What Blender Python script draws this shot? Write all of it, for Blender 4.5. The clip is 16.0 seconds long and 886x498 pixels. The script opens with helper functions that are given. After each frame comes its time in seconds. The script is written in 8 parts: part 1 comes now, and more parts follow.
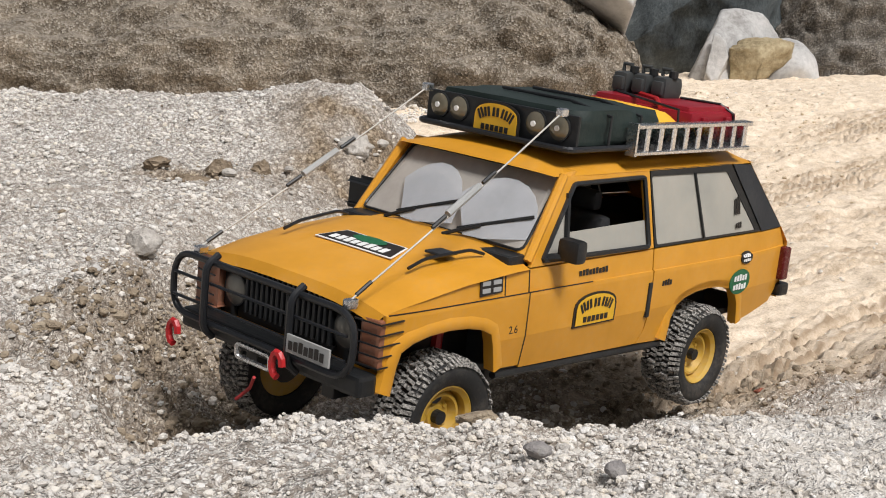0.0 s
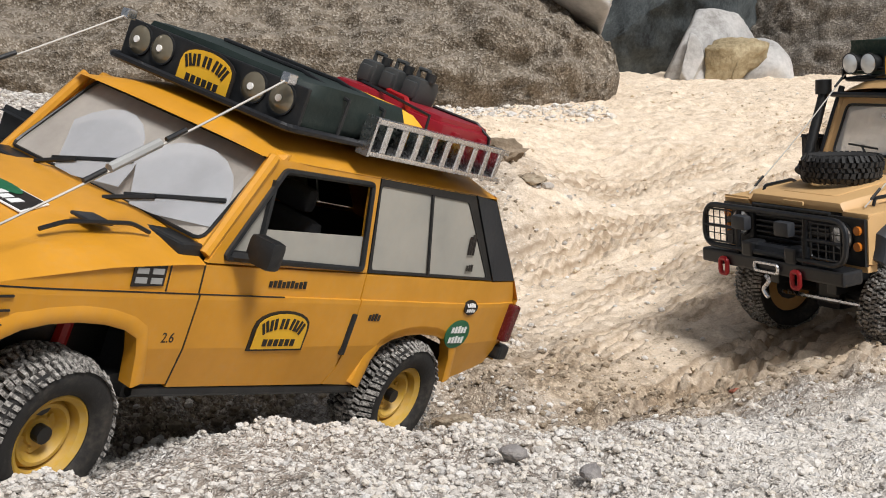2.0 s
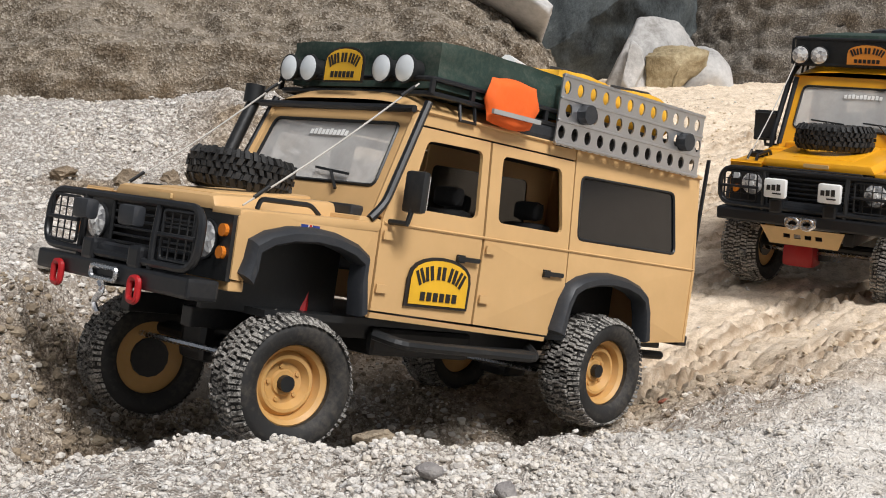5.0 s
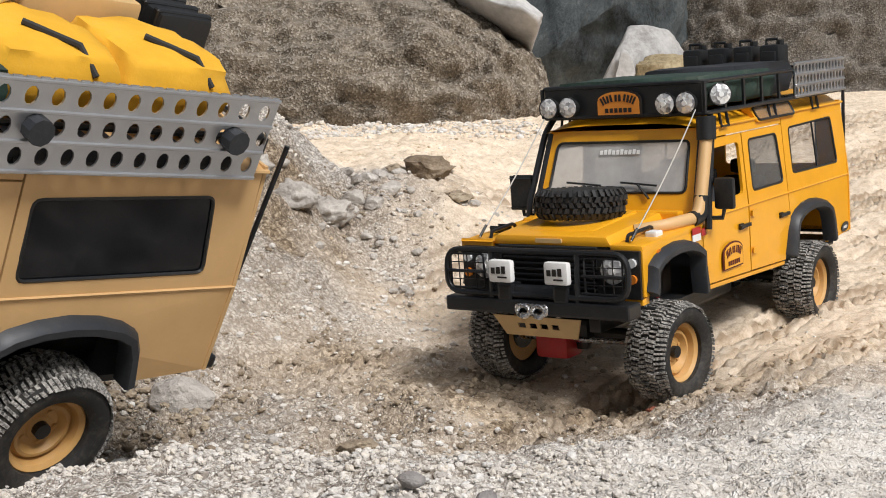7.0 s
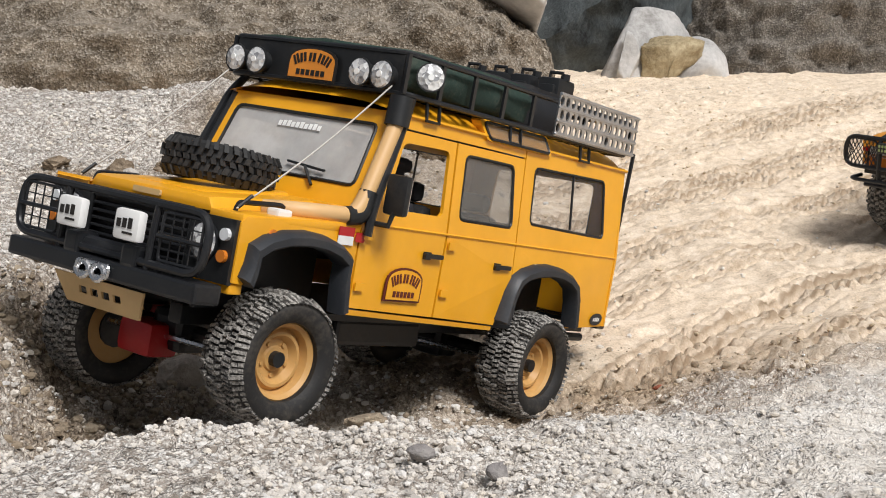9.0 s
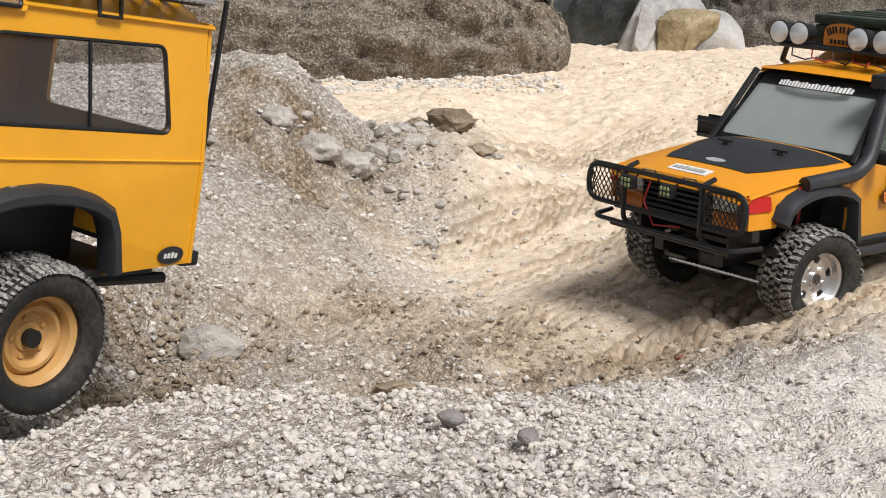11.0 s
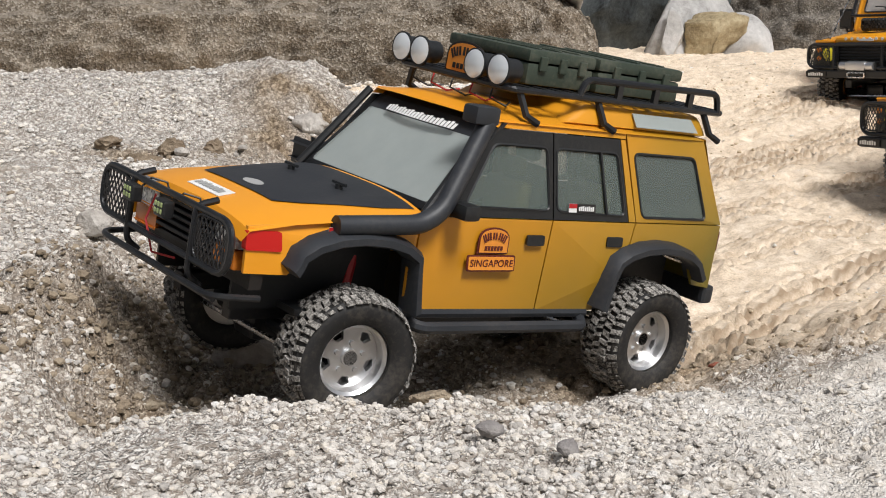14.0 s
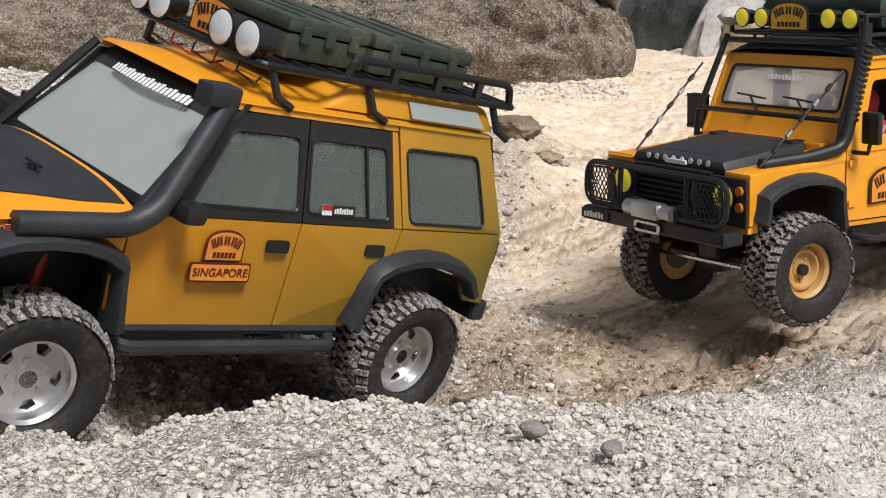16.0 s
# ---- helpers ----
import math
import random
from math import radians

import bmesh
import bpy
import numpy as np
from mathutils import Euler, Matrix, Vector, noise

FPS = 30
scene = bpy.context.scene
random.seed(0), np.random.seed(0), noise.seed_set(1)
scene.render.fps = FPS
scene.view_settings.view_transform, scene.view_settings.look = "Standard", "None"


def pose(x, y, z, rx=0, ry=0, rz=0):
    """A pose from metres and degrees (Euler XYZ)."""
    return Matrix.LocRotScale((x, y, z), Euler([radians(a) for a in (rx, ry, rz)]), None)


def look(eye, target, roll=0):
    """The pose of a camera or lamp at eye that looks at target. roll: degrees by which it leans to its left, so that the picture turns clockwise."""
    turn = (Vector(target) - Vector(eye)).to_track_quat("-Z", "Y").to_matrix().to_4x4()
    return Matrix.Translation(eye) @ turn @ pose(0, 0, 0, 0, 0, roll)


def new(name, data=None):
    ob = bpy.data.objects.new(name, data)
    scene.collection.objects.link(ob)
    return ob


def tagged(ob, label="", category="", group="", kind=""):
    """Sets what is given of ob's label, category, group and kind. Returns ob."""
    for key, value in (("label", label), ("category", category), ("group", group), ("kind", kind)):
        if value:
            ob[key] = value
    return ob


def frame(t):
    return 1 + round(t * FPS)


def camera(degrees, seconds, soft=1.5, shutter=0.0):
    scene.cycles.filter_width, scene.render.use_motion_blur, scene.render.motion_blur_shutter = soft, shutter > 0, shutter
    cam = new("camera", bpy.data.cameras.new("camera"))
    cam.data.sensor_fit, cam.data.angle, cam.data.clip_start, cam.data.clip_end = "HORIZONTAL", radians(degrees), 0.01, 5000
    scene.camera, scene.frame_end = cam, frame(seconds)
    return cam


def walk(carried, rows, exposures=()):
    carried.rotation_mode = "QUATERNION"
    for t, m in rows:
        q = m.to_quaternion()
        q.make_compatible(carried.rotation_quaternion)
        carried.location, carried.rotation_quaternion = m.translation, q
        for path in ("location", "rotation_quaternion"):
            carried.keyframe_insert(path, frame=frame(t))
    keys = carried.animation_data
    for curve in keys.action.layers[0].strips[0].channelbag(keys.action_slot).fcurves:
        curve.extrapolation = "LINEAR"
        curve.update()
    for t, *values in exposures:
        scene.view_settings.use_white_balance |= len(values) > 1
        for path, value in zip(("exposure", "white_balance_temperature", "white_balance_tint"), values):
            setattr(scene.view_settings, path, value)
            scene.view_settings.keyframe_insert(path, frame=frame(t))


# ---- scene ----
# The camera: a phone held low over the gravel, turning a little as the convoy passes.
cam = camera(37.65, 16.0, soft=1.0)
walk(cam, [
    (0, pose(-0.000, -0.000, 0.300, 82.0, -0.0, 0.0)),
    (0.5, pose(0.001, 0.000, 0.301, 81.93, -0.13, -0.35)),
    (1, pose(0.001, -0.001, 0.303, 81.92, -0.07, -0.58)),
    (1.5, pose(-0.002, -0.000, 0.301, 81.93, -0.07, -0.82)),
    (2, pose(0.001, -0.001, 0.303, 81.93, -0.04, -1.0)),
    (2.5, pose(0.006, -0.000, 0.304, 81.94, -0.05, -1.25)),
    (3, pose(0.008, -0.000, 0.306, 81.93, -0.15, -1.7)),
    (5.5, pose(0.019, -0.000, 0.310, 82.23, -0.3, -3.39)),
    (6, pose(0.020, -0.001, 0.310, 82.38, -0.23, -3.43)),
    (6.5, pose(0.022, -0.000, 0.310, 82.45, -0.29, -3.46)),
    (7, pose(0.024, 0.002, 0.309, 82.51, -0.16, -3.52)),
    (7.5, pose(0.023, 0.003, 0.310, 82.49, -0.11, -3.64)),
    (8, pose(0.023, 0.002, 0.310, 82.35, -0.17, -3.66)),
    (8.5, pose(0.023, 0.003, 0.308, 82.11, -0.22, -3.6)),
    (9, pose(0.021, 0.002, 0.303, 81.84, -0.11, -3.38)),
    (9.5, pose(0.016, 0.002, 0.299, 81.45, -0.16, -3.16)),
    (10, pose(0.011, 0.003, 0.296, 81.13, 0.06, -2.93)),
    (12.5, pose(0.013, 0.005, 0.298, 80.73, 0.01, -2.83)),
    (13, pose(0.011, 0.004, 0.297, 80.76, 0.18, -2.6)),
    (13.5, pose(0.008, 0.003, 0.297, 80.82, 0.26, -2.26)),
    (14, pose(0.005, 0.005, 0.301, 80.94, 0.33, -1.83)),
    (14.5, pose(0.003, 0.006, 0.298, 81.02, 0.5, -1.39)),
    (15, pose(0.002, 0.007, 0.298, 81.02, 0.26, -0.98)),
    (15.5, pose(0.002, 0.007, 0.298, 81.07, 0.39, -0.62)),
    (16, pose(-0.000, 0.007, 0.299, 81.06, 0.35, -0.35)),
])

# ---- light: a bright overcast sky ----
world = bpy.data.worlds.new("sky")
scene.world = world
world.use_nodes = True
sky = world.node_tree.nodes.new("ShaderNodeTexSky")
sky.sky_type = "NISHITA"
sky.sun_disc = False
sky.sun_elevation = radians(62)
sky.sun_rotation = radians(148)
sky.air_density, sky.dust_density, sky.ozone_density = 1.0, 4.0, 1.0
soften = world.node_tree.nodes.new("ShaderNodeHueSaturation")
soften.inputs["Saturation"].default_value = 0.35
world.node_tree.links.new(sky.outputs[0], soften.inputs["Color"])
world.node_tree.links.new(soften.outputs[0], world.node_tree.nodes["Background"].inputs["Color"])
world.node_tree.nodes["Background"].inputs["Strength"].default_value = 0.060
sun = new("sun", bpy.data.lights.new("sun", "SUN"))
sun.data.energy, sun.data.angle, sun.data.color = 3.4, radians(18), (1.0, 0.985, 0.985)
sun.matrix_world = look((1.5, -1.3, 3.0), (0.1, 0.9, 0.0))
scene.view_settings.exposure = 0.05

# ---- materials ----
def nodes_of(name):
    m = bpy.data.materials.new(name)
    m.use_nodes = True
    return m, m.node_tree.nodes, m.node_tree.links, m.node_tree.nodes["Principled BSDF"]


def noise_node(n, l, co, scale, detail=4.0, rough=0.6):
    t = n.new("ShaderNodeTexNoise")
    t.inputs["Scale"].default_value, t.inputs["Detail"].default_value, t.inputs["Roughness"].default_value = scale, detail, rough
    l.new(co, t.inputs["Vector"])
    return t.outputs["Fac"]


def ramp(n, l, fac, stops):
    r = n.new("ShaderNodeValToRGB")
    while len(r.color_ramp.elements) < len(stops):
        r.color_ramp.elements.new(0.5)
    for e, (p, c) in zip(r.color_ramp.elements, stops):
        e.position, e.color = p, (*c, 1)
    l.new(fac, r.inputs["Fac"])
    return r.outputs["Color"]


def mixed(n, l, fac, a, b, how="MIX"):
    m = n.new("ShaderNodeMix")
    m.data_type, m.blend_type = "RGBA", how
    for s, v in ((m.inputs[0], fac), (m.inputs[6], a), (m.inputs[7], b)):
        if isinstance(v, (int, float)):
            s.default_value = v
        elif isinstance(v, tuple):
            s.default_value = (*v, 1)
        else:
            l.new(v, s)
    return m.outputs[2]


def bumped(n, l, bsdf, height, strength, distance):
    b = n.new("ShaderNodeBump")
    b.inputs["Strength"].default_value, b.inputs["Distance"].default_value = strength, distance
    l.new(height, b.inputs["Height"])
    l.new(b.outputs["Normal"], bsdf.inputs["Normal"])


def mat(name, color, rough=0.5, metal=0.0, dust=0.0, grain=0.0, coat=0.0, dust_color=(0.42, 0.35, 0.27), spread=0.12):
    """A painted, plastic or metal surface with faint mottling and patches of dried dust."""
    m, n, l, b = nodes_of(name)
    co = n.new("ShaderNodeTexCoord").outputs["Object"]
    fine, broad = noise_node(n, l, co, 260, 5), noise_node(n, l, co, 22, 4)
    dark = tuple(c * (1 - spread) for c in color)
    light = tuple(min(1, c * (1 + spread)) for c in color)
    c = ramp(n, l, broad, [(0.3, dark), (0.7, light)])
    if dust:
        spots = ramp(n, l, mixed(n, l, 0.5, fine, broad), [(0.52 - 0.2 * dust, (0, 0, 0)), (0.85 - 0.15 * dust, (dust, dust, dust))])
        c = mixed(n, l, spots, c, dust_color)
        r = ramp(n, l, spots, [(0, (rough,) * 3), (1, (min(1, rough + 0.35),) * 3)])
        l.new(r, b.inputs["Roughness"])
    else:
        r = ramp(n, l, fine, [(0.3, (max(0, rough - 0.06),) * 3), (0.7, (min(1, rough + 0.08),) * 3)])
        l.new(r, b.inputs["Roughness"])
    l.new(c, b.inputs["Base Color"])
    b.inputs["Metallic"].default_value = metal
    b.inputs["Coat Weight"].default_value = coat
    if grain:
        bumped(n, l, b, fine, grain, 0.0006)
    return m


def glass_mat(name, color, rough, alpha, vary=0.2):
    """Dusty acrylic: part clear, part hazy."""
    m, n, l, b = nodes_of(name)
    co = n.new("ShaderNodeTexCoord").outputs["Object"]
    haze = noise_node(n, l, co, 30, 5)
    l.new(ramp(n, l, haze, [(0.3, (alpha * (1 - vary),) * 3), (0.7, (min(1, alpha * (1 + vary)),) * 3)]), b.inputs["Alpha"])
    b.inputs["Base Color"].default_value = (*color, 1)
    b.inputs["Roughness"].default_value = rough
    return m


def glow_mat(name, color, strength):
    m, n, l, b = nodes_of(name)
    b.inputs["Base Color"].default_value = (*color, 1)
    b.inputs["Emission Color"].default_value = (*color, 1)
    b.inputs["Emission Strength"].default_value = strength
    b.inputs["Roughness"].default_value = 0.25
    return m


def stone_mat(name, stops, scale, bump=0.6, rough=0.95, island=0.0, pits=0.0, streak=0.0, dusted=None):
    m, n, l, b = nodes_of(name)
    co = n.new("ShaderNodeTexCoord").outputs["Object"]
    if streak:
        mp = n.new("ShaderNodeMapping")
        mp.inputs["Scale"].default_value = (1, 1, streak)
        l.new(co, mp.inputs["Vector"])
        co = mp.outputs[0]
    f1, f2, f3 = noise_node(n, l, co, scale, 6, 0.65), noise_node(n, l, co, scale * 7, 5, 0.7), noise_node(n, l, co, scale * 0.22, 3)
    f = mixed(n, l, 0.4, f1, f2)
    f = mixed(n, l, 0.25, f, f3)
    c = ramp(n, l, f, stops)
    if island:
        geo = n.new("ShaderNodeNewGeometry")
        c = mixed(n, l, island, c, ramp(n, l, geo.outputs["Random Per Island"], [(0.0, (0.26, 0.235, 0.21)), (0.22, (0.58, 0.535, 0.48)), (0.5, (0.85, 0.79, 0.71)), (0.72, (0.74, 0.645, 0.51)), (0.88, (0.92, 0.90, 0.86)), (1.0, (0.42, 0.41, 0.40))]))
    if pits:
        v = n.new("ShaderNodeTexVoronoi")
        v.inputs["Scale"].default_value = scale * 19
        l.new(co, v.inputs["Vector"])
        c = mixed(n, l, pits, c, ramp(n, l, v.outputs["Color"], [(0.15, (0.06, 0.048, 0.035)), (0.55, (0.24, 0.2, 0.15)), (0.85, (0.68, 0.62, 0.53))]))
        bumped(n, l, b, mixed(n, l, 0.5, f2, v.outputs["Distance"]), bump, 0.006)
    else:
        bumped(n, l, b, f2, bump, 0.004)
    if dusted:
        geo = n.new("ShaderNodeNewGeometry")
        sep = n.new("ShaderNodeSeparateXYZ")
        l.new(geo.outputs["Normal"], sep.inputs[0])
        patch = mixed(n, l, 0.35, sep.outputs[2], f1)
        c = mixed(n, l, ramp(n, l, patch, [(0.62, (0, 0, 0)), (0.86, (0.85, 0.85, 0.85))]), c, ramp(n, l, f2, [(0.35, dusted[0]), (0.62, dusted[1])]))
    l.new(c, b.inputs["Base Color"])
    b.inputs["Roughness"].default_value = rough
    return m


def cells(n, l, co, scale):
    """Packed grains: a random shade for each grain, and the distance from its middle."""
    v = n.new("ShaderNodeTexVoronoi")
    v.inputs["Scale"].default_value = scale
    l.new(co, v.inputs["Vector"])
    return v.outputs["Color"], v.outputs["Distance"]


def ground_mat():
    """Pale gravel, warm sand and moist brown earth, with painted shade, by masks stored on the sheet."""
    m, n, l, b = nodes_of("ground")
    co = n.new("ShaderNodeTexCoord").outputs["Object"]
    fine, mid, broad = noise_node(n, l, co, 420, 6, 0.7), noise_node(n, l, co, 60, 6, 0.65), noise_node(n, l, co, 7, 4)
    warp = n.new("ShaderNodeVectorMath")
    warp.operation = "MULTIPLY_ADD"
    l.new(n.new("ShaderNodeTexNoise").outputs["Color"], warp.inputs[0])
    warp.inputs[0].links[0].from_node.inputs["Scale"].default_value = 170
    l.new(co, warp.inputs[0].links[0].from_node.inputs["Vector"])
    warp.inputs[1].default_value = (0.006, 0.006, 0.006)
    l.new(co, warp.inputs[2])
    shade_a, far_a = cells(n, l, warp.outputs[0], 215)
    shade_b, far_b = cells(n, l, warp.outputs[0], 560)
    f = mixed(n, l, 0.5, fine, mid)
    grain = mixed(n, l, 0.45, shade_a, shade_b)
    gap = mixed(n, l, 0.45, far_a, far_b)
    # Shade between the grains, painted as darker joints in the colour.
    gap_shade = ramp(n, l, gap, [(0.36, (1, 1, 1)), (0.66, (0.42, 0.39, 0.36))])
    gravel = ramp(n, l, grain, [(0.22, (0.42, 0.385, 0.345)), (0.40, (0.70, 0.65, 0.595)), (0.56, (0.88, 0.835, 0.775)), (0.76, (0.95, 0.925, 0.885))])
    gravel = mixed(n, l, ramp(n, l, f, [(0.38, (0.5, 0.5, 0.5)), (0.54, (0, 0, 0))]), gravel, (0.46, 0.415, 0.365))
    gravel = mixed(n, l, ramp(n, l, broad, [(0.48, (0, 0, 0)), (0.72, (0.35, 0.35, 0.35))]), gravel, (0.72, 0.62, 0.50))
    gravel = mixed(n, l, 1.0, gravel, gap_shade, "MULTIPLY")
    sand = ramp(n, l, f, [(0.36, (0.45, 0.355, 0.255)), (0.49, (0.735, 0.60, 0.45)), (0.61, (0.89, 0.77, 0.625))])
    earth = ramp(n, l, grain, [(0.25, (0.15, 0.108, 0.07)), (0.5, (0.36, 0.275, 0.185)), (0.72, (0.60, 0.49, 0.36))])
    earth = mixed(n, l, 0.8, earth, gap_shade, "MULTIPLY")

    def soil(name):
        a = n.new("ShaderNodeAttribute")
        a.attribute_name = name
        return a.outputs["Fac"]

    c = mixed(n, l, soil("sandy"), gravel, sand)
    silt = ramp(n, l, f, [(0.36, (0.52, 0.465, 0.40)), (0.48, (0.80, 0.75, 0.68)), (0.6, (0.92, 0.89, 0.84))])
    c = mixed(n, l, soil("pale"), c, mixed(n, l, 0.2, silt, gravel))
    # Ruts darkened in the colour: brown streaks plus the shade of their walls.
    c = mixed(n, l, soil("rut_shade"), c, mixed(n, l, soil("sandy"), (0.34, 0.295, 0.245), (0.26, 0.18, 0.11)))
    c = mixed(n, l, soil("damp_and_shade"), c, earth)
    l.new(c, b.inputs["Base Color"])
    b.inputs["Roughness"].default_value = 0.95
    b.inputs["Specular IOR Level"].default_value = 0.2
    lumps = mixed(n, l, soil("sandy"), ramp(n, l, gap, [(0.1, (1, 1, 1)), (0.65, (0, 0, 0))]), (0.5, 0.5, 0.5))
    bumped(n, l, b, mixed(n, l, 0.5, f, lumps), 1.0, 0.005)
    return m


def tread_mat():
    """Black rubber caked with pale dust, most of it on the faces of the blocks."""
    m, n, l, b = nodes_of("caked_tread")
    co = n.new("ShaderNodeTexCoord").outputs["Object"]
    fine, clump = noise_node(n, l, co, 520, 5, 0.7), noise_node(n, l, co, 75, 5, 0.65)
    cake = ramp(n, l, mixed(n, l, 0.5, fine, clump), [(0.40, (0.05, 0.05, 0.05)), (0.54, (0.95, 0.95, 0.95))])
    l.new(mixed(n, l, cake, (0.022, 0.021, 0.02), ramp(n, l, fine, [(0.35, (0.20, 0.185, 0.165)), (0.62, (0.50, 0.475, 0.435))])), b.inputs["Base Color"])
    b.inputs["Roughness"].default_value = 0.95
    bumped(n, l, b, mixed(n, l, 0.5, fine, clump), 1.0, 0.0025)
    return m


GROUND = ground_mat()
PEBBLE = stone_mat("pebble", [(0.3, (0.52, 0.475, 0.425)), (0.48, (0.80, 0.75, 0.69)), (0.65, (0.93, 0.90, 0.85))], 60, 0.7, 0.92, island=0.55)
DARK_CLOD = stone_mat("dark_clod", [(0.34, (0.1, 0.074, 0.048)), (0.49, (0.22, 0.165, 0.11)), (0.64, (0.4, 0.32, 0.23))], 40, 0.8, 0.96)
CLOD = stone_mat("clod", [(0.34, (0.17, 0.13, 0.088)), (0.49, (0.34, 0.27, 0.19)), (0.64, (0.5, 0.42, 0.31))], 40, 0.8, 0.96)
STONE = stone_mat("stone", [(0.36, (0.22, 0.195, 0.17)), (0.48, (0.47, 0.43, 0.385)), (0.62, (0.66, 0.62, 0.565))], 30, 0.9, 0.9)
DARK_STONE = stone_mat("dark_stone", [(0.3, (0.16, 0.15, 0.14)), (0.5, (0.27, 0.25, 0.24)), (0.7, (0.38, 0.36, 0.33))], 40, 0.6, 0.9)
RED_STONE = stone_mat("red_stone", [(0.3, (0.25, 0.07, 0.04)), (0.6, (0.42, 0.15, 0.09)), (0.8, (0.5, 0.3, 0.22))], 60, 0.5, 0.9)
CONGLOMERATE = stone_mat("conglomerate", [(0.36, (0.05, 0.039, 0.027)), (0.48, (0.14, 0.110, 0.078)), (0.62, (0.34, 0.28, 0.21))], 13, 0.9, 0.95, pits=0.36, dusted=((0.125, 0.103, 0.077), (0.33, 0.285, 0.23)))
DARK_CONGLOMERATE = stone_mat("dark_conglomerate", [(0.3, (0.045, 0.04, 0.033)), (0.5, (0.105, 0.092, 0.078)), (0.7, (0.22, 0.2, 0.17))], 12, 1.0, 0.95, pits=0.25)
BLUE_ROCK = stone_mat("blue_rock", [(0.38, (0.012, 0.015, 0.017)), (0.47, (0.05, 0.06, 0.063)), (0.56, (0.085, 0.098, 0.10)), (0.66, (0.18, 0.195, 0.195))], 17, 1.0, 0.75, streak=0.6)
GREY_ROCK = stone_mat("grey_rock", [(0.36, (0.2, 0.19, 0.175)), (0.48, (0.4, 0.39, 0.375)), (0.6, (0.55, 0.535, 0.515))], 9, 0.6, 0.88)
OCHRE_ROCK = stone_mat("ochre_rock", [(0.36, (0.1, 0.075, 0.04)), (0.48, (0.31, 0.245, 0.14)), (0.6, (0.5, 0.42, 0.27))], 14, 1.0, 0.92)
PINK_ROCK = stone_mat("pink_rock", [(0.3, (0.36, 0.29, 0.26)), (0.6, (0.52, 0.44, 0.4)), (0.8, (0.6, 0.52, 0.48))], 9, 0.5, 0.9)
SAND_CLOD = stone_mat("sand_clod", [(0.3, (0.42, 0.32, 0.21)), (0.5, (0.62, 0.5, 0.35)), (0.7, (0.74, 0.62, 0.46))], 50, 0.6, 0.95)
YELLOW = mat("yellow_paint", (0.80, 0.37, 0.012), 0.36, dust=0.08, coat=0.25, spread=0.06)
MUSTARD = mat("mustard_paint", (0.62, 0.28, 0.018), 0.42, dust=0.2, coat=0.1, spread=0.1)
TAN = mat("tan_paint", (0.60, 0.375, 0.165), 0.5, dust=0.12, spread=0.06)
AMBER = mat("amber_paint", (0.82, 0.34, 0.012), 0.36, dust=0.08, coat=0.25, spread=0.06)
BLACK = mat("black_plastic", (0.011, 0.012, 0.013), 0.45, dust=0.06, grain=0.3)
MATTE = mat("matte_black_paint", (0.02, 0.022, 0.026), 0.55, dust=0.08, grain=0.2)
FLARE = mat("grey_black_flare", (0.022, 0.025, 0.030), 0.5, dust=0.08, grain=0.3)
STEEL = mat("black_steel", (0.010, 0.011, 0.013), 0.36, dust=0.06)
CHROME = mat("bright_metal", (0.75, 0.75, 0.76), 0.25, 1.0, spread=0.05)
ALLOY = mat("aluminium", (0.60, 0.61, 0.63), 0.42, 1.0, dust=0.15, spread=0.06)
SIDEWALL = mat("tyre_sidewall", (0.014, 0.0135, 0.013), 0.7, dust=0.2, grain=0.5)
TREAD = tread_mat()
CLEAN_TYRE = mat("clean_tyre", (0.016, 0.016, 0.016), 0.7, dust=0.12, grain=0.3)
TAN_RIM = mat("tan_rim", (0.55, 0.31, 0.10), 0.5, dust=0.3)
GOLD_RIM = mat("yellow_rim", (0.50, 0.30, 0.03), 0.5, dust=0.45)
SILVER_RIM = mat("silver_rim", (0.72, 0.72, 0.72), 0.3, 0.9, dust=0.15)
GREEN_CLOTH = mat("green_tarpaulin", (0.018, 0.042, 0.032), 0.8, dust=0.2, grain=0.6)
OLIVE = mat("olive_plastic", (0.035, 0.05, 0.035), 0.55, dust=0.25, grain=0.3)
YELLOW_CLOTH = mat("yellow_cloth", (0.72, 0.38, 0.02), 0.85, dust=0.15, grain=0.6)
BAG_CLOTH = mat("dark_green_bag", (0.010, 0.020, 0.017), 0.6, dust=0.05, grain=0.5)
RED_CASE = mat("dark_red_plastic", (0.26, 0.008, 0.018), 0.35, dust=0.06)
CAN_GREY = mat("dark_grey_can", (0.04, 0.043, 0.043), 0.5, dust=0.08)
RED_PAINT = mat("red_paint", (0.42, 0.012, 0.015), 0.4, dust=0.1)
ORANGE_CLOTH = mat("orange_cloth", (0.85, 0.13, 0.015), 0.8, grain=0.4)
SAND_BOX = mat("sand_coloured_box", (0.60, 0.40, 0.18), 0.5, dust=0.1)
WHITE = mat("white_plastic", (0.78, 0.78, 0.76), 0.4)
SILVER_GREY = mat("grey_band", (0.35, 0.35, 0.34), 0.5)
SIGN_YELLOW = mat("sign_yellow", (0.75, 0.42, 0.02), 0.5)
SIGN_ORANGE = mat("sign_orange", (0.72, 0.26, 0.03), 0.5)
INK = mat("black_ink", (0.015, 0.012, 0.01), 0.5)
RED_INK = mat("dark_red_ink", (0.10, 0.012, 0.008), 0.5)
GREEN_INK = mat("green_ink", (0.01, 0.12, 0.05), 0.5)
BLUE_INK = mat("blue_ink", (0.02, 0.04, 0.2), 0.5)
CLOTH_DARK = mat("dark_cloth", (0.02, 0.02, 0.025), 0.85)
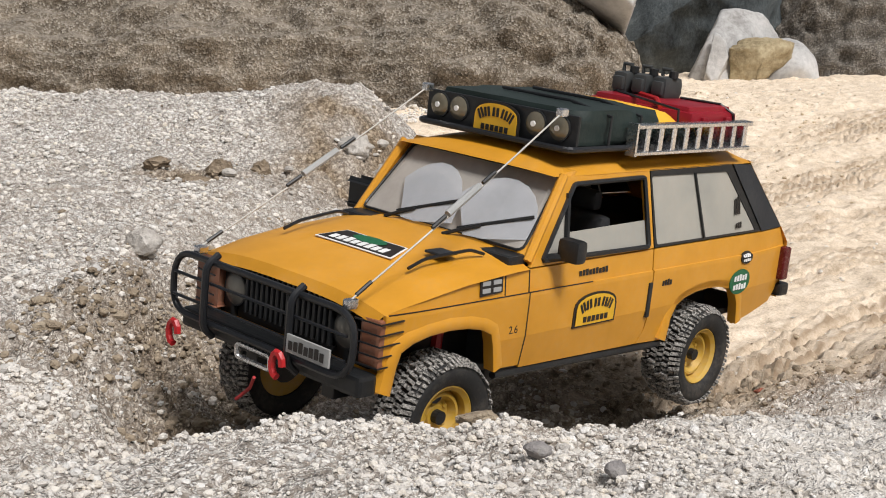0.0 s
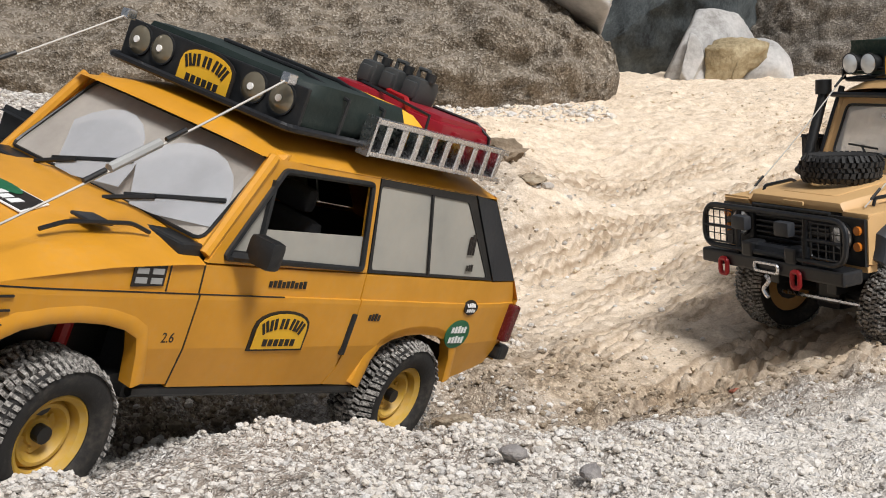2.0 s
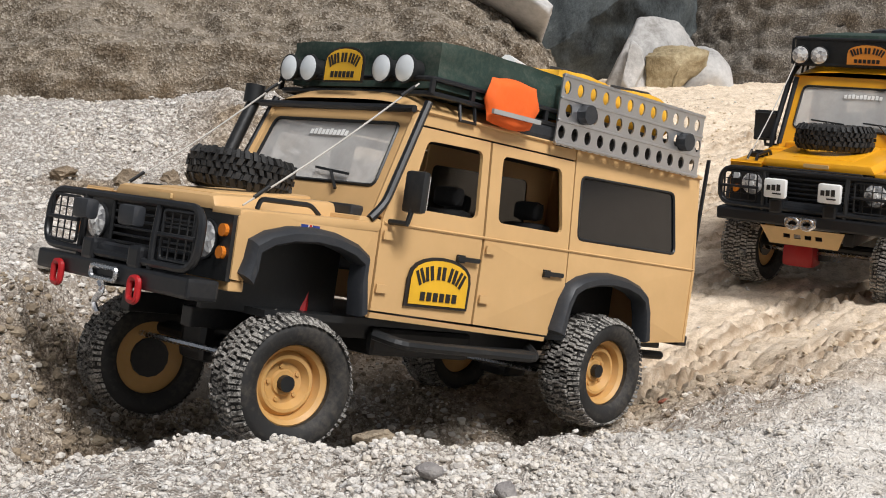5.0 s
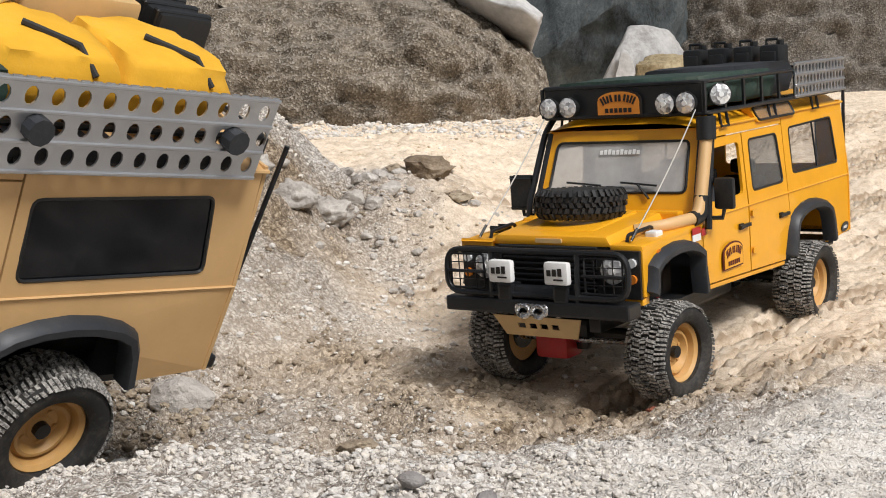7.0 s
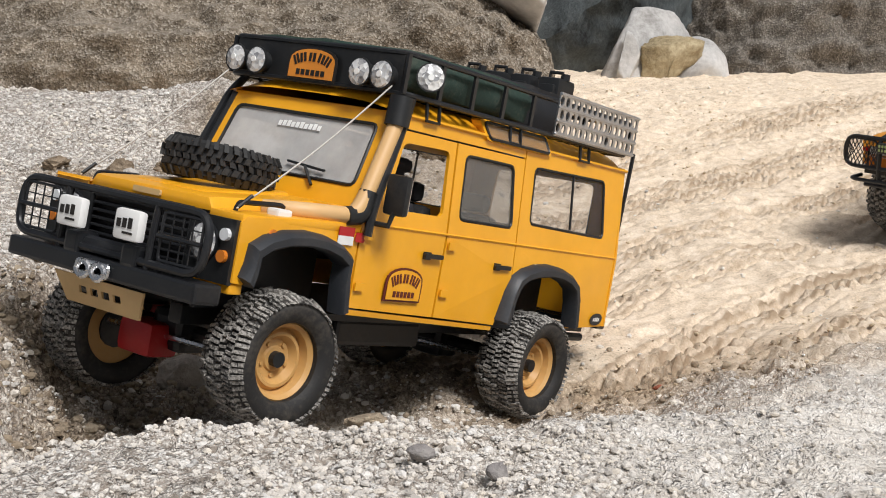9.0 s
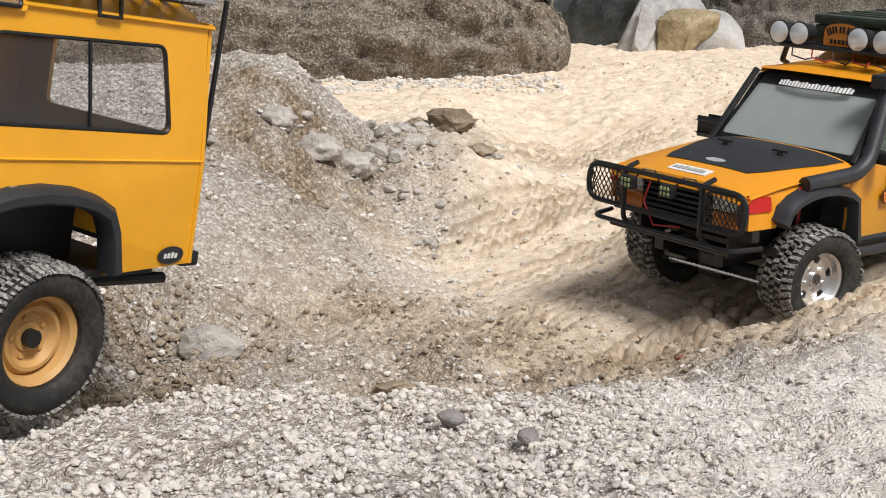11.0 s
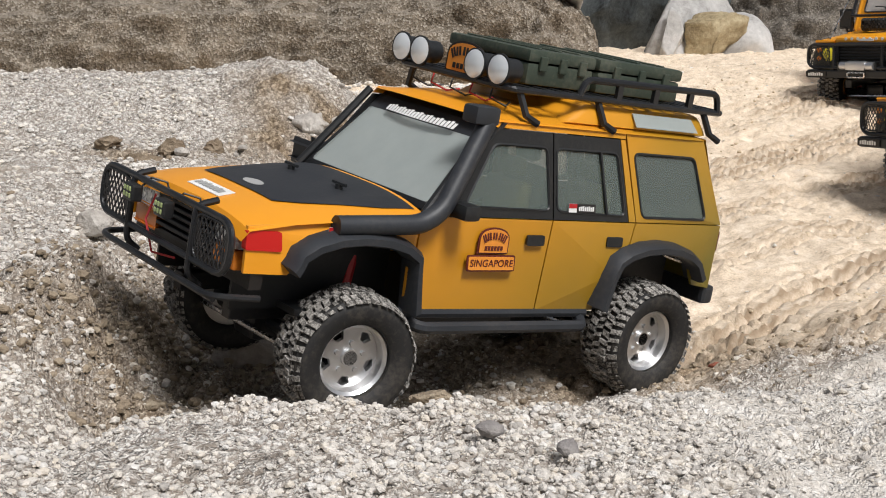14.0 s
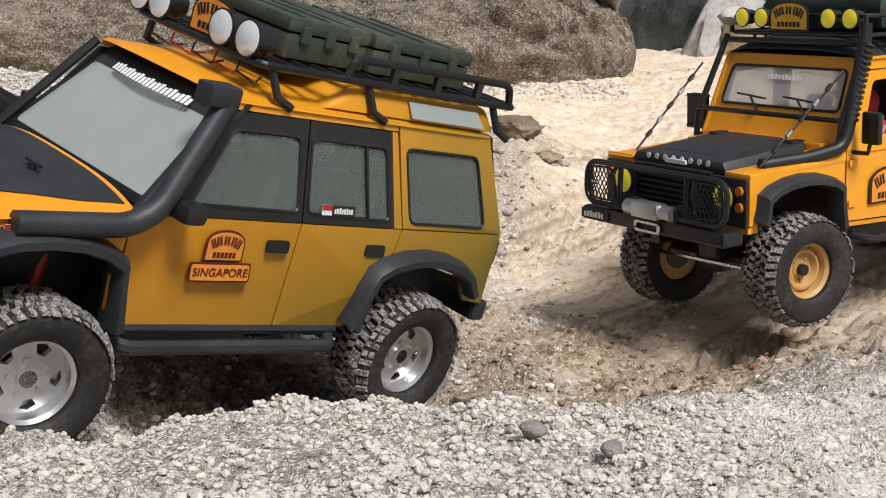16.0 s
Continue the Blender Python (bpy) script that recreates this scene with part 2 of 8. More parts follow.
INTERIOR = mat("grey_interior", (0.025, 0.025, 0.026), 0.8)
GREY_PANEL = mat("grey_window_panel", (0.36, 0.35, 0.31), 0.45, dust=0.5)
# Pale colour holds the white sky reflected in the screens, besides dust.
GLASS = glass_mat("dusty_sky_screen", (0.6, 0.59, 0.57), 0.1, 0.55)
TINT = glass_mat("tinted_glass", (0.02, 0.022, 0.024), 0.08, 0.62)
SMOKE = glass_mat("smoked_glass", (0.006, 0.007, 0.009), 0.12, 0.97, 0.02)
HAZE = glass_mat("hazy_glass", (0.38, 0.42, 0.405), 0.06, 0.74, 0.05)
GREEN_GLASS = glass_mat("greenish_side_glass", (0.15, 0.185, 0.17), 0.03, 0.46, 0.05)
PALE_GLASS = glass_mat("pale_side_glass", (0.17, 0.165, 0.155), 0.04, 0.5, 0.15)
LAMP_WHITE = mat("white_reflector", (0.85, 0.87, 0.88), 0.18, 0.3)
LAMP_YELLOW = glow_mat("lit_yellow_lamp", (0.62, 0.52, 0.03), 0.3)
RED_LENS = glow_mat("red_lamp", (0.5, 0.015, 0.012), 0.12)
DARK_RED_LENS = mat("dark_red_lens", (0.10, 0.01, 0.012), 0.25)
AMBER_LENS = mat("amber_lens", (0.6, 0.18, 0.02), 0.2)
CLEAR = glass_mat("clear_side_glass", (0.10, 0.10, 0.10), 0.05, 0.22)
CORD = mat("pale_cord", (0.5, 0.48, 0.44), 0.8)
RED_CORD = mat("red_cord", (0.4, 0.03, 0.03), 0.8)


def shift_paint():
    """Body colour of the estate: orange at the nose and top, darker olive towards the tail and bottom."""
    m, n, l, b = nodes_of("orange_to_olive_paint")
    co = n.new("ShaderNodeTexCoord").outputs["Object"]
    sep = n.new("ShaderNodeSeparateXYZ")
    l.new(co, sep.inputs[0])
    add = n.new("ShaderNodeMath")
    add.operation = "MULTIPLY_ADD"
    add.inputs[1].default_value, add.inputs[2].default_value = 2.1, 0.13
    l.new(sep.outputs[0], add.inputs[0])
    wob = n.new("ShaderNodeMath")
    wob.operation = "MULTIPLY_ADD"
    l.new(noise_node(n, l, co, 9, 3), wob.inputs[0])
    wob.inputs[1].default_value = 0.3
    # Height term: darker olive low on the body, more orange higher up.
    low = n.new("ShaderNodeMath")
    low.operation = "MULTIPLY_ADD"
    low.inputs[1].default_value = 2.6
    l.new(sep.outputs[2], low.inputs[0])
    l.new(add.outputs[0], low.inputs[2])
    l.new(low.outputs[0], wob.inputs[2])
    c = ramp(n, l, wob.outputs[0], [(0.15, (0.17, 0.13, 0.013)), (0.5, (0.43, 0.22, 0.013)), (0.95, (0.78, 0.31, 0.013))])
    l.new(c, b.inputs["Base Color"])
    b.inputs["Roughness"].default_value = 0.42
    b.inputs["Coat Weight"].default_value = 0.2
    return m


PEARL = shift_paint()


def reflector():
    """A chromed reflector behind fluted glass."""
    m, n, l, b = nodes_of("fluted_reflector")
    co = n.new("ShaderNodeTexCoord").outputs["Object"]
    v = n.new("ShaderNodeTexVoronoi")
    v.inputs["Scale"].default_value = 260
    l.new(co, v.inputs["Vector"])
    l.new(ramp(n, l, v.outputs["Color"], [(0.2, (0.3, 0.3, 0.31)), (0.8, (0.95, 0.95, 0.93))]), b.inputs["Base Color"])
    b.inputs["Metallic"].default_value, b.inputs["Roughness"].default_value = 0.35, 0.16
    bumped(n, l, b, v.outputs["Distance"], 0.5, 0.002)
    return m


REFLECTOR = reflector()
WARM_REFLECTOR = mat("warm_lamp_glass", (0.20, 0.175, 0.125), 0.16, 0.5, dust=0.2, spread=0.3)
DIODE = mat("greenish_diode", (0.30, 0.36, 0.16), 0.25, spread=0.3)
DUSTY_LENS = mat("dusty_brown_lens", (0.26, 0.10, 0.055), 0.35, dust=0.4)
OLIVE_CLOTH = mat("olive_yellow_cloth", (0.36, 0.33, 0.09), 0.85, grain=0.4)
DULL_REFLECTOR = mat("dull_lamp_glass", (0.16, 0.15, 0.13), 0.2, 0.3, dust=0.25)
LAMP_GLOW = mat("clear_lamp_glass", (0.86, 0.9, 0.92), 0.12, 0.35, spread=0.1)
DUSTED = glass_mat("dusted_screen", (0.40, 0.365, 0.325), 0.35, 0.82)
WIPED = glass_mat("wiped_screen", (0.52, 0.53, 0.55), 0.06, 0.5, 0.1)

# ---- helpers for meshes ----
def hashed(i, j, seed):
    h = np.sin(i * 127.1 + j * 311.7 + seed * 74.7) * 43758.5453
    return h - np.floor(h)


def value_noise(x, y, seed):
    i, j = np.floor(x), np.floor(y)
    u, v = x - i, y - j
    u, v = u * u * (3 - 2 * u), v * v * (3 - 2 * v)
    a, b, c, d = hashed(i, j, seed), hashed(i + 1, j, seed), hashed(i, j + 1, seed), hashed(i + 1, j + 1, seed)
    return (a + (b - a) * u) * (1 - v) + (c + (d - c) * u) * v - 0.5


def fbm(x, y, scale, octaves, seed=0):
    total, amp = 0.0, 1.0
    for k in range(octaves):
        total = total + amp * value_noise(x * scale + k * 17.3, y * scale - k * 9.1, seed + k)
        scale, amp = scale * 2.03, amp * 0.52
    return total


def step(a, b, v):
    t = np.clip((v - a) / (b - a), 0, 1)
    return t * t * (3 - 2 * t)


def place_mesh(name, verts, faces, material, smooth=True):
    me = bpy.data.meshes.new(name)
    me.from_pydata([tuple(v) for v in verts], [], faces)
    me.update()
    if smooth:
        me.shade_smooth()
    me.materials.append(material)
    return new(name, me)


# ---- the ground ----
def terrain(x, y):
    """The height of the ground: trench floor, near gravel bank, plateau with a mound, and sand rising behind."""
    x, y = np.asarray(x, float), np.asarray(y, float)
    rise = np.log1p(np.exp(np.clip((y - 1.45) / 0.10, -30, 30))) * 0.10
    floor = 0.010 + 0.045 * step(0.12, 0.52, x) + 0.118 * np.minimum(rise, 2.2)
    floor = floor - 0.006 * np.exp(-((x - 0.06) / 0.16) ** 2 - ((y - 0.99) / 0.10) ** 2)
    shelf = 0.155 + 0.092 * (np.clip(y, 1.5, 2.56) - 1.9) + 0.048 * (np.clip(y, 2.56, 4.5) - 2.56) + 0.035 * np.clip(x, 0, 0.4)
    back = step(1.58, 1.92, y) * (1 - step(0.10, 0.34, x) * (1 - step(1.95, 2.6, y)))
    floor = floor + (shelf - floor) * back
    edge = -0.225 + 0.17 * step(1.12, 1.62, y)
    width = 0.055 + 0.13 * step(1.0, 1.5, y) - 0.115 * step(1.55, 1.78, y)
    left = 1 - step(edge - width, edge + width, x)
    crest = 0.112 + 0.105 * np.minimum(y - 0.88, 1.02) + 0.040 * step(1.58, 1.76, y) - 0.30 * np.maximum(y - 1.90, 0) * step(1.9, 2.1, y)
    crest = np.maximum(crest, 0.105) + 0.022 * np.exp(-((x + 0.17) / 0.10) ** 2 - ((y - 1.82) / 0.12) ** 2)
    h = floor + (np.maximum(crest, floor) - floor) * left
    bank = 1 - step(0.715 + 0.03 * step(0.1, 0.5, x), 0.868 + 0.30 * step(0.12, 0.5, x), y)
    near = 0.098 + 0.014 * step(0.7, 0.5, y) - 0.03 * step(0.15, 0.6, x) - 0.004 * np.exp(-((x - 0.08) / 0.1) ** 2)
    h = h + (near - h) * bank
    h = h - 0.026 * step(-0.1, -0.22, x) * step(0.60, 0.68, y) * (1 - step(0.76, 0.85, y))
    u, w = (x - 0.20) * 0.809 + (y - 1.13) * 0.588, (y - 1.13) * 0.809 - (x - 0.20) * 0.588
    h = h - (0.027 - 0.010 * step(0.08, 0.22, u)) * np.exp(-(w / 0.078) ** 2) * step(-0.31, -0.2, u) * (1 - step(0.30, 0.50, u))
    return h + 0.034 * np.exp(-((x + 0.105) / 0.065) ** 2 - ((y - 0.865) / 0.055) ** 2)


def sandy(x, y):
    s = step(-0.02, 0.25, x + 0.5 * fbm(x, y, 5, 3, 40) * 0.4 - 0.10 * np.minimum(y - 1.6, 0)) * step(0.98, 1.16, y + 0.12 * fbm(x, y, 9, 3, 42))
    near = 0.15 * step(0.10, 0.28, x + 0.1 * fbm(x, y, 8, 3, 44)) * (1 - step(0.95, 1.1, y))
    s = np.maximum(s, 0.8 * np.exp(-((x - 0.05) / 0.16) ** 2 - ((y - 1.30) / 0.13) ** 2))
    return np.clip(np.maximum(np.maximum(s, near), step(1.95, 2.1, y)), 0, 1)


def pale(x, y):
    """Dry white silt on the near bank, beyond the gravel."""
    return 0.85 * step(0.06, 0.26, x + 0.1 * fbm(x, y, 8, 3, 44)) * (1 - step(0.92, 1.08, y + 0.1 * fbm(x, y, 9, 3, 45))) * (1 - step(0.7, 1.8, np.hypot(x, y - 0.7) + 0.2 * fbm(x, y, 3, 3, 46)))


def cut_bank(x, y):
    """The raw earth of the cut at the trench's left end."""
    return np.exp(-((x + 0.212 - 0.25 * (y - 1.0)) / 0.082) ** 4 - ((y - 1.05) / 0.20) ** 4)


def mound_face(x, y):
    return np.exp(-((x + 0.10) / 0.12) ** 4 - ((y - 1.66) / 0.15) ** 4)


def churned(x, y):
    """Warm brown crumbs where the tracks drop off the sand."""
    u, w = (x - 0.09) * 0.76 - (y - 1.28) * 0.65, (x - 0.09) * 0.65 + (y - 1.28) * 0.76
    return np.exp(-(u / 0.26) ** 2 - (w / 0.085) ** 2)


# Bare brown earth; its trench part also carries painted shade.
def damp_and_shade(x, y):
    cut = 0.7 * cut_bank(x, y)
    hole = 1.15 * np.exp(-((x + 0.30) / 0.06) ** 2 - ((y - 1.505) / 0.028) ** 2) + 0.95 * mound_face(x, y)
    hole = hole + 0.5 * np.exp(-((x + 0.145) / 0.028) ** 2 - ((y - 1.73) / 0.03) ** 2)
    heap = 0.6 * np.exp(-((x - 0.05) / 0.08) ** 2 - ((y - 1.80) / 0.10) ** 2)
    # Trench floor: moist soil with the shade below the cars painted in.
    shaded_rut = 0.95 * np.exp(-((x - 0.03) / 0.20) ** 2 - ((y - 0.93) / 0.085) ** 2) + 0.68 * np.exp(-((x - 0.04) / 0.16) ** 2 - ((y - 1.19) / 0.17) ** 2)
    track = 0.45 * np.exp(-((y - 1.10 - 0.12 * x) / 0.06) ** 2) * step(0.05, 0.2, x) * (1 - step(0.35, 0.55, x))
    return np.clip((cut + hole + heap + shaded_rut + track + 0.62 * churned(x, y)) * (0.75 + 0.9 * fbm(x, y, 26, 3, 50)), 0, 1)


def field(x, y):
    """The driven gravel between the trench and the mound."""
    return (1 - step(-0.12, 0.12, x)) * step(1.02, 1.15, y) * (1 - step(1.46, 1.60, y))


def left_phase(x, y):
    return (y - 0.30 * x - 0.5 * np.maximum(x + 0.2, 0) + 0.05 * fbm(x, y, 4, 3, 25)) * 150


def ruts_left(x, y):
    p = left_phase(x, y)
    return field(x, y) * (np.sin(p) + 0.45 * np.sin(p * 1.73 + 1.0)) * np.clip(0.8 + 0.6 * fbm(x, y, 7, 2, 27), 0.3, 1.2)


# Bands on the visible walls of the left ruts, painted for their shade.
def shade_stripes_left(x, y):
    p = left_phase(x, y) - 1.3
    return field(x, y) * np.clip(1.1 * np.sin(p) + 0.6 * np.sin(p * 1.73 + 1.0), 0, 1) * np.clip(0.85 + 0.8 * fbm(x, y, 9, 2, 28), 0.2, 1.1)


def ruts_right(x, y):
    """Tyre lanes across the sand: narrow grooves side by side, printed by tread blocks."""
    across = (-x * 0.60 + y * 0.80) + 0.05 * fbm(x, y, 2.2, 2, 22)
    lane = sum(a * np.exp(-((across - c) / w) ** 4) for c, w, a in ((0.66, 0.035, 1.0), (0.79, 0.040, 1.0), (0.94, 0.045, 0.9), (1.07, 0.040, 0.9), (1.25, 0.06, 0.7), (1.45, 0.07, 0.6)))
    comb = 1.1 * np.maximum(0, np.sin(across * 230)) ** 3 + 0.15 * np.maximum(0, np.sin(across * 105))
    worn = np.clip(0.95 + 1.3 * fbm(x, y, 3.5, 3, 24), 0.25, 1.3)
    return lane * worn * sandy(x, y) * comb, lane * worn * sandy(x, y)


# Shade of the tyre tracks put into the colour, shifted onto their far walls.
def rut_shade(x, y):
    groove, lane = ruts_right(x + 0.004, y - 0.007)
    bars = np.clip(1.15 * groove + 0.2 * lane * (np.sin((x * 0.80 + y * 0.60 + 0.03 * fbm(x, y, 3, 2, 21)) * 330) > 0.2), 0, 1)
    return np.clip(np.maximum(0.35 * shade_stripes_left(x, y), 0.95 * bars) * (0.9 + 0.9 * fbm(x, y, 30, 3, 29)), 0, 0.85)


def relief(x, y):
    """Lumps, ruts and grit on top of the broad form."""
    s, d, lane_left, raw = sandy(x, y), damp_and_shade(x, y), field(x, y), cut_bank(x, y)
    rough = 1 - 0.6 * s + 1.1 * raw
    lumps = 0.012 * fbm(x, y, 9, 3, 3) + 0.014 * rough * fbm(x, y, 34, 3, 7) * (1 - 0.35 * lane_left) + 0.0078 * rough * fbm(x, y, 110, 3, 11)
    along = (x * 0.80 + y * 0.60) + 0.03 * fbm(x, y, 3, 2, 21)
    groove, lane = ruts_right(x, y)
    ruts = -0.017 * groove + 0.007 * lane * np.sign(np.sin(along * 330)) * (0.4 + fbm(x, y, 40, 2, 23)) - 0.0024 * ruts_left(x, y)
    scoop = -0.02 * np.exp(-((x + 0.29) / 0.03) ** 2 - ((y - 1.49) / 0.018) ** 2)
    prints = -0.006 * s * np.maximum(0, fbm(x, y, 16, 2, 31) - 0.18) * 3
    crumbs = 0.010 * s * np.maximum(0, fbm(x, y, 55, 3, 33) - 0.16)
    ridges = 0.0042 * s * step(1.25, 1.7, y) * (np.abs(fbm(x * 0.7, y * 1.6, 18, 3, 35)) * -3.0 + 0.6)
    heap = 0.02 * np.exp(-((x - 0.03) / 0.08) ** 2 - ((y - 1.80) / 0.10) ** 2) * (0.6 + 1.5 * fbm(x, y, 22, 3, 37))
    return lumps * (0.8 + 0.6 * d) + ruts + scoop + prints + crumbs + ridges + heap


def height(x, y):
    return terrain(x, y) + relief(x, y) * np.exp(-np.maximum(0, np.hypot(x, y - 1.2) - 3) / 6)


def build_ground():
    def axis(lo, hi, fine):
        inner, outer, s = np.arange(lo, hi, fine), [], fine
        p = 0.0
        while p < 900:
            s *= 1.28
            p += s
            outer.append(p)
        outer = np.array(outer)
        return np.concatenate([lo - outer[::-1], inner, inner[-1] + outer])

    xs = axis(-0.72, 1.10, 0.0046)
    ys = np.concatenate([axis(0.42, 1.45, 0.0040)[:-24], []])
    ys = ys[ys < 1.45]
    s, far = 0.0045, [1.45]
    while far[-1] < 900:
        s = min(s * 1.008, 0.0062 if far[-1] < 2.5 else 0.012) if far[-1] < 3.4 else s * 1.25
        far.append(far[-1] + s)
    ys = np.concatenate([ys, far])
    X, Y = np.meshgrid(xs, ys)
    Z = height(X, Y)
    n, m = len(xs), len(ys)
    i = (np.arange(m - 1)[:, None] * n + np.arange(n - 1)[None, :]).ravel()
    quads = np.stack([i, i + 1, i + n + 1, i + n], 1)
    me = bpy.data.meshes.new("ground")
    me.vertices.add(n * m)
    me.vertices.foreach_set("co", np.stack([X, Y, Z], -1).astype(np.float32).ravel())
    me.loops.add(quads.size)
    me.loops.foreach_set("vertex_index", quads.astype(np.int32).ravel())
    me.polygons.add(len(quads))
    me.polygons.foreach_set("loop_start", np.arange(0, quads.size, 4, dtype=np.int32))
    me.update(calc_edges=True)
    me.shade_smooth()
    for name, field in (("sandy", sandy), ("damp_and_shade", damp_and_shade), ("rut_shade", rut_shade), ("pale", pale)):
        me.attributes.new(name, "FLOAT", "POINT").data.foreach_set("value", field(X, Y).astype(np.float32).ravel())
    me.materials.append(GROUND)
    tagged(new("ground", me), "pale gravel and warm sand with tyre ruts", "ground", kind="structure")


def ico(level):
    bm = bmesh.new()
    bmesh.ops.create_icosphere(bm, subdivisions=level, radius=1.0)
    v = np.array([p.co[:] for p in bm.verts])
    f = np.array([[q.index for q in p.verts] for p in bm.faces])
    bm.free()
    return v, f


def scatter(name, count, box, size, level, keep, material, label, seed, sink=0.25):
    """Loose stones as one mesh: each an uneven, flattened lump resting in the surface."""
    rng = np.random.default_rng(seed)
    x, y = rng.uniform(box[0], box[1], count), rng.uniform(box[2], box[3], count)
    ok = rng.random(count) < keep(x, y)
    x, y = x[ok], y[ok]
    k = len(x)
    r = size[0] * (size[1] / size[0]) ** (rng.random(k) ** 3.0)
    z = height(x, y)
    v, f = ico(level)
    pts = v[None] * (1 + 0.32 * (rng.random((k, len(v), 1)) - 0.5))
    pts = pts * (r[:, None, None] * np.stack([rng.uniform(0.8, 1.35, k), rng.uniform(0.7, 1.1, k), rng.uniform(0.5, 0.85, k)], 1)[:, None, :])
    a, tip = rng.uniform(0, 6.283, k), rng.normal(0, 0.35, k)
    ct, st = np.cos(tip)[:, None], np.sin(tip)[:, None]
    py, pz = pts[..., 1] * ct - pts[..., 2] * st, pts[..., 1] * st + pts[..., 2] * ct
    ca, sa = np.cos(a)[:, None], np.sin(a)[:, None]
    px, py = pts[..., 0] * ca - py * sa, pts[..., 0] * sa + py * ca
    pts = np.stack([px + x[:, None], py + y[:, None], pz + (z + r * (0.55 - sink))[:, None]], -1)
    faces = (f[None] + (np.arange(k) * len(v))[:, None, None]).reshape(-1, 3)
    me = bpy.data.meshes.new(name)
    me.vertices.add(k * len(v))
    me.vertices.foreach_set("co", pts.astype(np.float32).ravel())
    me.loops.add(faces.size)
    me.loops.foreach_set("vertex_index", faces.astype(np.int32).ravel())
    me.polygons.add(len(faces))
    me.polygons.foreach_set("loop_start", np.arange(0, faces.size, 3, dtype=np.int32))
    me.update(calc_edges=True)
    me.shade_flat()
    me.materials.append(material)
    return tagged(new(name, me), label, "gravel", kind="stuff")


def gravel_share(x, y):
    share = (1 - 0.9 * sandy(x, y)) * (1 - 0.85 * damp_and_shade(x, y)) * (1 - 0.2 * field(x, y)) * (1 - 0.93 * mound_face(x, y))
    share = share * (1 - 0.6 * np.clip(1.6 * rut_shade(x, y), 0, 1)) * (1 - 0.85 * step(0.08, 0.24, x + 0.08 * fbm(x, y, 8, 3, 44)))
    return np.clip(share * np.clip(0.5 + 1.7 * fbm(x, y, 12, 3, 60), 0.12, 1), 0.02, 1)


def lump(name, x, y, size, material, label, seed, squash=0.7, sharp=0.45, level=3, lift=0.15, category="stone", turn=0.0, detail=0.1):
    """One stone or clod, broken into facets and pitted, resting in the ground."""
    v, f = ico(level)
    rng = np.random.default_rng(seed)
    v = v.copy()
    for _ in range(11):
        d = rng.normal(size=3)
        d /= np.linalg.norm(d)
        t = v @ d
        cut = 1 - sharp * rng.uniform(0.3, 1.0)
        v = v - np.maximum(t - cut, 0)[:, None] * d
    v = v * (1 + detail * np.array([noise.noise(Vector(p * 3.1 + seed)) + 0.5 * noise.noise(Vector(p * 8.0 + seed)) for p in v])[:, None])
    v = v * np.array([size[0], size[1], size[2] if len(size) > 2 else size[0] * squash])
    ca, sa = math.cos(turn), math.sin(turn)
    v = np.stack([v[:, 0] * ca - v[:, 1] * sa, v[:, 0] * sa + v[:, 1] * ca, v[:, 2]], 1)
    ob = place_mesh(name, v, f.tolist(), material, smooth=level > 3)
    top = v[:, 2].max()
    ob.location = (x, y, float(height(x, y)) + top * lift)
    return tagged(ob, label, category)


# ---- the rocks behind ----
def contour(x0, x1, y0, y1, radius, inset, count):
    """Plan line of a block's left side, front and right side, with a rounded corner, drawn inwards by inset."""
    x1, y0 = x1 - inset, y0 + inset
    r = max(radius - inset * 0.6, 0.04)
    pts = []
    for k in range(count):
        t = k / (count - 1)
        if t < 0.62:
            pts.append((x0 + (x1 - r - x0) * t / 0.62, y0))
        elif t < 0.82:
            a = (t - 0.62) / 0.2 * math.pi / 2
            pts.append((x1 - r + r * math.sin(a), y0 + r - r * math.cos(a)))
        else:
            pts.append((x1, y0 + r + (y1 - y0 - r) * (t - 0.82) / 0.18))
    return pts


def rock_wall(name, x0, x1, y0, y1, radius, profile, material, label, seed, mirror=False, amp=0.02):
    rows, verts, count = [], [], 380
    zs = np.linspace(0, 1, 110)
    pz = np.interp(zs, np.linspace(0, 1, len(profile)), [p[0] for p in profile])
    pi = np.interp(zs, np.linspace(0, 1, len(profile)), [p[1] for p in profile])
    for z, inset in zip(pz, pi):
        for x, y in contour(x0, x1, y0, y1, radius, inset, count):
            p = Vector((x * 4, y * 4, z * 5)) + Vector((seed, 0, 0))
            d = noise.fractal(p, 0.9, 2.1, 6) * amp * 1.6 + noise.fractal(p * 5.5, 0.75, 2.0, 5) * amp * 0.8
            ledge = amp * 0.35 * noise.noise(Vector((x * 7, y * 7, z * 16 + seed)))
            verts.append(((x0 + x1 - x) if mirror else x, y - d - ledge, z + d * 0.5))
    faces = []
    for r in range(len(zs) - 1):
        for k in range(count - 1):
            q = [r * count + k, r * count + k + 1, (r + 1) * count + k + 1, (r + 1) * count + k]
            faces.append(q[::-1] if mirror else q)
    return tagged(place_mesh(name, verts, faces, material), label, "rock")


